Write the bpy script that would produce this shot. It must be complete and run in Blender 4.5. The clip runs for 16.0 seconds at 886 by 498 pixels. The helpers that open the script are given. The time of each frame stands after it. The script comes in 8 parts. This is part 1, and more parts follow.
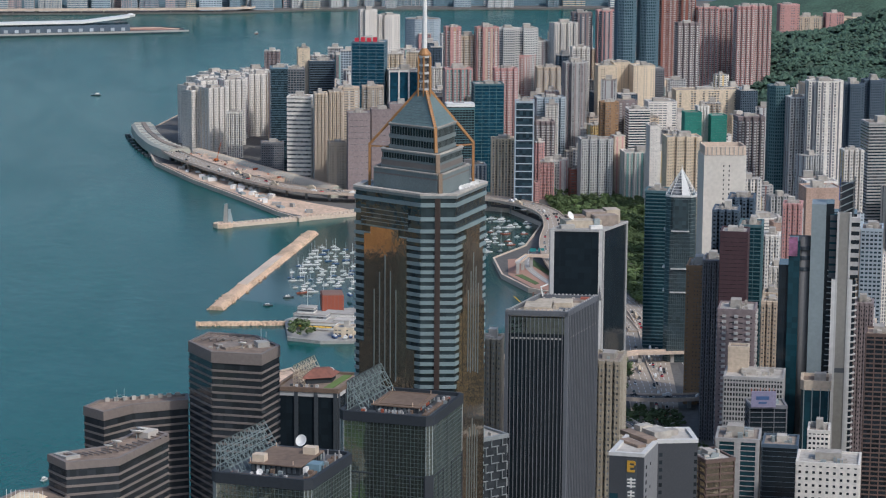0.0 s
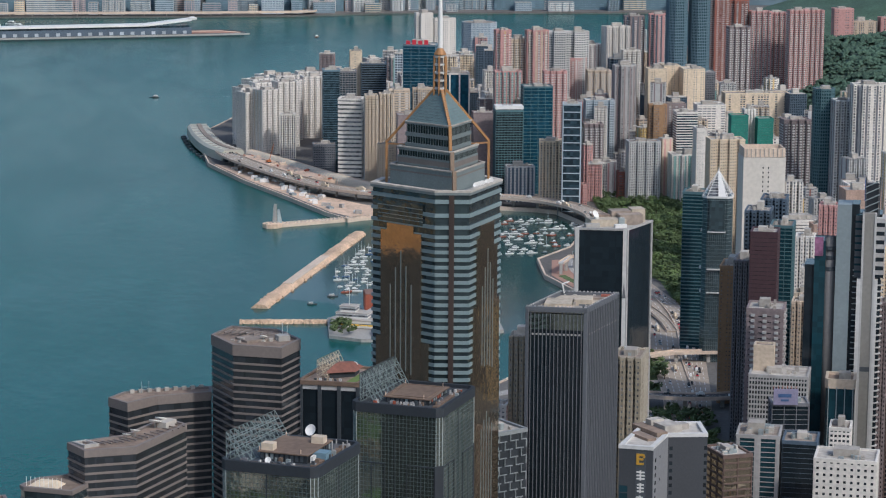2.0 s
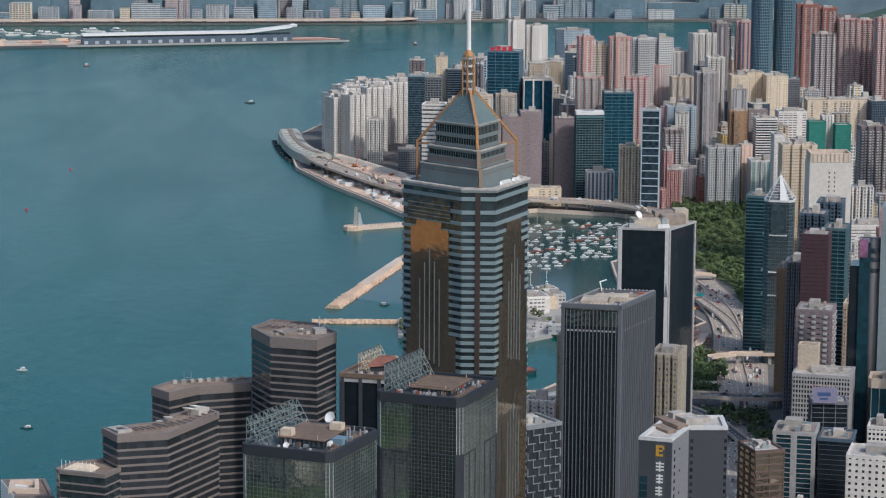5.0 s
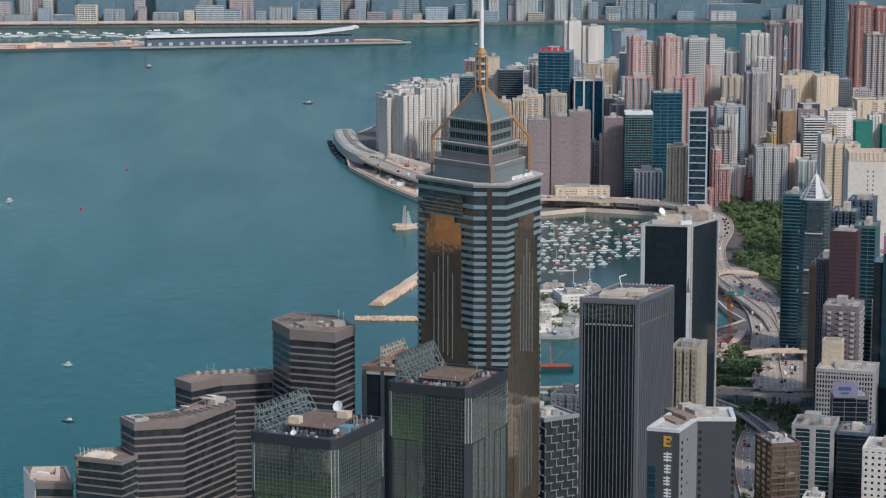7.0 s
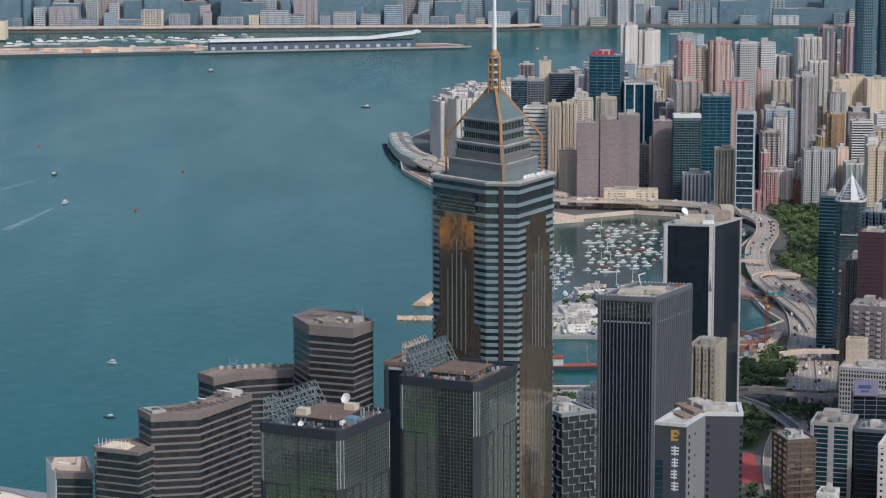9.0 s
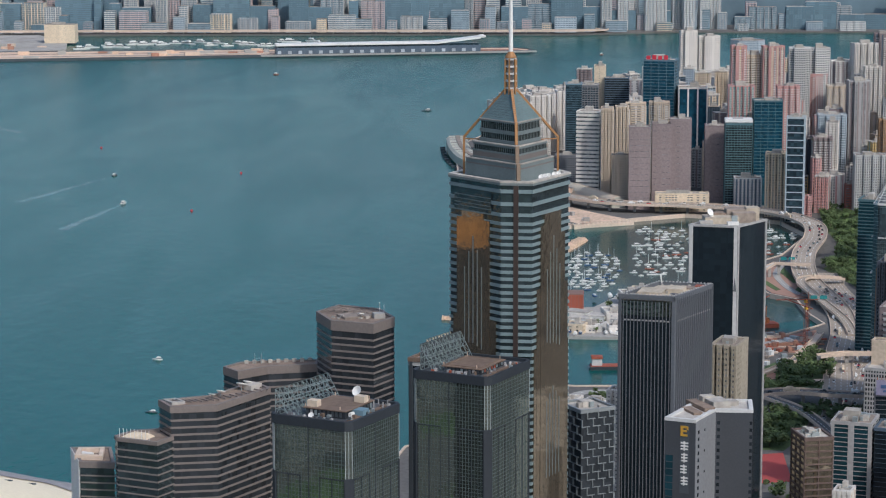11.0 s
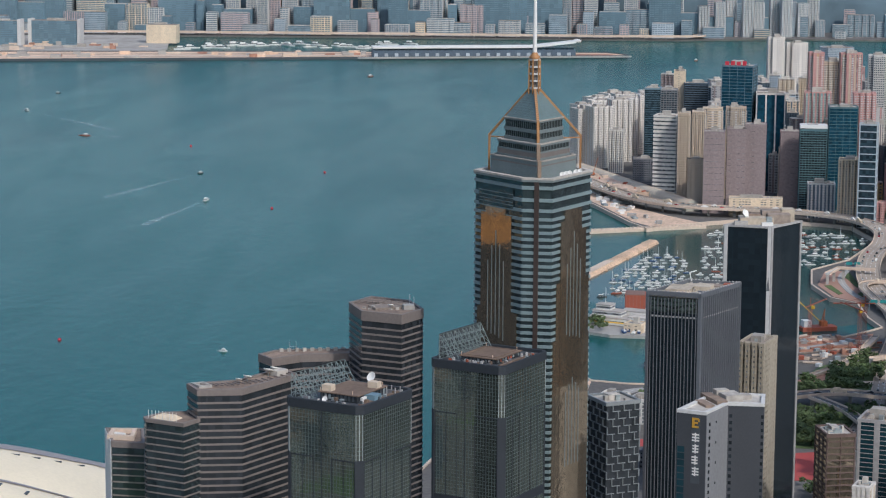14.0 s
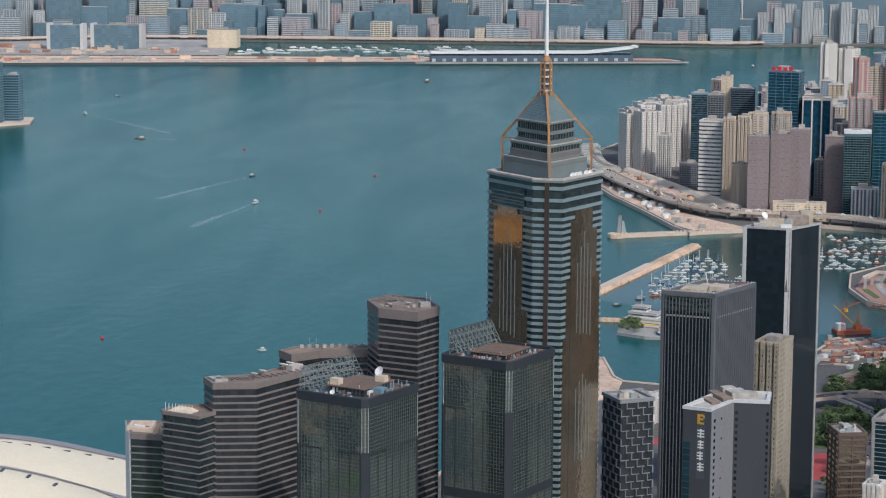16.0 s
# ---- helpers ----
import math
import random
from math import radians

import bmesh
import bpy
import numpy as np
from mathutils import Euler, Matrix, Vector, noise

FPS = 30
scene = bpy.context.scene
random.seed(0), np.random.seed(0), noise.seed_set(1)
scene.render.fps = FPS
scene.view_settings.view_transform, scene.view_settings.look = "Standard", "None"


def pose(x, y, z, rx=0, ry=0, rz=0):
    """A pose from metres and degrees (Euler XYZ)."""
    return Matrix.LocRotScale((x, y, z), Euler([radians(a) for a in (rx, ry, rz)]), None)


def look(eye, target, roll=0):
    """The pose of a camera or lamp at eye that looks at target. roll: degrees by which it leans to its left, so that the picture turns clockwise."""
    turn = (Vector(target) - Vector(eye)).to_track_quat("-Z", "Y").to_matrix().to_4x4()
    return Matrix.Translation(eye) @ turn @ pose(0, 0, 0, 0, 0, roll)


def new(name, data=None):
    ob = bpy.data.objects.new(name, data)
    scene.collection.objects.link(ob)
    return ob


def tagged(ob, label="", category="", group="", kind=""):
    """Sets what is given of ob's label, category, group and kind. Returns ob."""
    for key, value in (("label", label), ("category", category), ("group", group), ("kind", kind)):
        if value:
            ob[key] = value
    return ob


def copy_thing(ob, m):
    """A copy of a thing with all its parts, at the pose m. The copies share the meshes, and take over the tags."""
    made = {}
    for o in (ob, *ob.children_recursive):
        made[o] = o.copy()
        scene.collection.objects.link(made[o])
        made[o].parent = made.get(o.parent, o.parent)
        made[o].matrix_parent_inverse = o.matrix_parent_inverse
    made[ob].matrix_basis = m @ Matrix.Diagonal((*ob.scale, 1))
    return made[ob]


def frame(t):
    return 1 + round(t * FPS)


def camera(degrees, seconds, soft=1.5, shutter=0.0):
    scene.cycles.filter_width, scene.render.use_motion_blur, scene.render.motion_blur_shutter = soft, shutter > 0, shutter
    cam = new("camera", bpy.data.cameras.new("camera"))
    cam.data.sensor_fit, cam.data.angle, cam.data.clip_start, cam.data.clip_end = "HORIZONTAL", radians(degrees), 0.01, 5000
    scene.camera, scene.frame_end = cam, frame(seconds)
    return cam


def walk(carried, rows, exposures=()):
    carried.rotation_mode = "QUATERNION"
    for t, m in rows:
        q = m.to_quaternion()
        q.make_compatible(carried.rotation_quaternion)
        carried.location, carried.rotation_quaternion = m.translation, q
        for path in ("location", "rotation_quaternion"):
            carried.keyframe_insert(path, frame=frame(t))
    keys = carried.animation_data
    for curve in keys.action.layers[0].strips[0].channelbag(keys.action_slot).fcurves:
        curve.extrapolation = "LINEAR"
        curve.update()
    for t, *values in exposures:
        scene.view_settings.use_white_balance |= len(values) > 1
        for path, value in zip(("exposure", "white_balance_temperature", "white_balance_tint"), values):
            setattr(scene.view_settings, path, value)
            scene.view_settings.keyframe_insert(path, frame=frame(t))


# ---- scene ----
# the camera's path: seconds, place, tilt, lean, turn
cam = camera(20.447, 16.0, soft=1.15)
PATH = [
    (0.0, -101.04, -932.28, 367.67, 79.836, 0.394, -6.648),
    (0.5, -96.25, -937.58, 367.70, 79.838, 0.367, -6.237),
    (1.0, -91.32, -942.89, 367.73, 79.856, 0.359, -5.788),
    (1.5, -86.24, -948.19, 367.76, 79.881, 0.361, -5.358),
    (2.0, -81.02, -953.50, 367.78, 79.933, 0.365, -4.952),
    (2.5, -75.66, -958.81, 367.81, 79.968, 0.367, -4.497),
    (3.0, -70.18, -964.12, 367.84, 80.023, 0.364, -4.006),
    (3.5, -64.56, -969.43, 367.88, 80.042, 0.351, -3.533),
    (4.0, -58.83, -974.75, 367.91, 80.075, 0.329, -3.065),
    (6.5, -28.50, -1001.31, 368.13, 80.158, 0.096, -0.813),
    (7.0, -22.13, -1006.62, 368.18, 80.174, 0.038, -0.363),
    (7.5, -15.66, -1011.93, 368.24, 80.198, -0.017, 0.091),
    (8.0, -9.12, -1017.23, 368.31, 80.225, -0.066, 0.534),
    (8.5, -2.49, -1022.53, 368.39, 80.260, -0.107, 0.986),
    (9.0, 4.22, -1027.83, 368.47, 80.297, -0.136, 1.444),
    (11.5, 38.76, -1054.26, 368.99, 80.451, -0.052, 3.785),
    (12.0, 45.85, -1059.53, 369.12, 80.472, 0.011, 4.237),
    (12.5, 52.97, -1064.79, 369.26, 80.492, 0.086, 4.687),
    (13.0, 60.14, -1070.05, 369.42, 80.507, 0.168, 5.149),
    (13.5, 67.35, -1075.30, 369.58, 80.517, 0.251, 5.607),
    (14.0, 74.59, -1080.54, 369.76, 80.537, 0.328, 6.065),
    (14.5, 81.86, -1085.78, 369.94, 80.564, 0.388, 6.514),
    (15.0, 89.16, -1091.00, 370.14, 80.591, 0.420, 6.940),
    (15.5, 96.47, -1096.22, 370.36, 80.629, 0.411, 7.363),
    (16.0, 103.81, -1101.43, 370.58, 80.667, 0.346, 7.772),
]
walk(cam, [(t, pose(x, y, z, 0, 0, turn) @ pose(0, 0, 0, tilt) @ pose(0, 0, 0, 0, 0, lean)) for t, x, y, z, tilt, lean, turn in PATH],
     exposures=[(0.0, 0.0, 5650, 9), (16.0, 0.0, 5650, 9)])

# ---- light: hazy afternoon sun from behind the camera, to its right ----
SUN_TURN, SUN_RISE = -38.0, 43.0  # degrees: round from straight behind, above the horizon
world = bpy.data.worlds.new("sky")
scene.world = world
world.use_nodes = True
wn = world.node_tree.nodes
sky = wn.new("ShaderNodeTexSky")
sky.sky_type, sky.sun_disc = "NISHITA", False
sky.sun_elevation = radians(SUN_RISE)
sky.sun_rotation = radians(180 + SUN_TURN)
sky.air_density, sky.dust_density, sky.ozone_density = 1.2, 3.0, 1.0
world.node_tree.links.new(sky.outputs["Color"], wn["Background"].inputs["Color"])
wn["Background"].inputs["Strength"].default_value = 0.130
sun = new("sun", bpy.data.lights.new("sun", "SUN"))
sun.data.energy, sun.data.angle, sun.data.color = 2.1, radians(2.0), (1.0, 0.905, 0.785)
sa, se = radians(SUN_TURN), radians(SUN_RISE)
sun.matrix_world = look((-math.sin(sa) * 500 * math.cos(se), -math.cos(sa) * 500 * math.cos(se), 500 * math.sin(se)), (0, 0, 0))


# ---- materials ----
def nodes_of(name):
    m = bpy.data.materials.new(name)
    m.use_nodes = True
    return m, m.node_tree.nodes, m.node_tree.links


def paint(name, rgb, rough=0.75, grain=1.2, stain=0.02, vary=0.18, bump=0.0, metal=0.0, own=0.0, streak=0.0):
    """A weathered surface: fine grain and broad stains of their own, vertical run-off streaks, a tone of its own for each object."""
    m, n, l = nodes_of(name)
    b = n["Principled BSDF"]
    b.inputs["Roughness"].default_value, b.inputs["Metallic"].default_value = rough, metal
    co = n.new("ShaderNodeTexCoord")
    a = n.new("ShaderNodeTexNoise")
    a.inputs["Scale"].default_value, a.inputs["Detail"].default_value = grain, 4
    s = n.new("ShaderNodeTexNoise")
    s.inputs["Scale"].default_value, s.inputs["Detail"].default_value = stain, 5
    l.new(co.outputs["Object"], a.inputs["Vector"])
    mp = n.new("ShaderNodeMapping")
    mp.inputs["Scale"].default_value = (1, 1, 0.15 if streak else 1.0)
    l.new(co.outputs["Object"], mp.inputs["Vector"])
    l.new(mp.outputs["Vector"], s.inputs["Vector"])
    mix = n.new("ShaderNodeMath")
    mix.operation = "ADD"
    l.new(a.outputs["Fac"], mix.inputs[0])
    l.new(s.outputs["Fac"], mix.inputs[1])
    r = n.new("ShaderNodeValToRGB")
    lo, hi = 1 - vary, 1 + vary
    r.color_ramp.elements[0].position, r.color_ramp.elements[1].position = 0.33, 0.68
    r.color_ramp.elements[0].color = (rgb[0] * lo, rgb[1] * lo, rgb[2] * lo, 1)
    r.color_ramp.elements[1].color = (min(rgb[0] * hi, 0.9), min(rgb[1] * hi, 0.9), min(rgb[2] * hi, 0.9), 1)
    half = n.new("ShaderNodeMath")
    half.operation = "MULTIPLY"
    half.inputs[1].default_value = 0.5
    l.new(mix.outputs[0], half.inputs[0])
    l.new(half.outputs[0], r.inputs["Fac"])
    out = r.outputs["Color"]
    if own:
        info = n.new("ShaderNodeObjectInfo")
        hsv = n.new("ShaderNodeHueSaturation")
        mr = n.new("ShaderNodeMapRange")
        mr.inputs["To Min"].default_value, mr.inputs["To Max"].default_value = 1 - own, 1 + own
        l.new(info.outputs["Random"], mr.inputs["Value"])
        l.new(mr.outputs["Result"], hsv.inputs["Value"])
        l.new(out, hsv.inputs["Color"])
        out = hsv.outputs["Color"]
    l.new(out, b.inputs["Base Color"])
    if bump:
        bp = n.new("ShaderNodeBump")
        bp.inputs["Strength"].default_value, bp.inputs["Distance"].default_value = bump, 0.4
        l.new(a.outputs["Fac"], bp.inputs["Height"])
        l.new(bp.outputs["Normal"], b.inputs["Normal"])
    return m


def glazing(name, rgb, rough=0.12, spec=0.5, metal=0.0, wave=0.02, cell=3.0, vary=0.5):
    """Opaque-looking tower glass: dark, glossy, each pane a little different in tone and tilt."""
    m, n, l = nodes_of(name)
    b = n["Principled BSDF"]
    b.inputs["Roughness"].default_value, b.inputs["Metallic"].default_value = rough, metal
    b.inputs["Specular IOR Level"].default_value = spec
    co = n.new("ShaderNodeTexCoord")
    v = n.new("ShaderNodeTexVoronoi")
    v.distance, v.inputs["Scale"].default_value, v.inputs["Randomness"].default_value = "CHEBYCHEV", 1 / cell, 0.0
    l.new(co.outputs["Object"], v.inputs["Vector"])
    sep = n.new("ShaderNodeSeparateColor")
    l.new(v.outputs["Color"], sep.inputs["Color"])
    r = n.new("ShaderNodeValToRGB")
    r.color_ramp.elements[0].color = (rgb[0] * (1 - vary), rgb[1] * (1 - vary), rgb[2] * (1 - vary), 1)
    r.color_ramp.elements[1].color = (rgb[0] * (1 + vary), rgb[1] * (1 + vary), rgb[2] * (1 + vary), 1)
    l.new(sep.outputs["Red"], r.inputs["Fac"])
    l.new(r.outputs["Color"], b.inputs["Base Color"])
    w = n.new("ShaderNodeTexNoise")
    w.inputs["Scale"].default_value, w.inputs["Detail"].default_value = 0.25, 2
    l.new(co.outputs["Object"], w.inputs["Vector"])
    bp = n.new("ShaderNodeBump")
    bp.inputs["Strength"].default_value, bp.inputs["Distance"].default_value = wave, 3.0
    l.new(w.outputs["Fac"], bp.inputs["Height"])
    l.new(bp.outputs["Normal"], b.inputs["Normal"])
    return m


def water_material():
    m, n, l = nodes_of("harbour_water")
    b = n["Principled BSDF"]
    b.inputs["IOR"].default_value = 1.33
    b.inputs["Specular IOR Level"].default_value = 0.215
    b.inputs["Specular Tint"].default_value = (0.48, 1.0, 0.90, 1)
    co = n.new("ShaderNodeTexCoord")

    def swirl(scale, detail, stretch, turn, warp=0.0):
        mp = n.new("ShaderNodeMapping")
        mp.inputs["Scale"].default_value = (1, stretch, 1)
        mp.inputs["Rotation"].default_value = (0, 0, turn)
        l.new(co.outputs["Object"], mp.inputs["Vector"])
        t = n.new("ShaderNodeTexNoise")
        t.inputs["Scale"].default_value, t.inputs["Detail"].default_value, t.inputs["Distortion"].default_value = scale, detail, warp
        l.new(mp.outputs["Vector"], t.inputs["Vector"])
        return t.outputs["Fac"]

    def mixed(a, b_, k):
        q = n.new("ShaderNodeMath")
        q.operation = "MULTIPLY_ADD"
        q.inputs[1].default_value = k
        l.new(b_, q.inputs[0])
        l.new(a, q.inputs[2])
        return q.outputs[0]

    # broad silty patches, long current streaks and small wind cat's-paws
    tone = mixed(mixed(swirl(0.0022, 5, 0.5, 0.4, 0.6), swirl(0.008, 6, 0.22, 0.25, 1.2), 0.55), swirl(0.035, 4, 0.35, 0.3, 0.5), 0.25)
    r = n.new("ShaderNodeValToRGB")
    r.color_ramp.elements[0].position, r.color_ramp.elements[1].position = 0.5, 1.3
    r.color_ramp.elements[0].color = (0.001, 0.050, 0.047, 1)
    r.color_ramp.elements[1].color = (0.002, 0.082, 0.074, 1)
    l.new(tone, r.inputs["Fac"])
    l.new(r.outputs["Color"], b.inputs["Base Color"])
    mr = n.new("ShaderNodeMapRange")
    mr.inputs["From Min"].default_value, mr.inputs["From Max"].default_value = 0.35, 0.65
    mr.inputs["To Min"].default_value, mr.inputs["To Max"].default_value = 0.20, 0.245
    l.new(swirl(0.012, 5, 0.25, 0.3, 0.8), mr.inputs["Value"])
    l.new(mr.outputs["Result"], b.inputs["Roughness"])
    bp = n.new("ShaderNodeBump")
    bp.inputs["Strength"].default_value, bp.inputs["Distance"].default_value = 0.28, 1.4
    l.new(mixed(swirl(0.10, 5, 0.4, 0.5), swirl(0.33, 3, 0.5, 0.7), 0.35), bp.inputs["Height"])
    l.new(bp.outputs["Normal"], b.inputs["Normal"])
    return m


WATER = water_material()


def calm_water():
    """The sheltered basin: silty grey-green, smoother than the open harbour."""
    m, n, l = nodes_of("basin_water")
    b = n["Principled BSDF"]
    b.inputs["IOR"].default_value, b.inputs["Roughness"].default_value = 1.33, 0.12
    b.inputs["Specular IOR Level"].default_value = 0.35
    co = n.new("ShaderNodeTexCoord")
    t = n.new("ShaderNodeTexNoise")
    t.inputs["Scale"].default_value, t.inputs["Detail"].default_value = 0.02, 5
    l.new(co.outputs["Object"], t.inputs["Vector"])
    r = n.new("ShaderNodeValToRGB")
    r.color_ramp.elements[0].position, r.color_ramp.elements[1].position = 0.35, 0.7
    r.color_ramp.elements[0].color = (0.018, 0.056, 0.052, 1)
    r.color_ramp.elements[1].color = (0.030, 0.078, 0.070, 1)
    l.new(t.outputs["Fac"], r.inputs["Fac"])
    l.new(r.outputs["Color"], b.inputs["Base Color"])
    w = n.new("ShaderNodeTexNoise")
    w.inputs["Scale"].default_value, w.inputs["Detail"].default_value = 0.5, 3
    l.new(co.outputs["Object"], w.inputs["Vector"])
    bp = n.new("ShaderNodeBump")
    bp.inputs["Strength"].default_value, bp.inputs["Distance"].default_value = 0.12, 0.5
    l.new(w.outputs["Fac"], bp.inputs["Height"])
    l.new(bp.outputs["Normal"], b.inputs["Normal"])
    return m


BASIN = calm_water()
CITY = paint("city_ground", (0.13, 0.12, 0.108), 0.9, 0.3, 0.01, 0.35)
ASPHALT = paint("asphalt", (0.12, 0.112, 0.105), 0.9, 0.6, 0.03, 0.2)
CONCRETE = paint("concrete", (0.36, 0.34, 0.31), 0.85, 0.5, 0.03, 0.2)
PALE = paint("pale_concrete", (0.60, 0.475, 0.37), 0.85, 0.5, 0.03, 0.2)
SAND = paint("sandy_earth", (0.64, 0.46, 0.33), 0.95, 0.25, 0.03, 0.35)
EARTH = paint("red_earth", (0.36, 0.19, 0.13), 0.95, 0.2, 0.03, 0.4)
ROCK = paint("rubble_rock", (0.57, 0.395, 0.265), 0.95, 0.6, 0.04, 0.5, bump=0.6)
GRASS = paint("grass", (0.095, 0.135, 0.045), 0.95, 0.5, 0.02, 0.4)
LEAF = paint("foliage", (0.12, 0.17, 0.055), 0.8, 0.7, 0.05, 0.5, own=0.35)
# hill foliage shifted towards blue, aerial haze included in the leaf colour
HAZED_LEAF = paint("hillside_foliage", (0.052, 0.095, 0.062), 0.85, 0.3, 0.03, 0.5)
BARK = paint("bark", (0.12, 0.09, 0.06), 0.95)
RED_COURT = paint("red_court", (0.42, 0.07, 0.06), 0.85)
WHITE = paint("white_paint", (0.74, 0.72, 0.68), 0.6, 1.0, 0.05, 0.1, streak=1)
STEEL = paint("grey_steel", (0.34, 0.38, 0.38), 0.45, metal=0.4)
DARK_STEEL = paint("dark_steel", (0.08, 0.09, 0.10), 0.5, metal=0.3)
GOLD = paint("gold_cladding", (0.37, 0.19, 0.075), 0.6, 2.0, 0.1, 0.2, metal=0.25)
RUST = paint("rust_paint", (0.33, 0.085, 0.045), 0.7)
ORANGE = paint("orange_paint", (0.46, 0.14, 0.045), 0.6)
RED = paint("red_paint", (0.55, 0.03, 0.05), 0.5)
YELLOW = paint("yellow_paint", (0.70, 0.42, 0.03), 0.5)
BLACK = paint("black_paint", (0.02, 0.02, 0.022), 0.5)
ROOF = paint("roof_screed", (0.27, 0.22, 0.18), 0.9, 0.4, 0.05, 0.35)
ROOF_PALE = paint("pale_roof", (0.41, 0.375, 0.33), 0.9, 0.4, 0.06, 0.3, own=0.2)
ROOF_CREAM = paint("cream_roof", (0.46, 0.39, 0.30), 0.9, 0.4, 0.06, 0.3)
ROOF_TAN = paint("tan_roof", (0.25, 0.185, 0.14), 0.9, 0.4, 0.06, 0.35)
BLUE_HULL = paint("blue_hull", (0.05, 0.10, 0.22), 0.5)

WALL = {
    "white": paint("wall_white", (0.70, 0.65, 0.585), 0.8, 0.5, 0.04, 0.24, own=0.1, streak=1),
    "cream": paint("wall_cream", (0.68, 0.555, 0.40), 0.8, 0.5, 0.04, 0.24, own=0.1, streak=1),
    "beige": paint("wall_beige", (0.53, 0.43, 0.325), 0.8, 0.5, 0.04, 0.24, own=0.12, streak=1),
    "grey": paint("wall_grey", (0.39, 0.375, 0.36), 0.8, 0.5, 0.04, 0.24, own=0.14, streak=1),
    "dark_grey": paint("wall_dark_grey", (0.17, 0.17, 0.18), 0.8, 0.5, 0.04, 0.24, own=0.14, streak=1),
    "pink": paint("wall_pink", (0.50, 0.275, 0.25), 0.8, 0.5, 0.04, 0.24, own=0.1, streak=1),
    "red_brick": paint("wall_red_brick", (0.30, 0.115, 0.085), 0.85, 0.5, 0.04, 0.2, own=0.12, streak=1),
    "mauve": paint("wall_mauve", (0.25, 0.20, 0.195), 0.9, 0.5, 0.04, 0.24, own=0.08, streak=1),
    "teal": paint("wall_teal", (0.08, 0.15, 0.165), 0.6, 0.5, 0.04, 0.24, own=0.12, streak=1),
    "blue": paint("wall_blue", (0.075, 0.105, 0.14), 0.6, 0.5, 0.04, 0.24, own=0.12, streak=1),
    "orange": paint("wall_orange", (0.36, 0.22, 0.12), 0.85, 0.5, 0.04, 0.24, own=0.1, streak=1),
    "green_net": paint("green_netting", (0.04, 0.20, 0.155), 0.95, 0.8, 0.08, 0.3),
    # haze and far tones: on distant towers the air's haze is mixed into the colour
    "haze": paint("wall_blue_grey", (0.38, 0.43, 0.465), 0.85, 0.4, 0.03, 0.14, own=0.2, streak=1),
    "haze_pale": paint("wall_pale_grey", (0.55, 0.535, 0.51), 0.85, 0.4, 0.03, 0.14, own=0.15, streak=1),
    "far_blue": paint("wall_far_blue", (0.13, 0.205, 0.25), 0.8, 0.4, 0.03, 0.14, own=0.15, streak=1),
    "far_pink": paint("wall_haze_pink", (0.50, 0.40, 0.385), 0.85, 0.4, 0.03, 0.14, own=0.12, streak=1),
    "yellow": paint("wall_yellow", (0.62, 0.45, 0.20), 0.85, 0.5, 0.04, 0.2, own=0.1, streak=1),
    "sea_green": paint("wall_sea_green", (0.19, 0.34, 0.31), 0.8, 0.5, 0.04, 0.2, own=0.12, streak=1),
    "bamboo": paint("wall_bamboo_netting", (0.44, 0.31, 0.245), 0.95, 0.8, 0.08, 0.3, streak=1),
    "warm_white": paint("wall_warm_white", (0.62, 0.57, 0.50), 0.8, 0.4, 0.03, 0.12, streak=1),
    "maroon": paint("wall_maroon", (0.065, 0.033, 0.038), 0.7, 0.5, 0.04, 0.2, streak=1),
    "stained": paint("wall_stained_beige", (0.34, 0.295, 0.225), 0.85, 0.6, 0.05, 0.3, streak=1),
    "side_grey": paint("wall_side_grey", (0.20, 0.20, 0.205), 0.8, 0.8, 0.05, 0.15, streak=1),
    "far_warm": paint("wall_haze_warm", (0.41, 0.405, 0.40), 0.85, 0.4, 0.03, 0.14, own=0.12, streak=1),
    "dark_brown": paint("wall_dark_brown", (0.12, 0.08, 0.065), 0.7, 0.5, 0.04, 0.25, streak=1),
    "granite": paint("brown_granite", (0.205, 0.17, 0.15), 0.7, 0.8, 0.04, 0.14, streak=1),
    "bronze": paint("grey_fin_metal", (0.10, 0.105, 0.115), 0.5, 0.8, 0.04, 0.12, metal=0.2, streak=1),
}
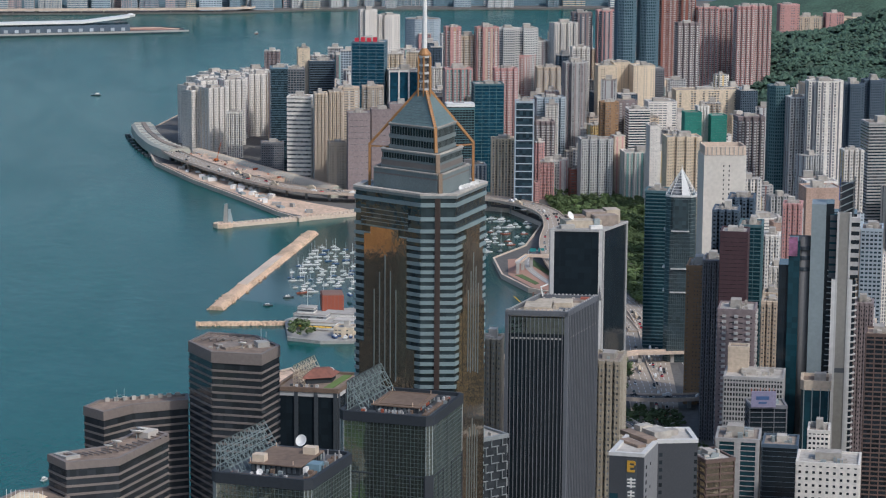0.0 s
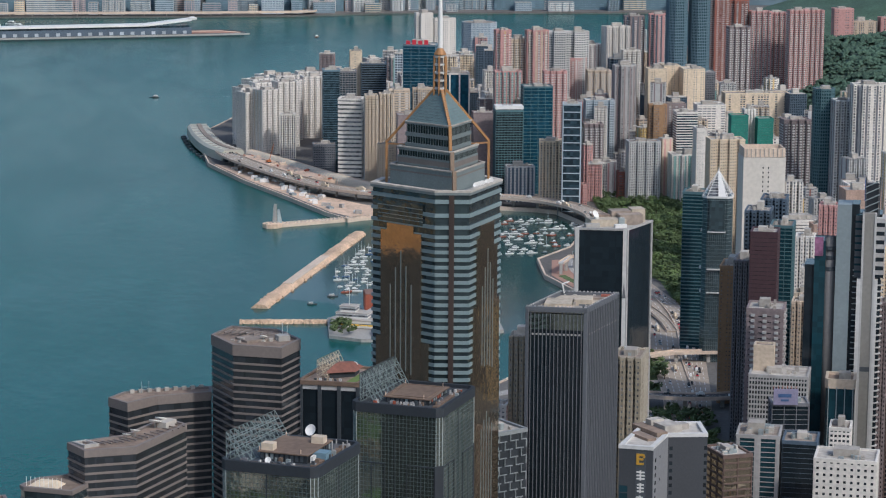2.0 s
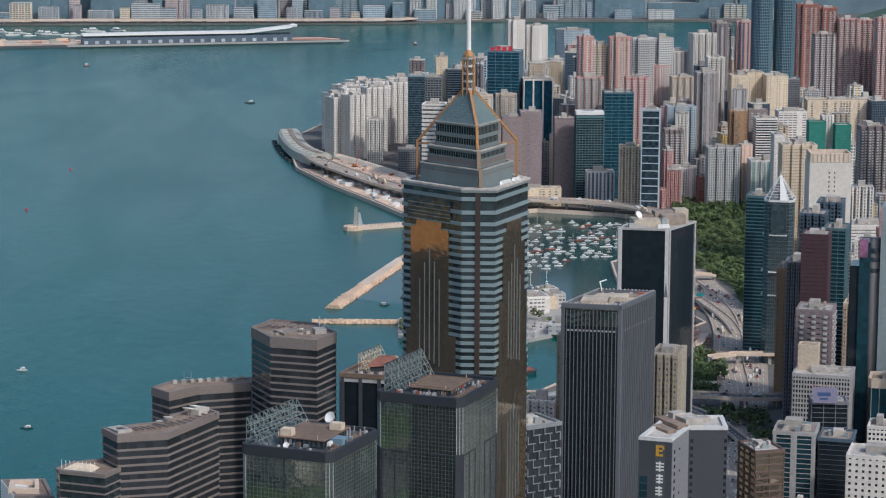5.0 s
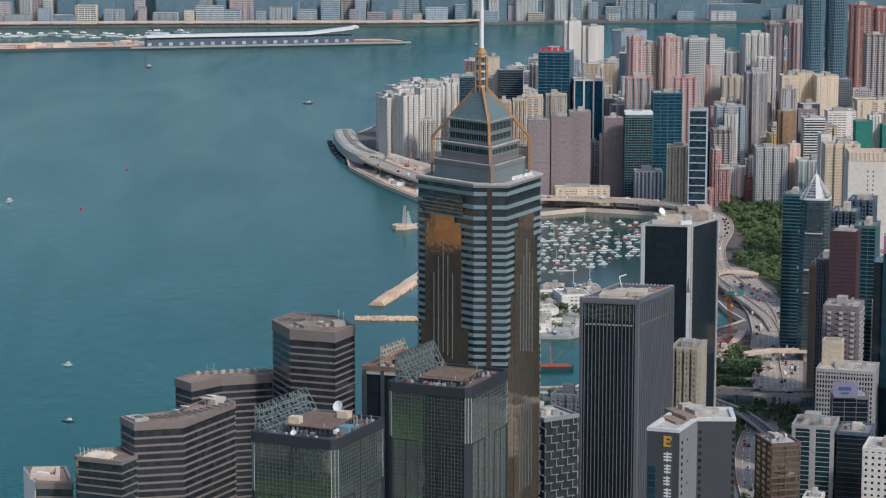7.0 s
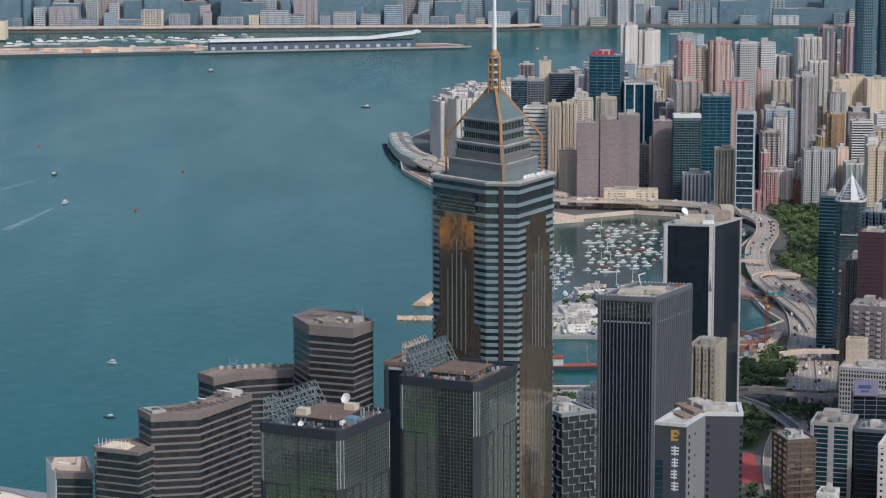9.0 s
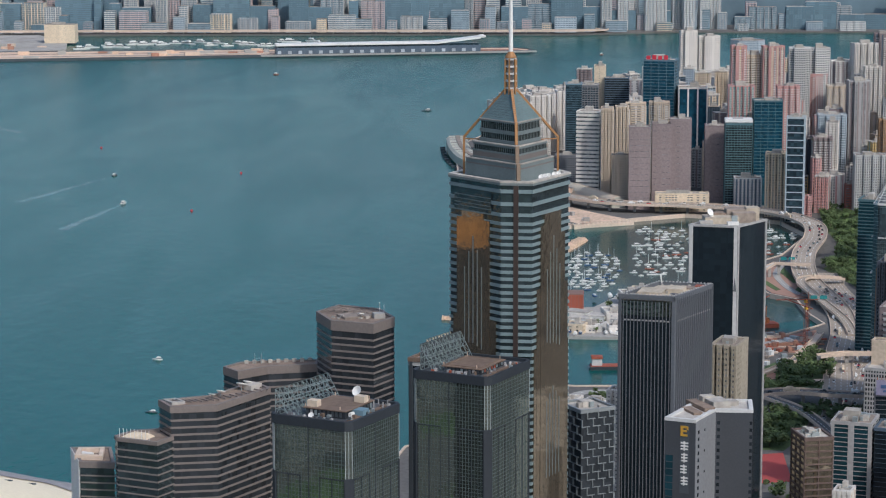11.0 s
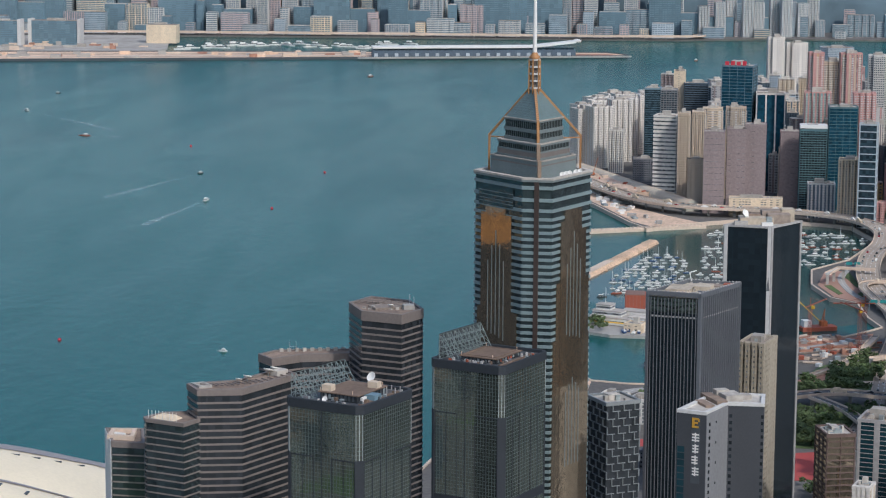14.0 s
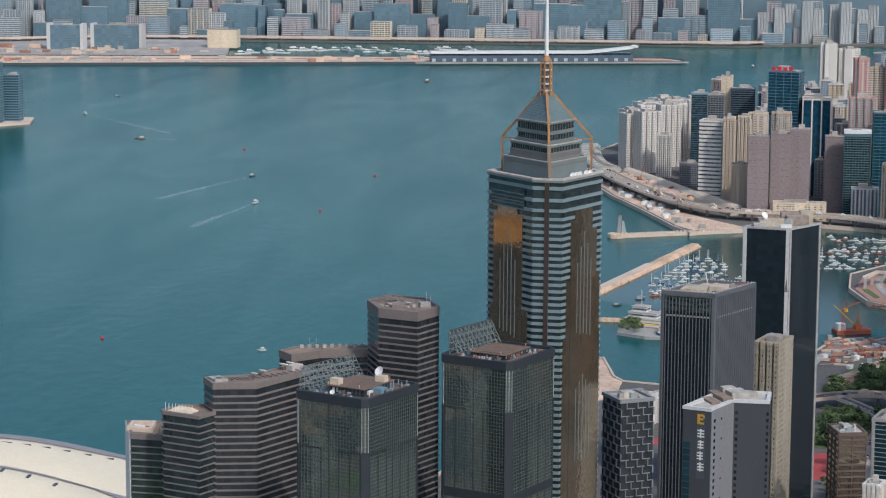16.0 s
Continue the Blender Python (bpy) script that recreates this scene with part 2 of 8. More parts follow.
GLASS = {
    "dark": glazing("dark_glass", (0.020, 0.026, 0.032)),
    "blue": glazing("blue_glass", (0.026, 0.046, 0.060)),
    "crown": glazing("crown_tower_glass", (0.085, 0.118, 0.128), 0.07, metal=0.7, wave=0.04, cell=2.6, vary=0.3),
    "crown_dark": glazing("crown_storey_glass", (0.035, 0.048, 0.050), 0.10, metal=0.5, wave=0.02, cell=1.3, vary=0.4),
    "teal": glazing("teal_glass", (0.014, 0.046, 0.060), vary=0.2),
    # window tone raised so haze over the city's dark panes is in the colour
    "home": glazing("home_windows", (0.15, 0.155, 0.165), 0.35, cell=2.4, vary=0.8),
    "brown": glazing("bronze_mirror_glass", (0.335, 0.28, 0.205), 0.05, metal=0.85, wave=0.010, cell=1.5, vary=0.12),
    "green": glazing("green_mirror_glass", (0.30, 0.335, 0.29), 0.04, metal=0.9, wave=0.010, cell=1.4, vary=0.12),
    "hotel": glazing("hotel_glass", (0.075, 0.085, 0.095), 0.08, metal=0.6, wave=0.015, cell=3.0, vary=0.25),
    "black": glazing("black_glass", (0.016, 0.023, 0.029), 0.10, vary=0.15),
    # far panes paler and bluer, with the distance haze in their colour
    "haze": glazing("far_haze_glass", (0.145, 0.215, 0.255), 0.35, cell=8, vary=0.2),
    "spire": glazing("spire_tower_glass", (0.10, 0.14, 0.155), 0.10, metal=0.5, wave=0.02, cell=2.5, vary=0.3),
    "azure": glazing("azure_glass", (0.012, 0.058, 0.092), vary=0.3),
}


# ---- mesh tools ----
class Shape:
    """Collects vertices and faces for one mesh."""

    def __init__(self):
        self.v, self.f = [], []

    def prism(self, ring, z0, z1, top=None, caps=True):
        """A prism over the ring of (x, y), counter-clockwise; top: another ring for its upper end."""
        k, n = len(self.v), len(ring)
        self.v += [(x, y, z0) for x, y in ring] + [(x, y, z1) for x, y in (top or ring)]
        self.f += [(k + i, k + (i + 1) % n, k + n + (i + 1) % n, k + n + i) for i in range(n)]
        if caps:
            self.f += [tuple(range(k + n - 1, k - 1, -1)), tuple(range(k + n, k + 2 * n))]
        return self

    def tube(self, outer, inner, z0, z1, sunk=False):
        """A ring wall between two rings of equal length."""
        k, n = len(self.v), len(outer)
        for ring, z in ((outer, z0), (outer, z1), (inner, z1), (inner, z0)):
            self.v += [(x, y, z) for x, y in ring]
        for a in ((0, 1, 3) if sunk else range(4)):
            b = (a + 1) % 4
            self.f += [(k + a * n + i, k + a * n + (i + 1) % n, k + b * n + (i + 1) % n, k + b * n + i) for i in range(n)]
        return self

    def box(self, x, y, z0, z1, w, d, turn=0.0):
        c, s = math.cos(turn), math.sin(turn)
        ring = [(x + c * u - s * v, y + s * u + c * v) for u, v in ((-w / 2, -d / 2), (w / 2, -d / 2), (w / 2, d / 2), (-w / 2, d / 2))]
        return self.prism(ring, z0, z1)

    def beam(self, a, b, r, sides=4):
        a, b = Vector(a), Vector(b)
        q = (b - a).to_track_quat("Z", "Y")
        k = len(self.v)
        for p in (a, b):
            for i in range(sides):
                g = 2 * math.pi * (i + 0.5) / sides
                self.v.append(tuple(p + q @ Vector((r * math.cos(g), r * math.sin(g), 0))))
        self.f += [(k + i, k + (i + 1) % sides, k + sides + (i + 1) % sides, k + sides + i) for i in range(sides)]
        self.f += [tuple(range(k + sides - 1, k - 1, -1)), tuple(range(k + sides, k + 2 * sides))]
        return self

    def lathe(self, x, y, profile, sides=16):
        """Turned round a vertical axis: profile of (radius, z) from below upwards."""
        k = len(self.v)
        for r, z in profile:
            self.v += [(x + r * math.cos(2 * math.pi * i / sides), y + r * math.sin(2 * math.pi * i / sides), z) for i in range(sides)]
        for j in range(len(profile) - 1):
            o = k + j * sides
            self.f += [(o + i, o + (i + 1) % sides, o + sides + (i + 1) % sides, o + sides + i) for i in range(sides)]
        self.f += [tuple(range(k + sides - 1, k - 1, -1)), tuple(range(k + (len(profile) - 1) * sides, k + len(profile) * sides))]
        return self

    def ribbon(self, pts, width, thick):
        """A slab along a line of (x, y, z)."""
        k, n = len(self.v), len(pts)
        for i, p in enumerate(pts):
            a, b = Vector(pts[max(i - 1, 0)]), Vector(pts[min(i + 1, n - 1)])
            d = Vector((b.x - a.x, b.y - a.y)).normalized()
            sx, sy = -d.y * width / 2, d.x * width / 2
            for s, z in ((-1, 0), (1, 0), (1, -thick), (-1, -thick)):
                self.v.append((p[0] + s * sx, p[1] + s * sy, p[2] + z))
        for i in range(n - 1):
            o = k + 4 * i
            for a in range(4):
                b = (a + 1) % 4
                self.f.append((o + a, o + 4 + a, o + 4 + b, o + b))
        self.f += [(k, k + 1, k + 2, k + 3), (k + 4 * n - 1, k + 4 * n - 2, k + 4 * n - 3, k + 4 * n - 4)]
        return self

    def sweep(self, pts, profile):
        """A profile of (offset, height) carried along a line of (x, y, z)."""
        k, n, m = len(self.v), len(pts), len(profile)
        for i, p in enumerate(pts):
            a, b = Vector(pts[max(i - 1, 0)]), Vector(pts[min(i + 1, n - 1)])
            d = Vector((b.x - a.x, b.y - a.y)).normalized()
            self.v += [(p[0] - d.y * o, p[1] + d.x * o, p[2] + z) for o, z in profile]
        for i in range(n - 1):
            for j in range(m):
                a, b = k + i * m + j, k + i * m + (j + 1) % m
                self.f.append((a, b, b + m, a + m))
        self.f += [tuple(range(k + m - 1, k - 1, -1)), tuple(range(k + (n - 1) * m, k + n * m))]
        return self

    def mesh(self, name, smooth=False):
        me = bpy.data.meshes.new(name)
        me.from_pydata(self.v, [], self.f)
        bm = bmesh.new()
        bm.from_mesh(me)
        bmesh.ops.recalc_face_normals(bm, faces=bm.faces)
        bm.to_mesh(me)
        bm.free()
        if smooth:
            me.polygons.foreach_set("use_smooth", [True] * len(me.polygons))
        return me


def part(name, shape, material, parent=None, label="", at=(0, 0, 0), smooth=False):
    """Links a shape (or a mesh that is shared) as one object under a thing or a part."""
    me = shape.mesh(name, smooth) if isinstance(shape, Shape) else shape
    if material is not None and not me.materials:
        me.materials.append(material)
    ob = new(name, me)
    ob.location = at
    if parent is not None:
        ob.parent = parent
    if label:
        tagged(ob, label)
    return ob


def thing(name, label, category, at=(0, 0, 0), turn=0.0, group="", kind=""):
    e = new(name)
    e.matrix_basis = pose(*at, 0, 0, turn)
    return tagged(e, label, category, group, kind)


def solid(name, shape, material, label, category="", kind="", group="", smooth=False):
    """A thing or a piece of the setting that is one mesh."""
    return tagged(part(name, shape, material, smooth=smooth), label, category, group, kind)


def swell(ring, d):
    """The ring moved outwards by d."""
    n, out = len(ring), []
    for i in range(n):
        p, a, b = Vector(ring[i]), Vector(ring[i - 1]), Vector(ring[(i + 1) % n])
        e, g = (p - a).normalized(), (b - p).normalized()
        m, k = Vector((e.y, -e.x)), Vector((g.y, -g.x))
        h = (m + k) / max(1 + m.dot(k), 0.35)
        out.append((p.x + h.x * d, p.y + h.y * d))
    return out


def along(ring, i, u, v, out0, out1):
    """A strip of the ring's side i from share u to share v, from out0 to out1 outside it, as a ring of its own."""
    a, b = Vector(ring[i]), Vector(ring[(i + 1) % len(ring)])
    d = (b - a)
    nrm = Vector((d.y, -d.x)).normalized()
    p, q = a + d * u, a + d * v
    return [tuple(p + nrm * out0), tuple(p + nrm * out1), tuple(q + nrm * out1), tuple(q + nrm * out0)][::-1]


def side(ring, i):
    return (Vector(ring[(i + 1) % len(ring)]) - Vector(ring[i])).length


def plain(w, d):
    return [(-w / 2, -d / 2), (w / 2, -d / 2), (w / 2, d / 2), (-w / 2, d / 2)]


def crossed(w, d, k=0.3):
    """A cross-shaped flat plan, as housing towers have."""
    a, b, u, v = w / 2, d / 2, w * k / 2 + w * 0.12, d * k / 2 + d * 0.12
    return [(-u, -b), (u, -b), (u, -v), (a, -v), (a, v), (u, v), (u, b), (-u, b), (-u, v), (-a, v), (-a, -v), (-u, -v)]


def notched(w, d, n=3):
    """A slab with n light wells on both long sides."""
    r, b, g = [], d / 2, w / (n * 2 + 1)
    for i in range(2 * n + 1):
        y = -b if i % 2 == 0 else -b + min(2.2, d * 0.16)
        r += [(-w / 2 + i * g, y), (-w / 2 + (i + 1) * g, y)]
    return r + [(-x, -y) for x, y in r]


def rounded(w, d, cut=0.25):
    a, b, c = w / 2, d / 2, min(w, d) * cut
    return [(-a + c, -b), (a - c, -b), (a, -b + c), (a, b - c), (a - c, b), (-a + c, b), (-a, b - c), (-a, -b + c)]


# ---- towers ----
GROUND = 3.0


def roof_gear(t, ring, z, rng, many=4, tank=True):
    """Plant rooms, tanks and pipes on a flat roof."""
    xs, ys = [p[0] for p in ring], [p[1] for p in ring]
    w, d = max(xs) - min(xs), max(ys) - min(ys)
    cx, cy = (max(xs) + min(xs)) / 2, (max(ys) + min(ys)) / 2
    part("plant_room", Shape().box(cx + rng.uniform(-0.1, 0.1) * w, cy, z, z + rng.uniform(2.5, 5.5), w * rng.uniform(0.25, 0.45), d * rng.uniform(0.25, 0.45)), ROOF_PALE, t)
    s = Shape()
    for _ in range(many * (1 if many > 4 else 3) if many > 1 else 0):
        x, y = cx + rng.uniform(-0.3, 0.3) * w, cy + rng.uniform(-0.3, 0.3) * d
        a, b, h = rng.uniform(0.7, 2.8), rng.uniform(0.7, 2.8), rng.uniform(0.7, 2.8)
        if many > 4:
            part("roof_unit", Shape().box(x, y, z, z + h, a, b), ROOF_PALE if rng.random() < 0.6 else STEEL, t)
        else:
            s.box(x, y, z, z + h, a, b)
    if s.v:
        tagged(part("roof_clutter", s, ROOF_PALE, t), kind="stuff")


def tower_shapes(ring, h, rng, glass, storey, band, pier, pier_w, proud):
    """The glazed core and the wall of floor bands and piers that stands proud of it."""
    if glass == "home" and pier == 1.9:
        # housing of several makes: ribbon windows, broad blank piers, or a small grid
        band, pier, pier_w = rng.choice(((0.55, 4.6, 0.9), (0.3, 3.0, 1.5), (0.22, 2.4, 1.1), (band, pier, pier_w), (0.62, 2.6, 1.0)))
    n = max(2, round(h / storey))
    st = h / n
    s = Shape()
    out, inn = swell(ring, proud), swell(ring, -0.2)
    if band > 0:
        for i in range(n):
            s.tube(out, inn, i * st, i * st + st * band, True)
    if pier > 0:
        for i in range(len(ring)):
            L = side(ring, i)
            if L < 1.0:
                continue
            m = max(1, round(L / pier))
            pw = pier_w / L
            for j in range(m + 1):
                u = j / m
                a, b = max(0.0, u - pw / 2), min(1.0, u + pw / 2)
                s.prism(along(ring, i, a, b, -0.2, proud + 0.08), 0, h, caps=False)
                if glass == "home" and j < m and m > 2 and rng.random() < 0.40:
                    s.prism(along(ring, i, u, (j + 1) / m, -0.2, proud + 0.05), 0, h, caps=False)
    return Shape().prism(ring, 0, h), s


def accent_strips(ring, h, rng, proud):
    """Full-height coloured panels between the windows of a housing tower."""
    q = Shape()
    for i in range(len(ring)):
        L = side(ring, i)
        if L > 3.5:
            n = max(1, round(L / 7))
            for k in range(n):
                c, w = (k + 0.5) / n + rng.uniform(-0.04, 0.04), rng.uniform(0.5, 1.0) / L
                q.prism(along(ring, i, c - w, c + w, -0.1, proud + 0.14), 0, h, caps=False)
    return q


ACCENTS = ("pink", "mauve", "red_brick", "sea_green", "yellow", "beige", "dark_grey", "blue")
PLANS = {"plain": plain, "cross": crossed, "notch": notched, "round": rounded}
DISTANT = {}


def distant_tower(x, y, w, d, top, turn, plan, wall, glass, band, mass=DISTANT, storey=2.9, pier=3.0):
    """One of the many towers too far off to tell apart: its pieces go into one joined mass."""
    rng = random.Random(int(x * 7 + y * 13 + w))
    ring = PLANS[plan](w, d)
    h = top - GROUND
    core, s = tower_shapes(ring, h, rng, glass, storey, band, pier, 0.9, 0.35)
    roof = Shape().prism(swell(ring, 0.45), h, h + 1.0).box(0, 0, h + 1, h + rng.uniform(3, 6), w * 0.4, d * 0.4)
    m = pose(x, y, GROUND, 0, 0, turn)
    tint = WALL[rng.choice(ACCENTS)]
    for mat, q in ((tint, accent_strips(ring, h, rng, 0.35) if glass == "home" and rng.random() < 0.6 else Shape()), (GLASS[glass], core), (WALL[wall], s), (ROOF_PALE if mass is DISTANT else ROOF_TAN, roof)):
        into = mass.setdefault(mat.name, Shape())
        k = len(into.v)
        into.v += [tuple(m @ Vector(v)) for v in q.v]
        into.f += [tuple(k + i for i in f) for f in q.f]


def tower(label, x, y, w, d, top, turn=0.0, plan="plain", wall="white", glass="home", storey=2.45, band=0.5, pier=1.9, pier_w=0.75,
          proud=0.35, name="apartment_tower", category="building", base=GROUND, gear=4, group="", crown=0.0, roof=None):
    """A tower whose windows lie between floor bands and piers that stand proud of its glazed core."""
    rng = random.Random(int(x * 7 + y * 13 + w))
    ring = PLANS[plan](w, d) if isinstance(plan, str) else plan
    t = thing(name, label, category, (x, y, base), turn, group)
    h = top - base
    core, s = tower_shapes(ring, h, rng, glass, storey, band, pier, pier_w, proud)
    part("glazing", core, GLASS[glass], t)
    if s.v:
        tagged(part("wall", s, WALL[wall], t), kind="stuff")
    if wall in ("pink", "mauve", "red_brick", "beige") and h > 55 and band < 0.9 and name == "apartment_tower":
        # stacks of pale balconies up the longer sides
        q = Shape()
        step = storey
        for i in range(len(ring)):
            L = side(ring, i)
            if L < 2.4 or ring[(i + 1) % len(ring)][0] - ring[i][0] < -0.3 * L:
                continue
            bw = min(1.1, L * 0.28)
            for k in range(max(1, int(L / 6))):
                c, z = (k + 0.5) / max(1, int(L / 6)), 2.0
                while z < h - 3:
                    q.prism(along(ring, i, c - bw / L, c + bw / L, 0, proud + 0.75), z, z + step * 0.45)
                    z += step
        if q.v:
            tagged(part("balcony_column", q, WALL["haze_pale"], t, "stacks of pale balconies"), kind="stuff")
    if name == "apartment_tower" and glass == "home" and wall in ("white", "cream", "grey", "haze_pale", "mauve", "pink") and rng.random() < 0.55:
        q = accent_strips(ring, h, rng, proud)
        if q.v:
            tagged(part("accent_panel", q, WALL[rng.choice([a for a in ACCENTS if a != wall])], t, "full-height coloured panels"), kind="stuff")
    if gear != 1:
        part("parapet", Shape().tube(swell(ring, proud + 0.1), swell(ring, -0.6), h - 0.6, h + 1.1 + crown), WALL[wall], t)
    part("roof_slab", Shape().prism(swell(ring, -0.55), h - 0.4, h + 0.25), roof or (ROOF_PALE if rng.random() < 0.6 else ROOF), t)
    if gear and name != "far_building":
        roof_gear(t, ring, h + 0.25, rng, gear)
    return t


def dish(x, y, z, r, turn, tilt=35):
    """A satellite dish on a short stand."""
    t = thing("satellite_dish", "white satellite dish on a roof stand", "antenna", (x, y, z), turn, "roof dishes")
    b = Shape()
    b.beam((0, 0, 0), (0, 0, r * 0.9), 0.15, 6)
    part("stand", b, STEEL, t)
    s = Shape()
    prof = [(0.05, 0.0), (r * 0.4, r * 0.05), (r * 0.75, r * 0.18), (r, r * 0.36), (r * 1.03, r * 0.36), (r * 0.75, r * 0.12), (r * 0.4, -0.02), (0.05, -0.06)]
    s.lathe(0, 0, prof, 20)
    o = part("reflector", s, WHITE, t, at=(0, 0, r * 0.95), smooth=True)
    o.rotation_euler = (radians(tilt), 0, 0)
    return t


# ---- the setting: harbour, land, roads ----
solid("water", Shape().prism([(-6000, -4000), (6000, -4000), (6000, 7000), (-6000, 7000)], -12, 0), WATER, "teal-green harbour water with faint ripples", kind="structure")

COAST = [(-900, -2700), (-900, -185), (-300, -170), (-225, -120), (-205, -20), (-150, 80), (-110, 150), (-75, 395), (-34, 430), (-31, 610), (-25, 643), (-17, 650),
         (-5, 587), (2, 573), (27, 566), (75, 569), (118, 640), (151, 745), (184, 749), (203, 773), (214, 789), (206, 826), (201, 888),
         (181, 910), (168, 968), (171, 1041), (206, 1097), (238, 1209), (219, 1289), (202, 1302), (130, 1330), (80, 1300)]
NORTH = [(23, 1252), (5, 1289), (-28, 1384), (-70, 1495), (-106, 1617), (-112, 1700), (-118, 1835), (-108, 1900), (-70, 2050), (0, 2300), (150, 2520), (400, 2640),
         (900, 2950), (1800, 3600), (3400, 3600), (3400, -2700)]
solid("ground", Shape().prism((COAST + NORTH)[::-1], -4, GROUND), CITY, "paved city ground with dusty concrete", kind="structure")
solid("quay_wall", Shape().tube(swell((COAST + NORTH)[::-1], 0.8), swell((COAST + NORTH)[::-1], -0.8), -3, GROUND + 0.9), PALE, "pale concrete sea wall along the shore", kind="structure")
solid("water", Shape().prism([(-10, 880), (-45, 900), (30, 1188), (78, 1285), (80, 1310), (130, 1335), (205, 1310), (245, 1209), (212, 1097), (177, 1041), (174, 968), (187, 910), (207, 888), (212, 826), (110, 760), (20, 850)], -1, 0.02), BASIN, "calm grey-green water of the boat basin", kind="structure")
KELLETT = [(-13, 812), (-14, 752), (8, 738), (80, 735), (112, 765), (112, 905), (62, 908), (40, 852), (8, 842)]
solid("ground", Shape().prism(KELLETT, -3, 2.4), CONCRETE, "pale paved yacht club islet", kind="structure")


def mound_line(pts, width, height, seed):
    """A rubble breakwater: a crested mound with an uneven crest and feet."""
    rng, s = random.Random(seed), Shape()
    n = len(pts)
    rows = []
    for i in range(n):
        a, b = Vector(pts[max(0, i - 1)]), Vector(pts[min(n - 1, i + 1)])
        d = (b - a).normalized()
        nx, ny = -d.y, d.x
        row = []
        for u, z in ((-1.0, -1.0), (-0.62, height * 0.75), (-0.4, height), (0.4, height), (0.62, height * 0.75), (1.0, -1.0)):
            o = u * width / 2 + rng.uniform(-0.5, 0.5)
            row.append((pts[i][0] + nx * o, pts[i][1] + ny * o, z + rng.uniform(-0.3, 0.3)))
        rows.append(row)
    for r in rows:
        s.v += r
    for i in range(n - 1):
        for j in range(5):
            k = i * 6 + j
            s.f.append((k, k + 6, k + 7, k + 1))
    s.f += [tuple(range(0, 6)), tuple(range((n - 1) * 6 + 5, (n - 1) * 6 - 1, -1))]
    return s


def steps(a, b, n):
    return [(a[0] + (b[0] - a[0]) * i / n, a[1] + (b[1] - a[1]) * i / n) for i in range(n + 1)]


def breakwater(label, a, b, width, height, seed, capped):
    t = thing("breakwater", label, "breakwater", (0, 0, 0))
    part("rubble", mound_line(steps(a, b, 40), width, height, seed), ROCK, t)
    rng = random.Random(seed + 5)
    m = Shape().lathe(0, 0, [(0.9, -0.5), (1.0, 0.2), (0.6, 0.7)], 5).mesh("boulder")
    for i in range(34):
        u, v = rng.random(), rng.choice((-1, 1)) * rng.uniform(0.36, 0.5) * width
        d = (Vector(b) - Vector(a)).normalized()
        p = Vector(a).lerp(Vector(b), u) + Vector((-d.y, d.x)) * v
        o = part("boulder", m, ROCK, t, at=(p.x, p.y, 0.6))
        o.scale = (rng.uniform(0.7, 1.6),) * 3
        o.rotation_euler = (0, 0, rng.uniform(0, 6))
    if capped:
        c0, c1 = Vector(a).lerp(Vector(b), capped[0]), Vector(a).lerp(Vector(b), capped[1])
        part("concrete_cap", Shape().ribbon([(c0.x, c0.y, height + 0.5), (c1.x, c1.y, height + 0.5)], width * 0.5, 0.9), PALE, t, "smooth pale concrete cap")
    return t


breakwater("long rubble-stone breakwater of the typhoon shelter", (-62, 862), (30, 1188), 15, 3.2, 3, (0.25, 0.62))
breakwater("short rubble-stone pier beside the yacht club", (-77, 809), (-12, 806), 8, 2.6, 4, None)
t = thing("jetty", "long concrete jetty with a row of railings", "jetty", (0, 0, 0))
part("deck", Shape().ribbon([(-53, 1226, 3.2), (78, 1285, 3.2)], 9, 5), PALE, t)
for i in range(36):
    u = (i + 0.5) / 36
    part("rail_block", Shape().box(-53 + 131 * u, 1222.5 + 59 * u, 3.2, 5.0, 1.4, 0.8, 0.42), PALE, t)
part("head", Shape().lathe(-46, 1230, [(9, -2), (9, 3.6), (8.4, 3.8)], 18), SAND, t, "round sandy jetty head")
t = thing("beacon_tower", "slim twin concrete ventilation beacon on the jetty", "beacon", (-42, 1232, 3.6))
part("shaft", Shape().prism([(-4, -2), (0, -3), (0, 3), (-4, 2)], 0, 17, [(-2.6, -1), (0, -2), (0, 2), (-2.6, 1)]), CONCRETE, t)
part("sail", Shape().prism([(0.6, -3), (5, -2), (5, 2), (0.6, 3)], 0, 12, [(0.6, -2), (2.6, -1), (2.6, 1), (0.6, 2)]), STEEL, t)


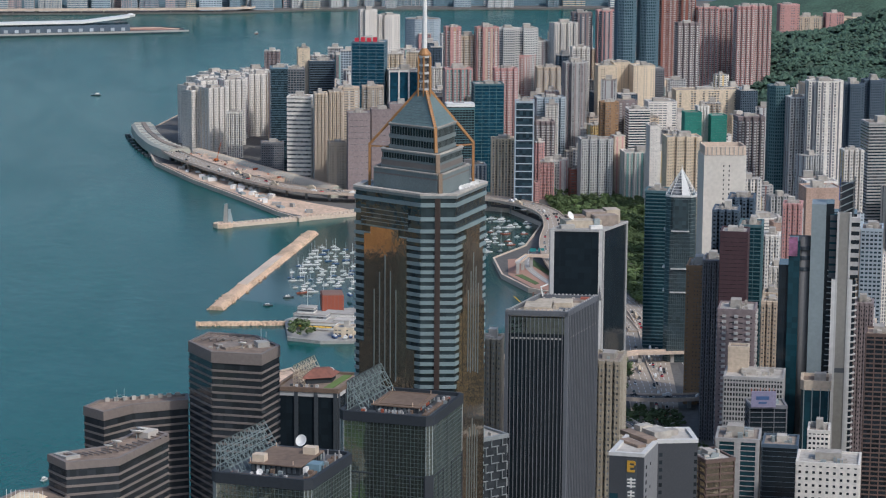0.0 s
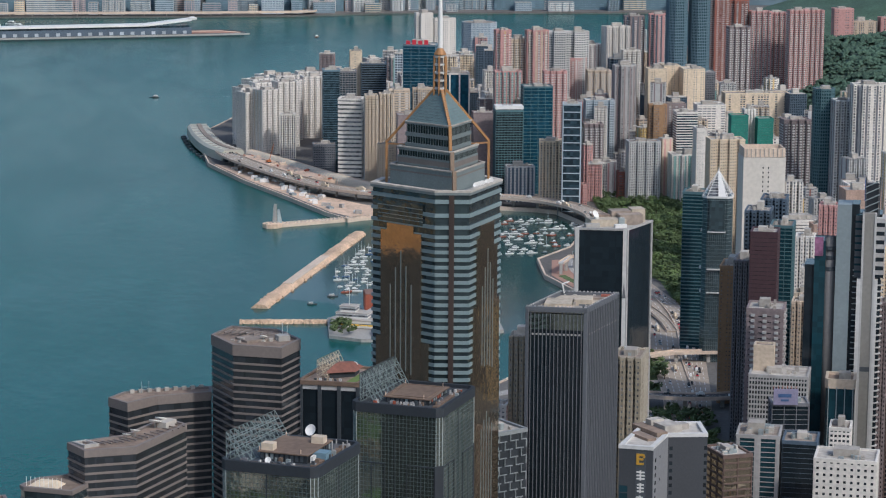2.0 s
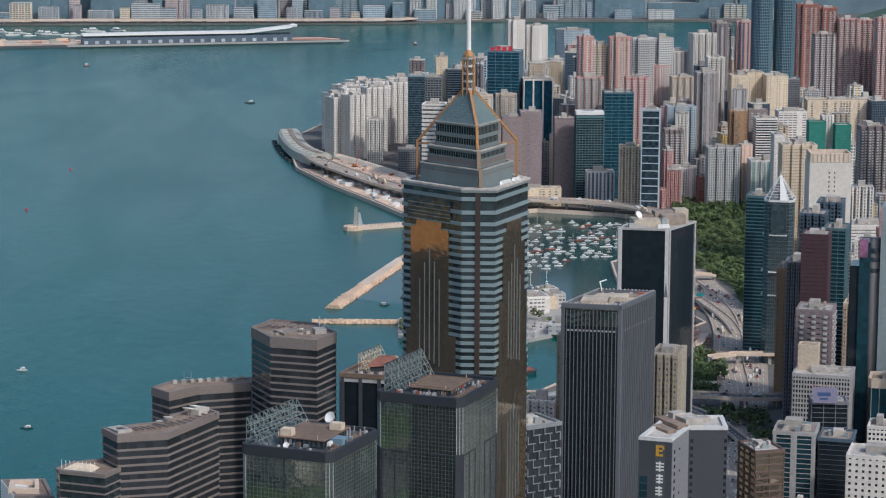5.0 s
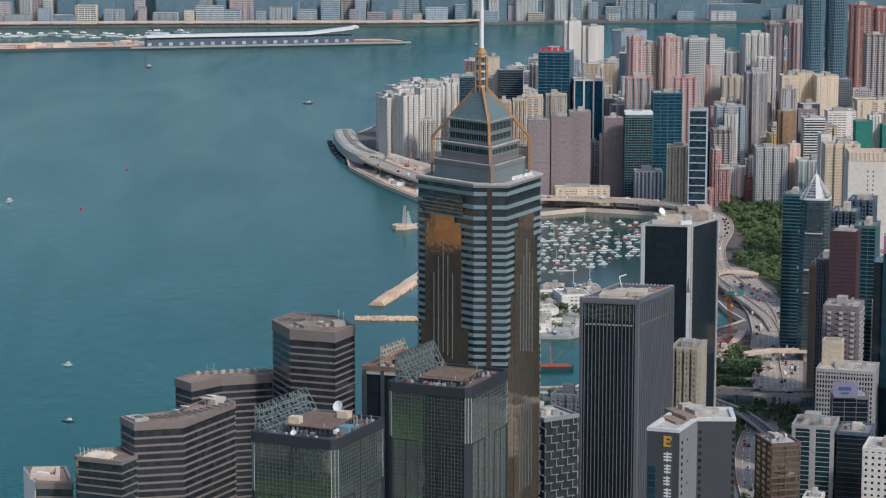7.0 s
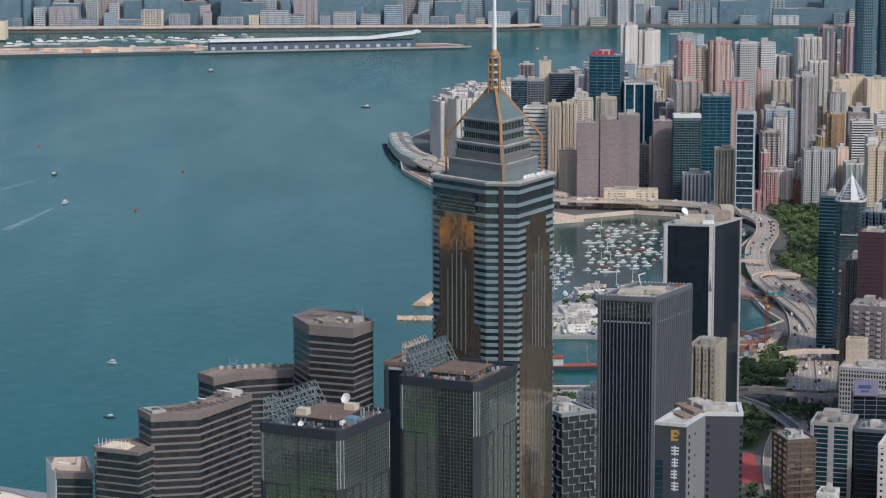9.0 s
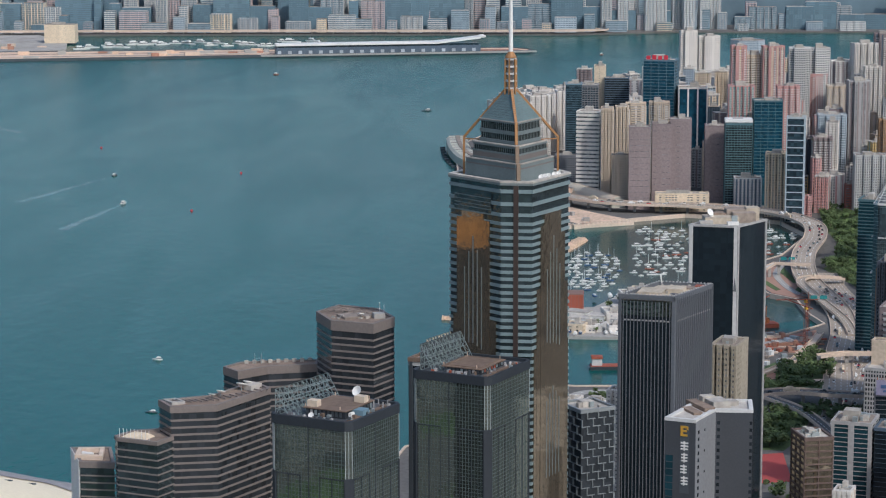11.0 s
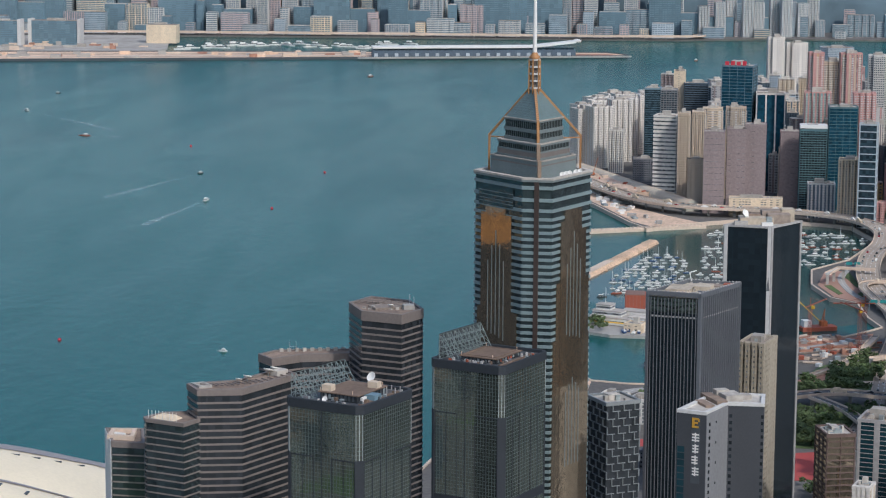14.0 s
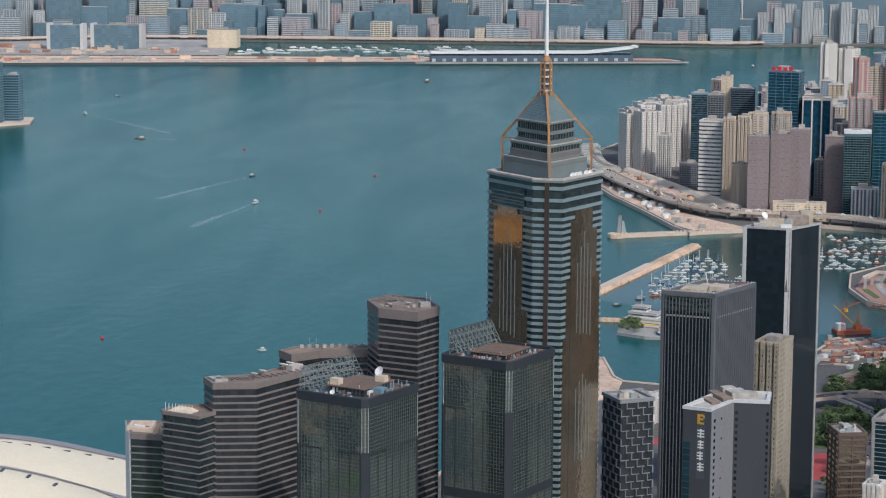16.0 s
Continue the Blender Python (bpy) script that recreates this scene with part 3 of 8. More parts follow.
def carriageway(label, pts, width, name="road", thick=0.5, mat=None, lanes=0, parapet=False, piers=0.0, kind="structure"):
    """A road along a line of (x, y, z), with lane lines, and kerb walls and piers where it is raised."""
    t = thing(name, label, "road", (0, 0, 0), kind=kind)
    part("deck", Shape().ribbon(pts, width, thick), mat or ASPHALT, t)
    for j in range(1, lanes):
        off = -width / 2 + width * j / lanes
        s = Shape()
        for i in range(len(pts) - 1):
            a, b = Vector(pts[i]), Vector(pts[i + 1])
            d = (b - a).normalized()
            nn = Vector((-d.y, d.x, 0)) * off
            L = (b - a).length
            k = max(1, int(L / 9))
            for q in range(k):
                p0, p1 = a + d * (L * q / k) + nn, a + d * (L * (q + 0.55) / k) + nn
                s.ribbon([(p0.x, p0.y, p0.z + 0.02), (p1.x, p1.y, p1.z + 0.02)], 0.35, 0.015)
        part("lane_line", s, WHITE, t, "dashed white lane line")
    if parapet:
        for sgn in (-1, 1):
            q = []
            for i, p in enumerate(pts):
                a, b = Vector(pts[max(i - 1, 0)]), Vector(pts[min(i + 1, len(pts) - 1)])
                d = Vector((b.x - a.x, b.y - a.y)).normalized()
                q.append((p[0] - sgn * d.y * width / 2, p[1] + sgn * d.x * width / 2, p[2] + 1.1))
            part("parapet", Shape().ribbon(q, 0.5, 1.1 + thick), PALE, t)
    if piers:
        acc = 0.0
        for i in range(len(pts) - 1):
            a, b = Vector(pts[i]), Vector(pts[i + 1])
            L = (b - a).length
            while acc < L:
                p = a.lerp(b, acc / L)
                if p.z - thick > 0.5:
                    part("pier", Shape().box(p.x, p.y, -2, p.z - thick, 2.4, 1.6), CONCRETE, t)
                acc += piers
            acc -= L
    return t


def curve_through(pts, n=8):
    """A smooth line through the points."""
    out = []
    P = [Vector(p) for p in pts]
    for i in range(len(P) - 1):
        a, b, c, d = P[max(i - 1, 0)], P[i], P[i + 1], P[min(i + 2, len(P) - 1)]
        for k in range(n):
            u = k / n
            out.append(tuple(0.5 * (2 * b + (c - a) * u + (2 * a - 5 * b + 4 * c - d) * u * u + (3 * b - a - 3 * c + d) * u ** 3)))
    return out + [tuple(P[-1])]


SIGN_GREEN = paint("green_sign_paint", (0.03, 0.22, 0.22), 0.5)
ROADWAY = paint("worn_roadway", (0.37, 0.305, 0.24), 0.9, 0.5, 0.03, 0.25)
# the coastal highway, the curved viaduct over the shelter and the roads on land
HIGHWAY = curve_through([(160, 230, 3.3), (160, 300, 3.3), (170, 400, 3.3), (196, 520, 3.3), (212, 660, 3.3), (226, 760, 3.4), (229, 850, 4.5), (216, 960, 8), (222, 1060, 11), (240, 1150, 12), (243, 1220, 12),
                         (222, 1280, 12), (180, 1318, 12), (120, 1337, 12), (70, 1345, 12), (30, 1372, 12), (-10, 1430, 12), (-50, 1520, 12), (-82, 1610, 12), (-92, 1680, 10)])
carriageway("wide coastal highway curving over the shelter on a viaduct", HIGHWAY, 20, "road", 1.4, ROADWAY, 5, True, 26)
carriageway("second carriageway of the highway beside the park", curve_through([(172, 230, 3.25), (178, 400, 3.25), (206, 520, 3.25), (226, 640, 3.25), (241, 740, 3.25), (247, 820, 3.25), (238, 930, 3.25), (236, 1010, 3.2)]), 19, "road", 0.2, ROADWAY, 6)
carriageway("side road along the park edge", curve_through([(230, 500, 3.2), (246, 640, 3.2), (262, 780, 3.2), (270, 900, 3.2), (285, 1100, 3.2), (300, 1250, 3.2)]), 10, "road", 0.2, ASPHALT, 3)
carriageway("raised flyover crossing the highway", curve_through([(110, 500, 9), (161, 526, 10.5), (200, 520, 10.5), (232, 524, 10), (262, 545, 9)]), 12, "road", 1.3, ASPHALT, 3, True, 24)
carriageway("curved slip-road ramp", curve_through([(150, 512, 10.3), (170, 480, 9), (182, 440, 7), (188, 400, 5), (188, 350, 3.5)]), 7, "road", 1.0, ASPHALT, 2, True, 26)
carriageway("covered footbridge over the highway", [(196, 640, 10), (214, 648, 10.4), (246, 648, 10.4), (262, 652, 10)], 6, "footbridge", 1.2, PALE, 0, True, 22)
carriageway("pale curved access road behind the quay", curve_through([(10, 470, 3.3), (30, 545, 3.3), (75, 556, 3.3), (120, 600, 3.4), (140, 680, 3.4), (175, 722, 3.4), (200, 730, 3.4)]), 9, "road", 0.2, CONCRETE, 2)
carriageway("pale road ramp beside the building site", [(150, 600, 4), (178, 640, 6), (198, 700, 8), (205, 728, 8)], 5, "road", 1.0, PALE, 0, True, 20)

carriageway("raised loop ramp beside the park", curve_through([(246, 962, 7), (232, 957, 9), (216, 951, 10), (208, 930, 10), (212, 890, 9.5), (221, 840, 8), (230, 790, 5.5), (231, 745, 4.2)]), 7, "road", 1.0, ROADWAY, 2, True, 24)
carriageway("pale green footbridge over the highway", [(181, 972, 12.5), (192, 998, 13), (222, 992, 13)], 4.5, "footbridge", 1.0, WALL["haze_pale"], 0, True, 16)
for x, y, w in ((216, 857, 15), (206, 1034, 14)):
    g = thing("sign_gantry", "green and blue road sign gantry over the lanes", "road sign", (x, y, GROUND))
    part("beam", Shape().box(0, 0, 7.4, 8.0, w, 0.6), STEEL, g)
    for a in (-1, 1):
        part("post", Shape().box(a * w / 2, 0, 0, 8, 0.5, 0.5), STEEL, g)
        part("sign_panel", Shape().box(a * w / 4, -0.5, 6.6, 9.4, w * 0.36, 0.3), SIGN_GREEN, g)

# open ground of several kinds
PARK = [(252, 840), (276, 860), (300, 1000), (330, 1180), (352, 1290), (330, 1345), (262, 1345), (258, 1240), (262, 1160), (246, 1060), (236, 1030), (256, 940)]
solid("park_lawn", Shape().prism(PARK, GROUND - 0.5, GROUND + 0.15), GRASS, "green park lawn under dense trees", kind="structure")
solid("planted_strip", Shape().prism([(150, 545), (196, 560), (206, 640), (196, 690), (160, 640), (140, 580)], GROUND - 0.5, GROUND + 0.12), GRASS, "green planted ground beside the highway", kind="structure")
solid("building_site", Shape().prism([(140, 690), (175, 700), (203, 735), (206, 765), (184, 746), (151, 742)], GROUND - 0.5, GROUND + 0.25), EARTH, "red-brown earth of a building site", kind="structure")
solid("reclaimed_ground", Shape().prism([(-100, 1612), (-66, 1498), (-24, 1388), (9, 1293), (30, 1262), (72, 1300), (40, 1340), (0, 1400), (-40, 1490), (-70, 1590)], GROUND - 0.5, GROUND + 0.2), SAND, "bare sandy reclaimed ground along the shore", kind="structure")
solid("sandy_quay", Shape().prism([(-29, 560), (-27, 640), (-17, 646), (-6, 585), (2, 571), (0, 520), (-20, 500)], GROUND - 0.5, GROUND + 0.2), SAND, "pale sandy quay", kind="structure")
solid("promontory_paving", Shape().prism([(173, 968), (184, 915), (203, 893), (212, 900), (208, 960), (200, 1040), (182, 1036)], GROUND - 0.5, GROUND + 0.2), paint("terracotta_paving", (0.38, 0.22, 0.16), 0.9), "terracotta paved promontory beside the shelter", kind="structure")
solid("sports_court", Shape().prism([(128, 320), (152, 326), (152, 392), (128, 384)], GROUND - 0.5, GROUND + 0.2), RED_COURT, "red surfaced sports court", kind="structure")
solid("sports_court", Shape().prism([(22, 392), (48, 392), (48, 410), (22, 410)], GROUND - 0.5, GROUND + 0.2), RED_COURT, "red surfaced sports court beside the quay", kind="structure")
solid("sports_pitch", Shape().prism([(50, 366), (70, 366), (70, 390), (50, 390)], GROUND - 0.5, GROUND + 0.2), paint("bright_turf", (0.16, 0.30, 0.04), 0.95), "bright green sports pitch", kind="structure")


# ---- the tall triangular tower with the golden crown ----
def crown_tower():
    t = thing("skyscraper", "tall triangular skyscraper with striped glass, bronze panels and golden pyramid crown", "skyscraper", (0, 0, GROUND))
    ring = [(-26, 3.6), (-3.2, -20.5), (9.8, -21.5), (25, 8.6), (19, 19), (-21, 15)]
    H = 220.5
    part("glazing", Shape().prism(ring, 0, H), GLASS["crown"], t, "blue-grey mirror glass core")
    st = 2.98
    band = Shape().tube(swell(ring, 0.55), swell(ring, -0.3), 0, 1.32).mesh("spandrel_band")
    n = int((H - 16) / st)
    for i in range(n):
        part("spandrel_band", band, CP_BAND, t, at=(0, 0, H - 16 - (i + 1) * st + 1.0))
    for z, h in ((H - 4.2, 1.5), (H - 9.6, 1.5), (H - 14.2, 1.4)):
        part("spandrel_band", Shape().tube(swell(ring, 0.6), swell(ring, -0.3), z, z + h), CP_BAND, t)
    # bronze bays on the two broad sides, with stepped tops
    for i, u, v in ((0, 0.155, 0.80), (2, 0.2, 0.86)):
        for a, b, zt in ((u, v, H - 24 if i else H - 17), (u + 0.1, v - 0.12, H - 14.2), (u, v - 0.18, H - 19)):
            part("bronze_bay", Shape().prism(along(ring, i, a, b, -0.2, 0.95 + 0.05 * (zt - H + 24) / 10), 0, zt), GLASS["brown"], t, "bronze mirror glass bay")
        part("bronze_bay", Shape().prism(along(ring, i, u * 0.5, v + (1 - v) * 0.6, -0.2, 0.85), 0, H - 46 if i else H - 60), GLASS["brown"], t, "bronze mirror glass bay")
        if i:
            part("bronze_bay", Shape().prism(along(ring, i, 0.03, 0.97, -0.2, 0.8), 0, H - 72), GLASS["brown"], t, "bronze mirror glass bay")
        w = (v - u)
        for k, (lo, hi) in enumerate(((150, 182), (149, 189), (149, 196), (148, 190), (147, 183))):
            c = u + w * (0.24 + 0.13 * k)
            part("mullion", Shape().prism(along(ring, i, c, c + 0.011, 0.8, 1.2), lo, hi), CP_GREY, t, "pale vertical mullion")
            part("mullion", Shape().prism(along(ring, i, c, c + 0.011, 0.8, 1.2), 90, 124 + (2 - abs(k - 2)) * 3), CP_GREY, t, "pale vertical mullion")
    # flush glass over the top storeys of the western side
    part("upper_glazing", Shape().prism(along(ring, 0, 0.10, 0.82, -0.2, 0.72), H - 13.6, H - 5.2), GLASS["crown"], t, "flush grey mirror glass")
    for z in (H - 12.2, H - 10.8, H - 9.2, H - 7.4):
        part("transom", Shape().prism(along(ring, 0, 0.10, 0.82, 0.6, 0.84), z, z + 0.3), CP_GREY, t)
    # dark slot down the blunt front corner
    part("corner_slot", Shape().prism(along(ring, 1, 0.40, 0.56, -0.3, 0.8), 0, H), paint("dark_bronze_slot", (0.05, 0.035, 0.03), 0.35), t)
    part("cornice", Shape().tube(swell(ring, 0.9), swell(ring, -1.6), H - 0.8, H + 0.2), CP_GREY, t)
    part("coping", Shape().tube(swell(ring, 0.95), swell(ring, -1.6), H + 0.2, H + 1.0), ROOF_PALE, t, "pale coping along the roof edge")
    part("terrace", Shape().prism(swell(ring, -1.5), H - 0.3, H + 0.3), CP_GREY, t)
    # stepped crown on a sharper triangle
    tri = [(-26, 3.6), (4.0, -28.1), (6.67, -27.7), (25, 8.6), (19, 19), (-21, 15)]
    tiers = ((0.72, 0, 8.2, (("s", 0.0, 0.70), ("w", 0.70, 0.78), ("s", 0.78, 1.0))),
             (0.61, 8.2, 15.4, (("s", 0.0, 0.14), ("w", 0.14, 0.42), ("s", 0.42, 0.52), ("s", 0.82, 1.0))),
             (0.495, 15.4, 25.2, (("s", 0.0, 0.16), ("s", 0.42, 0.58), ("s", 0.90, 1.0))))
    for k, z0, z1, bands in tiers:
        r = [(x * k, y * k) for x, y in tri]
        hh = z1 - z0
        part("crown_tier", Shape().prism(r, H + z0, H + z1), GLASS["crown_dark"], t, "dark glass crown storey")
        for m, b0, b1 in bands:
            part("crown_band", Shape().prism(swell(r, 0.45 if m == "s" else 0.40), H + z0 + hh * b0, H + z0 + hh * b1), CP_STONE if m == "s" else CP_WARM, t)
        part("crown_ledge", Shape().tube(swell(r, 0.7), swell(r, -0.6), H + z1 - 0.35, H + z1 + 0.15), ROOF_PALE, t, "pale ledge")
        for i in (0, 2, 3, 4, 5):
            n_m = max(2, int(side(r, i) / 1.3))
            q = Shape()
            for j in range(n_m):
                q.prism(along(r, i, (j + 0.46) / n_m, (j + 0.54) / n_m, -0.1, 0.25), H + z0, H + z1)
            tagged(part("crown_mullions", q, CP_GREY, t), kind="stuff")
    base = [(x * 0.495, y * 0.495) for x, y in tri]
    tip = [(x * 0.10, y * 0.10) for x, y in tri]
    part("pyramid_roof", Shape().prism(base, H + 25.3, H + 37.0, tip), paint("grey_green_roof_panels", (0.165, 0.225, 0.215), 0.45, 0.5, 0.08, 0.2, metal=0.3), t, "grey-green panelled pyramid roof")
    for n_s in range(1, 11):
        k = n_s / 11
        q = [(x * (0.495 - 0.395 * k), y * (0.495 - 0.395 * k)) for x, y in tri]
        part("roof_seam", Shape().tube(swell(q, 0.07), swell(q, -0.3), H + 25.3 + 11.7 * k, H + 25.3 + 11.7 * k + 0.16), CP_GREY, t)
    # golden ribs, struts and posts at the side corners, a broad panelled rib at the front
    for px, py in ((-20.4, 7.2), (20.3, 9.0)):
        L = math.hypot(px, py)
        part("golden_rib", Shape().beam((px / L * 2.6, py / L * 2.6, H + 37.6), (px, py, H + 16.3), 0.66), GOLD, t)
        part("golden_post", Shape().beam((px, py, H + 16.8), (px, py, H + 0.2), 0.66), GOLD, t)
        part("golden_strut", Shape().beam((px, py, H + 15.6), (px * 0.58, py * 0.58, H + 15.6), 0.38), GOLD, t)
    part("front_rib", Shape().beam((0.5, -2.9, H + 37.8), (2.65, -14.1, H + 25.0), 0.8).beam((2.65, -14.1, H + 25.2), (2.9, -15.0, H + 15.6), 0.8), GOLD, t, "broad golden front rib")
    for n_s in range(16):
        u = (n_s + 0.5) / 16
        part("rib_joint", Shape().box(0.5 + 2.15 * u, -2.9 - 11.2 * u - 0.62, H + 37.8 - 12.8 * u, H + 37.9 - 12.8 * u, 1.3, 0.5), CP_WARM, t)
    part("corner_post", Shape().beam((3.2, -17.4, H + 15.4), (3.3, -17.8, H + 8.2), 1.1).beam((3.8, -20.3, H + 8.4), (3.9, -20.6, H), 1.1), paint("dull_bronze", (0.24, 0.175, 0.125), 0.5, metal=0.3), t)
    # lattice lantern and mast
    for i in range(6):
        g = math.pi / 3 * i + 0.3
        part("lantern_post", Shape().beam((2.6 * math.cos(g), 2.6 * math.sin(g), H + 35.5), (2.45 * math.cos(g), 2.45 * math.sin(g), H + 51.0), 0.42), GOLD, t)
    for k in range(5):
        z = H + 38.0 + k * 3.1
        part("lantern_ring", Shape().tube([(2.45 * math.cos(g), 2.45 * math.sin(g)) for g in np.linspace(0, 2 * math.pi, 13)[:-1]], [(1.7 * math.cos(g), 1.7 * math.sin(g)) for g in np.linspace(0, 2 * math.pi, 13)[:-1]], z, z + 0.7), WALL["haze_pale"], t)
    part("lantern_core", Shape().lathe(0, 0, [(1.2, H + 35), (1.1, H + 52)], 10), CP_WARM, t)
    part("lantern_cap", Shape().lathe(0, 0, [(2.5, H + 51.4), (2.4, H + 52.0), (1.0, H + 54.0)], 12), GOLD, t)
    part("mast", Shape().lathe(0, 0, [(0.95, H + 53), (0.8, H + 70), (0.5, H + 84), (0.2, H + 96)], 10), WHITE, t, "white tapering mast")
    return t


CP_WARM = paint("brownish_panel_strip", (0.17, 0.145, 0.13), 0.5, 1.5, 0.08, 0.2)
CP_BAND = paint("pale_blue_grey_cladding", (0.20, 0.255, 0.262), 0.4, 1.5, 0.06, 0.14)
CP_STONE = paint("grey_stone_cladding", (0.165, 0.195, 0.195), 0.5, 1.5, 0.08, 0.2, streak=1)
CP_GREY = paint("grey_cladding", (0.165, 0.19, 0.19), 0.5, 1.5, 0.06, 0.16)
crown_tower()
for i, u in enumerate((0.18, 0.30, 0.42, 0.62, 0.76)):
    dish(11.2 + 12.5 * u, -14.2 + 21 * u, GROUND + 220.8, 1.1, -20, 52)


# ---- grey finned office tower ----
SIDE_METAL = paint("side_cladding_metal", (0.095, 0.10, 0.112), 0.5, 0.8, 0.04, 0.1, metal=0.2)


FIN = paint("grey_fin_paint", (0.115, 0.122, 0.135), 0.55, 0.8, 0.04, 0.12, streak=1)


def finned_tower():
    ring = [(48.5, 113.5), (75.5, 107.5), (95.5, 143), (68.5, 149)]
    c = (72, 128)
    r = [(x - c[0], y - c[1]) for x, y in ring]
    t = thing("office_tower", "dark office tower with grey vertical fins and railed pale roof", "skyscraper", (*c, GROUND))
    H = 147.5
    part("glazing", Shape().prism(swell(r, -0.42), 0, H - 2.5), GLASS["black"], t, "black glass")
    for i in range(4):
        a = 1.6 / side(r, i)
        part("corner_column", Shape().prism(along(r, i, 0.0, a, -1.4, 0.0), 0, H), FIN, t)
        part("corner_column", Shape().prism(along(r, i, 1 - a, 1.0, -1.4, 0.0), 0, H), FIN, t)
        n = 13 if i % 2 == 0 else 17
        for j in range(n + 1):
            u = a + (1 - 2 * a) * (j + 0.5) / (n + 1)
            w = 0.36 / side(r, i)
            part("fin", Shape().prism(along(r, i, u - w / 2, u + w / 2, -0.5, 0.1), 0, H), FIN, t)
        if i % 2 == 1:
            part("side_cladding", Shape().prism(along(r, i, a, 1 - a, -0.6, -0.3), 0, H), SIDE_METAL, t)
        for z in (H - 12,):
            for j in range(n):
                u = a + (1 - 2 * a) * (j + 1.0) / (n + 1)
                w = 0.9 / side(r, i)
                part("vent_box", Shape().prism(along(r, i, u - w / 2, u + w / 2, -0.45, -0.25), z, z + 0.8), WALL["grey"], t)
    part("plant_storey", Shape().prism(swell(r, -0.34), H - 9.5, H - 2.4), GLASS["green"], t, "greenish louvred plant storey")
    part("top_frame", Shape().tube(r, swell(r, -1.2), H - 1.4, H + 0.8), FIN, t, "pale top beam")
    part("roof_slab", Shape().prism(swell(r, -1.1), H - 2.0, H - 1.0), ROOF_CREAM, t)
    rng = random.Random(8)
    d0, d1 = (Vector(r[1]) - Vector(r[0])).normalized(), (Vector(r[3]) - Vector(r[0])).normalized()
    tn = math.atan2(d0.y, d0.x)
    for u, v, w, d, h, m in ((9, 16, 12, 14, 2.4, ROOF_CREAM), (18, 22, 8, 10, 3.4, ROOF_CREAM), (19, 34, 9, 6, 1.2, ROOF), (22, 12, 5, 5, 1.0, DARK_STEEL), (8, 30, 7, 8, 1.2, ROOF_CREAM), (23, 36, 4, 4, 2, RUST), (14, 8, 8, 3, 1.2, PALE)):
        p = Vector(r[0]) + d0 * u + d1 * v
        part("roof_block", Shape().box(p.x, p.y, H - 1.1, H - 0.9 + h * 0.7, w, d, tn), m, t)
    for k in range(26):
        u, v = rng.uniform(3, 24), rng.uniform(3, 38)
        p = Vector(r[0]) + d0 * u + d1 * v
        part("roof_unit", Shape().box(p.x, p.y, H - 1.1, H - 0.9 + rng.uniform(0.5, 1.5), rng.uniform(0.6, 2), rng.uniform(0.6, 2), tn), ROOF_PALE, t)
    for i in range(4):
        n = 16
        for j in range(n):
            part("parapet_post", Shape().prism(along(r, i, (j + 0.2) / n, (j + 0.6) / n, -1.3, -0.8), H + 0.7, H + 1.3), WALL["grey"], t)
    p = Vector(r[3]) + Vector((2, -2))
    part("davit", Shape().beam((p.x, p.y, H), (p.x - 1, p.y, H + 4.5), 0.35).beam((p.x - 1, p.y, H + 4.4), (p.x + 2.4, p.y + 1.5, H + 5.2), 0.3), WHITE, t)
    return t


finned_tower()


# ---- black glass tower with pale edges ----
def black_tower():
    ring = [(87.2, 231.5), (112, 226.5), (128.8, 251.5), (104, 257)]
    c = (108, 241)
    r = [(x - c[0], y - c[1]) for x, y in ring]
    t = thing("office_tower", "black glass office tower with pale edges and cluttered roof", "skyscraper", (*c, GROUND))
    H = 163.0
    part("glazing", Shape().prism(r, 0, H), GLASS["black"], t, "black glass")
    for i, u, v in ((0, 0, 0.075), (0, 0.93, 1.0), (1, 0, 0.05), (1, 0.95, 1.0), (2, 0, 0.05), (2, 0.95, 1), (3, 0, 0.05), (3, 0.95, 1)):
        part("edge_strip", Shape().prism(along(r, i, u, v, -0.3, 0.5), 0, H + 0.6), WALL["grey"] if i else WALL["haze_pale"], t, "pale edge strip")
    a = along(r, 0, 0.93, 1.0, 0.48, 0.62)
    part("edge_wedge", Shape().prism(a, H - 34, H - 26, [tuple((Vector(a[0]) + Vector(a[3])) / 2), tuple((Vector(a[1]) + Vector(a[2])) / 2), tuple((Vector(a[1]) + Vector(a[2])) / 2), tuple((Vector(a[0]) + Vector(a[3])) / 2)]), WALL["dark_grey"], t)
    part("parapet", Shape().tube(swell(r, 0.45), swell(r, -0.4), H - 0.2, H + 0.9), WALL["grey"], t)
    part("roof_slab", Shape().prism(swell(r, -0.3), H - 0.2, H + 0.2), CONCRETE, t)
    for x, y, w, d, h, m in ((-4, 2, 18, 12, 3.6, ROOF_CREAM), (8, 6, 12, 12, 5.4, ROOF), (13, 12, 7, 8, 7.0, ROOF_CREAM), (-12, -6, 7, 4, 2.2, CONCRETE), (2, -7, 6, 3, 1.8, WHITE), (4, 10, 10, 8, 6.4, ROOF), (-6, 8, 9, 6, 4.6, ROOF_TAN), (-9, 0, 2, 2, 5, WHITE), (3, -3, 3, 2, 4.4, STEEL)):
        part("roof_block", Shape().box(x, y, H + 0.1, H + h, w, d, 0.1), m, t)
    return t


black_tower()
dish(98, 240, GROUND + 167, 1.9, 40, 60)


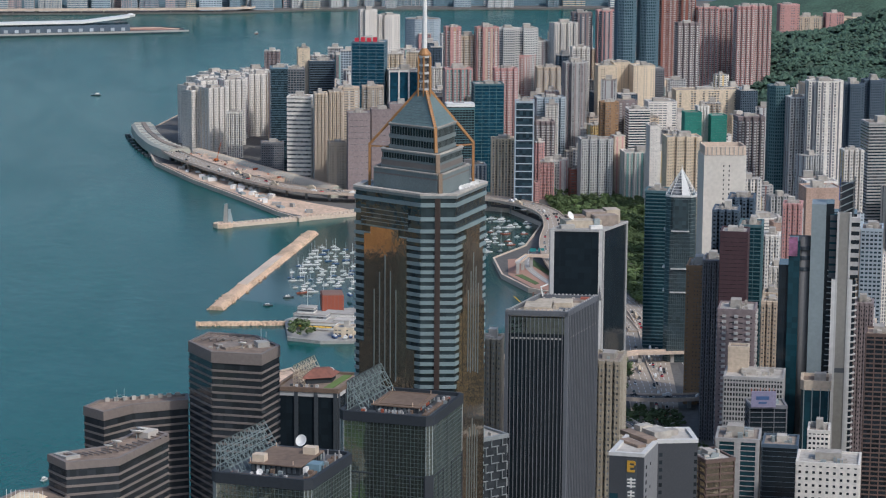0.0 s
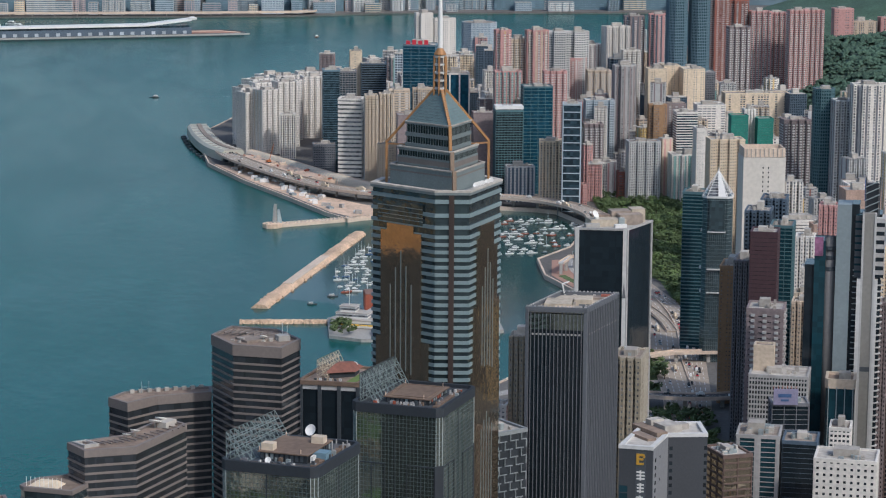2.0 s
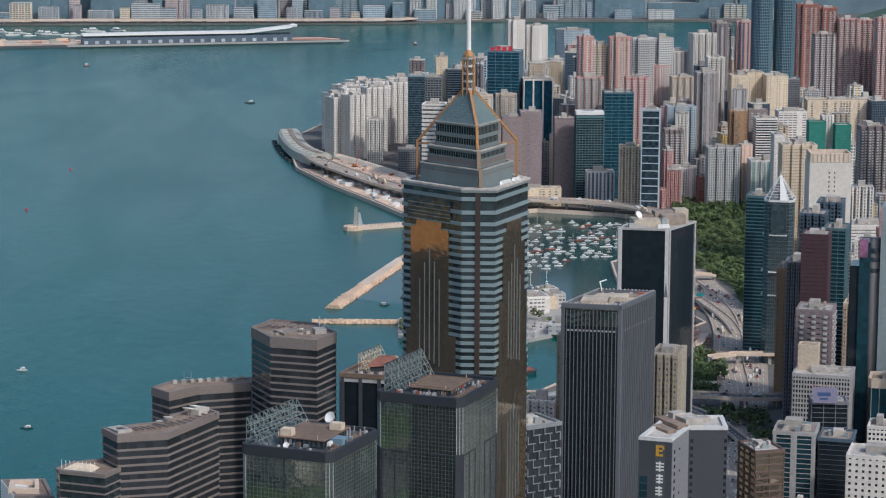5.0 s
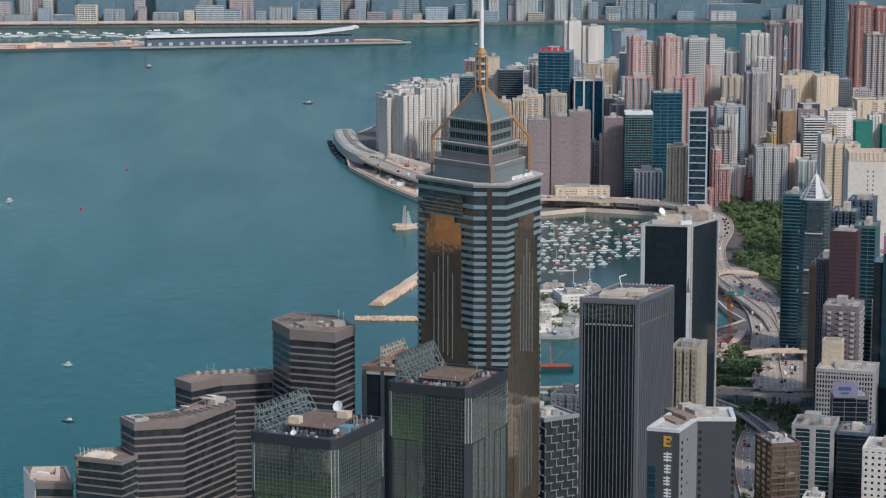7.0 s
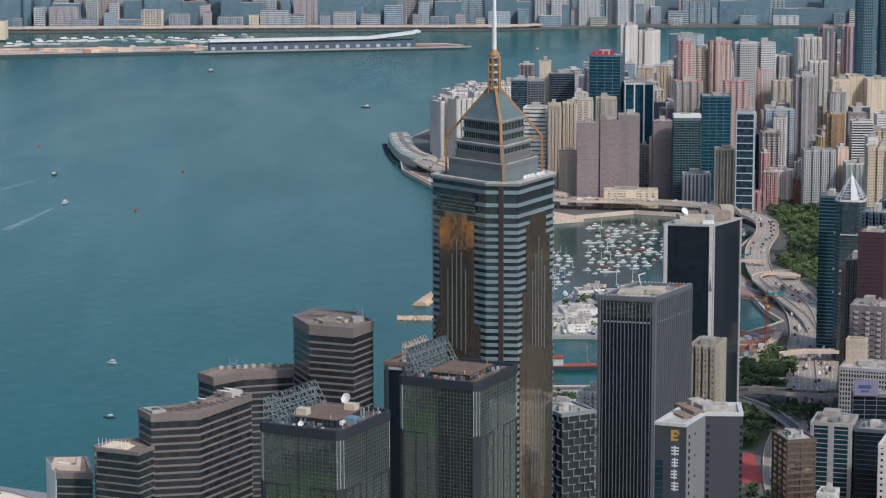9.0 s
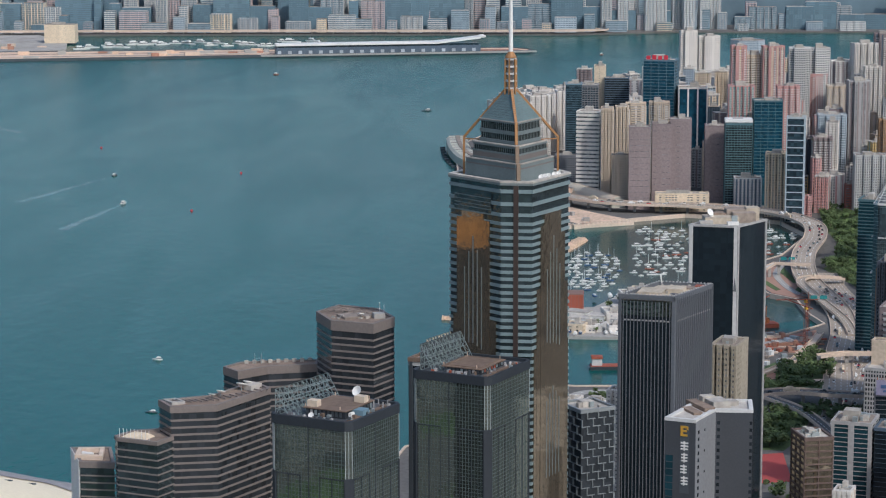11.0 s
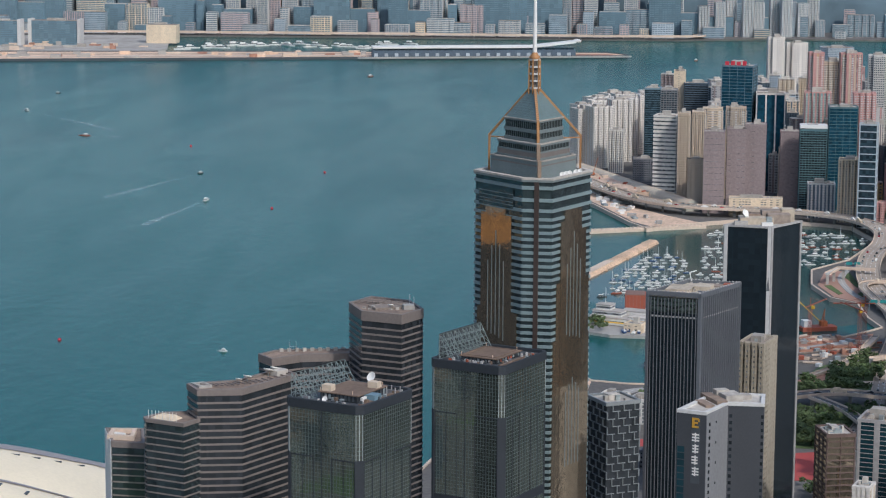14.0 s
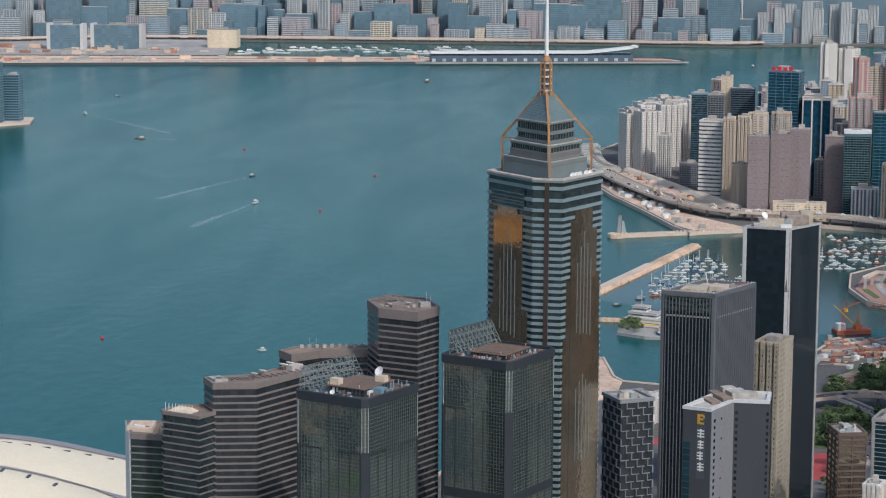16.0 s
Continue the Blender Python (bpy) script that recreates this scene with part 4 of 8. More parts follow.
# ---- hotel towers of brown granite bands ----
def banded(label, ring, top, wall="granite", glass="hotel", storey=3.0, band=0.28, first=6.0, proud=0.25, name="hotel_tower", parapet=0.8):
    """A many-sided tower with a granite band to each storey."""
    cx, cy = sum(p[0] for p in ring) / len(ring), sum(p[1] for p in ring) / len(ring)
    r = [(x - cx, y - cy) for x, y in ring]
    t = thing(name, label, "hotel", (cx, cy, GROUND))
    H = top - GROUND
    part("glazing", Shape().prism(r, 0, H - parapet - 0.8), GLASS[glass], t)
    b = Shape().tube(swell(r, proud), swell(r, -0.3), 0, storey * band).mesh("granite_band")
    z = H - first - storey
    while z > -storey * 0.4:
        part("granite_band", b, WALL[wall], t, at=(0, 0, max(z, 0)))
        z -= storey
    part("parapet", Shape().tube(swell(r, proud + 0.1), swell(r, -1.0), H - first + storey * 0.2, H), WALL[wall], t, "broad granite parapet")
    part("roof_slab", Shape().prism(swell(r, -0.95), H - parapet - 0.6, H - parapet), ROOF_TAN, t)
    return t, r, H - parapet


HEX = [(-90.3, 53), (-81.5, 32.5), (-62, 25.5), (-54, 42), (-62.5, 62), (-82, 70)]
t, r, z = banded("six-sided hotel tower of brown granite bands and dark glass", HEX, 153.2, first=5.2)
rng = random.Random(5)
for k in range(7):
    u = -13 + k * 3.0
    part("roof_beam", Shape().beam((u, 6 - k * 0.9, z + 1.3), (u + 5, 14 - k * 1.6, z + 1.3), 0.45), WALL["granite"], t)
part("roof_hatch", Shape().box(0, -2, z, z + 1.0, 14, 10, 0.5), ROOF, t)
part("roof_block", Shape().box(11, -4, z, z + 2.2, 5, 5, 0.3), CONCRETE, t)
for k in range(12):
    part("roof_unit", Shape().box(rng.uniform(-10, 11), rng.uniform(-9, 9), z, z + rng.uniform(0.5, 1.4), 1.6, 1.1, rng.uniform(0, 3)), ROOF_PALE, t)
part("radio_mast", Shape().beam((11, 2, z), (11, 2, z + 6), 0.18).beam((13, 1, z), (13, 1, z + 5), 0.18), WHITE, t)
dish(-69, 41, GROUND + 149.6, 1.6, 170, 25)

LO = [(-142, -72), (-135.3, -83.5), (-117, -79.5), (-99.5, -46.5), (-108, -36), (-122, -62)]
t, r, z = banded("angled hotel block of brown granite bands, dishes on its roof", LO, 140, first=3.4, name="hotel_block")
for k in range(16):
    u = k / 15
    part("roof_beam", Shape().beam((-16 + 33 * u, -8 + 25 * u * u, z + 0.7), (-12 + 33 * u, -12 + 25 * u * u, z + 0.7), 0.35), WALL["granite"], t)
part("roof_well", Shape().tube([(-20, -9), (-15, -15), (-10, -12), (-15, -6)], [(-18.6, -9.4), (-15, -13.2), (-11.6, -11.6), (-15, -7.6)], z, z + 1.2), CONCRETE, t)
part("roof_block", Shape().box(14, 16, z, z + 2.4, 7, 4, 1.0), ROOF_PALE, t)
for x, y, q in ((-109, -45, 2.2), (-111, -50, 2.4), (-121, -66, 1.6), (-118, -62, 2.0)):
    dish(x, y, GROUND + z, q, 160, 20)

BK = [(-133, 48), (-125, 38), (-113.5, 49.5), (-91, 56), (-91, 66), (-117, 62), (-127, 58)]
t, r, z = banded("lower curved hotel block of brown granite bands", BK, 128, first=4.4, name="hotel_block")
for k in range(9):
    part("roof_unit", Shape().box(-10 + k * 3.6, 4 + k * 0.9, z, z + 1.6, 1.8, 1.2, 0.3), ROOF_PALE, t)
part("aerial_frame", Shape().beam((-6, 4, z), (-6, 4, z + 5), 0.13).beam((-3, 4.6, z), (-3, 4.6, z + 5), 0.13).beam((-6, 4, z + 1.4), (-3, 4.6, z + 1.4), 0.1).beam((-6, 4, z + 2.6), (-3, 4.6, z + 2.6), 0.1), STEEL, t)

LOB = [(-158.5, -83), (-157, -86), (-139.5, -93), (-134, -82), (-142, -70), (-153, -74)]
t, r, z = banded("low hotel wing of granite bands with a cream skylight", LOB, 127.5, band=0.2, first=2.2, name="hotel_wing", glass="crown")
part("skylight", Shape().prism([(-9, -2), (2, -7), (5, 1), (-6, 6)], z, z + 1.5, [(-6, -1), (0, -3.5), (2, 0.5), (-4, 3)]), WALL["cream"], t, "low cream skylight")
for k in range(9):
    part("flag_post", Shape().beam((-9 + k * 1.6, -3 - k * 0.5, z), (-9 + k * 1.6, -3 - k * 0.5, z + 4.2), 0.12), WHITE, t)
LM = [(-184.5, -46), (-176, -70), (-161.5, -71), (-168, -45)]
t, r, z = banded("small hotel wing with pale end wall and open roof court", LM, 113, band=0.2, first=3.2, name="hotel_wing", glass="crown")
part("end_wall", Shape().prism(along(r, 0, 0.02, 0.98, 0.2, 0.6), 0, 110), WHITE, t, "white end wall")
part("roof_court", Shape().tube([(-7, -6), (5, -7), (3, 8), (-8, 7)], [(-5, -4), (3, -5), (1.5, 6), (-6, 5)], z, z + 2.0), PALE, t)
part("roof_pipe", Shape().beam((-5, 0, z + 1.4), (0, -2, z + 1.4), 0.7, 8), WHITE, t)


# ---- twin green glass towers with roof trusses ----
GRID_METAL = paint("grid_metal", (0.12, 0.15, 0.15), 0.5, metal=0.3)
GRID_PALE = paint("pale_grid_metal", (0.42, 0.45, 0.45), 0.5, metal=0.2)
PARAPET = paint("slate_parapet", (0.024, 0.029, 0.036), 0.7, 1.0, 0.05, 0.2)
DECK = paint("brown_roof_deck", (0.17, 0.118, 0.085), 0.9, 0.5, 0.05, 0.3)


def chamfered(ring, c):
    """The ring with each corner cut off c metres from it."""
    out = []
    for i, p in enumerate(ring):
        p, a, b = Vector(p), Vector(ring[i - 1]), Vector(ring[(i + 1) % len(ring)])
        out += [tuple(p + (a - p).normalized() * c), tuple(p + (b - p).normalized() * c)]
    return out


def gridded(label, ring, top, cell=1.42):
    cx, cy = sum(p[0] for p in ring) / 4, sum(p[1] for p in ring) / 4
    q = [(x - cx, y - cy) for x, y in ring]
    r = chamfered(q, 2.0)
    t = thing("office_tower", label, "skyscraper", (cx, cy, GROUND))
    H = top - GROUND
    part("glazing", Shape().prism(r, 0, H - 2.0), GLASS["green"], t, "green-grey mirror glass")
    for i in range(len(r)):
        L = side(r, i)
        n = max(2, round(L / cell))
        w = 0.05 / L
        if i % 2 == 0:
            # a corner: dark panels below, pale glazing bars above
            part("corner_strip", Shape().prism(along(r, i, -0.12, 1.12, -0.3, 0.22), 0, H - 22.5), PARAPET, t, "dark corner strip")
            for u in (w * 2, 0.5, 1 - w * 2):
                part("corner_bar", Shape().prism(along(r, i, u - w * 2, u + w * 2, -0.1, 0.2), H - 22.5, H - 4), GRID_PALE, t)
            continue
        for j in range(1, n):
            part("mullion", Shape().prism(along(r, i, j / n - w, j / n + w, -0.1, 0.14), 0, H - 4), GRID_METAL, t)
        for u in (0.48,):
            part("panel_joint", Shape().prism(along(r, i, u, u + 0.008, -0.1, 0.22), 0, H - 4), PARAPET, t)
        for u, v in ((0.02, 0.36), (0.64, 0.985)):
            for a in (u, (u + v) / 2, v):
                part("panel_joint", Shape().prism(along(r, i, a - 0.004, a + 0.004, -0.1, 0.22), 0, H - 23), PARAPET, t)
            part("floor_joint", Shape().prism(along(r, i, u, v, -0.1, 0.22), H - 23.4, H - 22.9), PARAPET, t)
    b = Shape().tube(swell(r, 0.12), swell(r, -0.2), 0, 0.10).mesh("transom")
    z = 1.0
    while z < H - 4.5:
        part("transom", b, GRID_METAL, t, at=(0, 0, z))
        z += 1.55
    part("floor_joint", Shape().tube(swell(r, 0.2), swell(r, -0.2), H - 63, H - 59), PARAPET, t, "dark band of plant louvres")
    part("parapet", Shape().tube(swell(r, 0.45), swell(r, -0.9), H - 4.2, H - 0.6), PARAPET, t, "dark slate parapet")
    part("roof_gutter", Shape().prism(swell(r, -0.8), H - 2.4, H - 1.9), DARK_STEEL, t, "dark roof gutter")
    return t, q, H - 1.9


TRELLIS = paint("tan_trellis", (0.52, 0.42, 0.30), 0.7)


TRUSS = paint("weathered_truss_steel", (0.24, 0.29, 0.285), 0.5, metal=0.3)


def truss(t, a, b, h, deep, z, bays=9, screen=None, metal=TRUSS):
    """A lattice frame on a roof edge: an upright face, a leaning inner face and stays between."""
    a, b = Vector(a), Vector(b)
    d = (b - a).normalized()
    nn = Vector((d.y, -d.x)) * deep
    L = (b - a).length

    def spot(u, v, inner):
        p = a + d * L * u + (nn * (1 - v) if inner else nn * 0)
        return (p.x, p.y, z + h * v)

    for inner in (False, True):
        for k in range(5):
            v = k / 4
            part("truss_chord", Shape().beam(spot(0, v, inner), spot(1, v, inner), 0.16), metal, t)
        for k in range(bays + 1):
            u = k / bays
            part("truss_post", Shape().beam(spot(u, 0, inner), spot(u, 1, inner), 0.15), metal, t)
            if k < bays and k % 2 == 0:
                for j in range(4):
                    part("truss_brace", Shape().beam(spot((k + j % 2) / bays, j / 4, inner), spot((k + 1 - j % 2) / bays, (j + 1) / 4, inner), 0.1), metal, t)
    for k in range(bays + 1):
        for v in (0.25, 0.5, 0.75):
            part("stay", Shape().beam(spot(k / bays, v, False), spot(k / bays, v - 0.25 if k % 2 else v, True), 0.1), metal, t)
    if screen:
        p, q, o = a - nn.normalized() * 0.3, b - nn.normalized() * 0.3, nn.normalized() * 0.15
        part("truss_screen", Shape().prism([tuple(p), tuple(p + o), tuple(q + o), tuple(q)], z + 1.0, z + h + 0.4), screen, t, "dark sheet screen on the frame")


def roof_deck(t, q, z, rng, h=3.2):
    """A raised plant deck on dark walls, with rails, pipes and boxes round it."""
    d0, d1 = (Vector(q[1]) - Vector(q[0])).normalized(), (Vector(q[3]) - Vector(q[0])).normalized()
    tn = math.atan2(d0.y, d0.x)

    def box(nm, u, v, w, d, z0, z1, m, label=""):
        p = Vector(q[0]) + d0 * u + d1 * v
        return part(nm, Shape().box(p.x, p.y, z0, z1, w, d, tn), m, t, label)

    box("plant_room", 18.5, 19, 17, 21, z, z + h - 0.4, PARAPET, "dark plant room")
    box("roof_deck", 18.5, 19, 18.4, 22.4, z + h - 0.4, z + h, DECK, "brown roof deck")
    for k in range(9):
        box("louvre_panel", 11.2 + k * 1.8, 8.4, 1.0, 0.2, z + 0.5, z + h - 0.8, rng.choice((STEEL, DARK_STEEL, WALL["grey"], DARK_STEEL)))
        box("louvre_panel", 27.1, 10 + k * 2.2, 0.2, 1.2, z + 0.5, z + h - 0.8, rng.choice((STEEL, DARK_STEEL, RUST, DARK_STEEL)))
    box("gangway", 18, 3.2, 26, 1.6, z, z + 0.5, DECK)
    box("gangway", 30.4, 20, 1.8, 30, z, z + 0.7, DECK)
    for k in range(34):
        u, v = (rng.uniform(4, 29), rng.uniform(2.0, 7.6)) if k % 2 else (rng.uniform(28.5, 32), rng.uniform(5, 34))
        box("roof_unit", u, v, rng.uniform(0.4, 1.5), rng.uniform(0.4, 1.5), z, z + rng.uniform(0.5, 2.0), rng.choice((STEEL, DARK_STEEL, DARK_STEEL, WALL["dark_grey"], DECK, RUST, WALL["grey"])))
    for u, v in ((10, 30), (25, 30), (25, 9), (10, 9)):
        box("rail_post", u, v, 0.2, 0.2, z + h, z + h + 1.3, SAND)
    return box


G2 = [(-86, -151), (-54.5, -165), (-37.8, -130.5), (-69, -117)]
t, q, z = gridded("green mirror-glass office tower with a leaning lattice truss on its roof", G2, 154.5)
rng = random.Random(3)
box = roof_deck(t, q, z, rng)
truss(t, tuple(Vector(q[0]) + Vector((2.0, 1.6))), tuple(Vector(q[3]) + Vector((1.8, -3.0))), 10.2, 6.5, z, 12)
box("penthouse", 12.5, 11, 4.2, 3.4, z + 3.2, z + 5.6, WALL["beige"], "tan rooftop box")
box("penthouse", 24.5, 25, 4.4, 3.4, z + 3.2, z + 5.6, WALL["beige"], "tan rooftop box")
box("blue_shed", 29.5, 16, 5.0, 5.0, z, z + 2.8, WALL["far_blue"], "blue-grey roof shed")
box("white_duct", 28.4, 11.5, 1.0, 3.0, z, z + 2.2, WHITE)
for k in range(4):
    box("vent_pipe", 27.5 + k % 2 * 4, 29 + k // 2 * 3.5, 0.35, 0.35, z, z + 3.0, WALL["grey"])
dish(-54.8, -128.5, GROUND + z + 3.0, 2.0, -35, 60)
dish(-70, -153, GROUND + z, 1.1, -15, 60)
G1 = [(-38, -69.5), (-6, -83.5), (10.3, -47.2), (-21.5, -33.5)]
t, q, z = gridded("green mirror-glass office tower with a lattice billboard frame on its roof", G1, 154.0)
box = roof_deck(t, q, z, rng, 2.4)
truss(t, tuple(Vector(q[0]) + Vector((3.4, 4.0))), tuple(Vector(q[3]) + Vector((1.8, -3.0))), 10.6, 6.0, z, 11, DARK_STEEL)
for u, v, w, d in ((18.5, 9.5, 15, 0.25), (18.5, 28.5, 15, 0.25), (11, 19, 0.25, 19), (26, 19, 0.25, 19)):
    box("deck_kerb", u, v, w, d, z + 2.4, z + 2.7, DECK, "brown deck kerb")
for k in range(7):
    box("white_unit", 13 + k * 1.3, 6.6, 0.7, 0.7, z, z + 1.0, WALL["grey"])

# dark block with a roof pavilion behind the twins
t = thing("office_block", "dark glass block with a red-brown roof pavilion and roof lawn", "building", (-40, 125, GROUND))
DK = [(-12.3, -8), (14.4, -15.8), (27.4, 13.7), (0, 22)]
part("glazing", Shape().prism(DK, 0, 112), GLASS["black"], t)
for i in range(4):
    for u in (0, 0.31, 0.63, 0.94):
        part("pier", Shape().prism(along(DK, i, u, u + 0.06, -0.1, 0.7), 0, 114.6), DARK_STEEL, t)
part("pale_band", Shape().tube(swell(DK, 0.35), swell(DK, -0.3), 111.4, 113.4), WALL["haze_pale"], t, "pale band under the parapet")
part("parapet", Shape().tube(swell(DK, 0.75), swell(DK, -0.7), 113.4, 115.4), DECK, t, "brown parapet")
part("roof_slab", Shape().prism(swell(DK, -0.6), 112, 114.4), ROOF_TAN, t)
TILE = paint("pavilion_tiles", (0.21, 0.085, 0.06), 0.8, 0.6, 0.1, 0.3)
part("pavilion_wall", Shape().prism([(1.5, -2.5), (13, 0.5), (15.5, 9), (4, 7)], 114, 117), PARAPET, t)
part("pavilion_roof", Shape().prism([(-1, -4), (13.5, -0.8), (17.5, 10.5), (2.5, 8.5)], 117, 120.6, [(4.5, 1.2), (10.5, 2.4), (12, 5.4), (6, 4.6)]), TILE, t, "red-brown hipped pavilion roof")
part("roof_lawn", Shape().prism([(8.5, -11), (12.2, -12), (23, 12.5), (19.5, 13.5)], 114.3, 114.8), paint("roof_turf", (0.13, 0.19, 0.05), 0.95), t, "strip of roof lawn")
for k in range(6):
    part("roof_unit", Shape().box(-5 + k * 2.2, -6 - k * 0.5, 114.3, 115.6, 1.2, 0.9, -0.28), WALL["haze_pale"] if k % 2 else DARK_STEEL, t)
truss(t, (-4.2, -4.8), (6.2, 15), 9.2, 5.0, 114.4, 8, metal=TRELLIS)
dish(-27, 132, GROUND + 116.5, 1.7, -15, 50)


# ---- grey tower that bears a vertical sign ----
def sign_tower():
    ring = [(66.3, -44.5), (78.8, -49), (88, -29), (103.8, -29.3), (104.5, -10), (82, -9)]
    c = (86, -28)
    r = [(x - c[0], y - c[1]) for x, y in ring]
    t = thing("office_tower", "grey office tower with a vertical white sign and pale roof", "skyscraper", (*c, GROUND))
    H = 124.7
    part("body", Shape().prism(r, 0, H), paint("dark_grey_tiles", (0.05, 0.053, 0.06), 0.6, 1.5, 0.05, 0.15), t)
    part("side_wall", Shape().prism(along(r, 1, 0.0, 1.0, -0.2, 0.25), 0, H), WALL["side_grey"], t, "pale grey side wall")
    for k in range(40):
        z = 2 + k * 3.0
        part("window", Shape().prism(along(r, 1, 0.10, 0.17, 0.1, 0.32), z, z + 1.5), GLASS["dark"], t)
        part("window", Shape().prism(along(r, 2, 0.05, 0.13, -0.1, 0.1), z, z + 1.5), GLASS["dark"], t)
        part("window", Shape().prism(along(r, 2, 0.92, 0.99, -0.1, 0.1), z, z + 1.5), GLASS["dark"], t)
        if k < 36:
            part("ribbon_window", Shape().prism(along(r, 0, 0.03, 0.27, -0.1, 0.12), z, z + 2.6), GLASS["teal"], t)
        if k % 3 == 0:
            part("window", Shape().prism(along(r, 1, 0.42, 0.46, 0.1, 0.32), z, z + 1.0), GLASS["dark"], t)
    part("parapet", Shape().tube(swell(r, 0.2), swell(r, -1.6), H - 0.4, H + 1.0), WALL["haze_pale"], t)
    part("roof_slab", Shape().prism(swell(r, -1.5), H - 0.5, H + 0.1), ROOF_PALE, t)
    for x, y, w, d, h in ((-4, 6, 5, 18, 1.8), (3, 8, 8, 10, 3.2), (-8, -3, 4, 12, 1.2), (8, 10, 8, 4, 2.2), (-1, 12, 6, 4, 4.0)):
        part("roof_block", Shape().box(x, y, H, H + h, w, d, 0.42), ROOF_PALE if h > 2 else ROOF_TAN, t)
    # the sign: a gold badge and four white figures made of plain bars
    def bar(u0, u1, z0, z1, m, nm="sign_bar"):
        part(nm, Shape().prism(along(r, 0, u0, u1, 0.02, 0.35), z0, z1), m, sign)
    sign = part("sign", Shape().prism(along(r, 0, 0.50, 0.80, 0.0, 0.03), H - 31, H - 1.2), DARK_STEEL, t, "vertical sign with gold badge and white bars")
    for u0, u1, z0, z1 in ((0.52, 0.60, -6.4, -2.0), (0.60, 0.74, -2.9, -2.0), (0.60, 0.72, -4.6, -3.8), (0.60, 0.74, -6.4, -5.6), (0.72, 0.77, -3.6, -2.4)):
        bar(u0, u1, H + z0, H + z1, GOLD_SIGN, "badge_bar")
    for k in range(4):
        z = H - 12.2 - 5.0 * k
        for v in (0.0, 1.3, 2.6):
            bar(0.53 + 0.02 * (k % 2), 0.77 - 0.02 * (k % 3), z + v, z + v + 0.55, WHITE)
        bar(0.625, 0.665, z - 0.4, z + 3.6, WHITE)
    return t


GOLD_SIGN = paint("gold_letters", (0.62, 0.36, 0.05), 0.4, metal=0.3)
sign_tower()

tower("slim beige apartment tower with stained balconies", 105, 166, 13, 24, 117, -18, "notch", "stained", "home", 2.7, 0.55, 2.2, 1.0, gear=5)


def staggered_block(x, y, w, d, top, turn):
    """A dark glass block whose pale frames shift sideways from storey to storey."""
    t = thing("office_block", "dark glass block with staggered pale frames and pale roof", "building", (x, y, GROUND), turn)
    r, H, n = plain(w, d), top - GROUND, 26
    part("glazing", Shape().prism(r, 0, H), GLASS["hotel"], t)
    st = H / n
    pale = paint("pale_frame_metal", (0.22, 0.235, 0.235), 0.5, 0.8, 0.05, 0.15)
    for k in range(n):
        q = Shape()
        for i in range(4):
            for m in range(3):
                u = (m + 0.5 * (k % 2)) / 3
                if u < 0.98:
                    q.prism(along(r, i, u, min(1, u + 0.022), -0.1, 0.7), k * st, (k + 1) * st)
                a, b = u + 0.02, min(1.0, u + 0.25)
                if a < 0.97:
                    q.prism(along(r, i, a, b, -0.1, 0.6), k * st, k * st + 0.3)
        tagged(part("frame_storey", q, pale, t), kind="stuff")
    part("parapet", Shape().tube(swell(r, 0.6), swell(r, -0.6), H - 0.6, H + 1.2), pale, t)
    part("roof_slab", Shape().prism(swell(r, -0.5), H - 0.3, H + 0.2), ROOF_PALE, t)
    roof_gear(t, r, H + 0.2, random.Random(4), 8)
    return t


staggered_block(34, 96, 18, 20, 100, 30)
tower("beige apartment slab with rows of balconies", 70, 309, 10, 16, 96, -14, "notch", "stained", "home", 2.7, 0.5, 2.0, 0.8, gear=3)


# ---- towers of the middle distance, measured one by one ----
def T(label, x, y, w, d, top, **k):
    if len(label.split()) < 5:
        label += " with rows of windows"
    tower(label, x, y + d / 2, w, d, top, **k)


T("teal glass tower with a red rooftop sign", 112, 1540, 33, 26, 134, wall="far_blue", glass="azure", storey=3.4, band=0.12, pier=8, pier_w=0.3, name="office_tower", gear=2, turn=-12)
sg = thing("roof_sign", "red rooftop sign of plain bars", "sign", (108, 1546, 135.0), -12)
for k in range(4):
    part("sign_bar", Shape().box(-9 + k * 6.2, -4, 0, 4.8 if k % 2 else 4.0, 4.2, 0.8), RED, sg)
part("sign_rail", Shape().box(0, -4, -0.3, 0.6, 28, 0.6), DARK_STEEL, sg)
T("slim white apartment tower", 169, 2236, 22, 20, 110, plan="cross", wall="white", turn=10)
T("slim white apartment tower with dark core", 197, 2250, 28, 22, 102, plan="cross", wall="white", turn=10)
T("blue-grey office block with rounded top", 259, 2395, 46, 40, 84, plan="round", wall="haze", glass="haze", name="office_block")
T("pink brick twin apartment tower", 189, 1480, 15, 18, 154, plan="cross", wall="pink", turn=8)
T("pink brick twin apartment tower", 226, 1500, 22, 18, 152, plan="cross", wall="pink", turn=8)
T("grey-pink apartment tower between twins", 207, 1510, 20, 16, 142, plan="notch", wall="beige", turn=8)
T("white and teal apartment tower", 262, 1600, 22, 20, 142, plan="cross", wall="haze_pale", glass="teal")
T("white apartment tower with teal glass", 286, 1620, 20, 20, 140, plan="cross", wall="haze_pale", glass="teal")
T("white slab apartment tower", 352, 1790, 28, 16, 131, plan="notch", wall="white", turn=14)
T("grey-pink apartment tower", 378, 1820, 22, 22, 140, plan="cross", wall="mauve")
T("grey-pink apartment tower", 404, 1810, 20, 22, 143, plan="cross", wall="pink")
T("dark green glass twin tower", 402, 1680, 20, 24, 184, plan="round", wall="far_blue", glass="teal", storey=3.2, band=0.35, name="apartment_tower", turn=6)
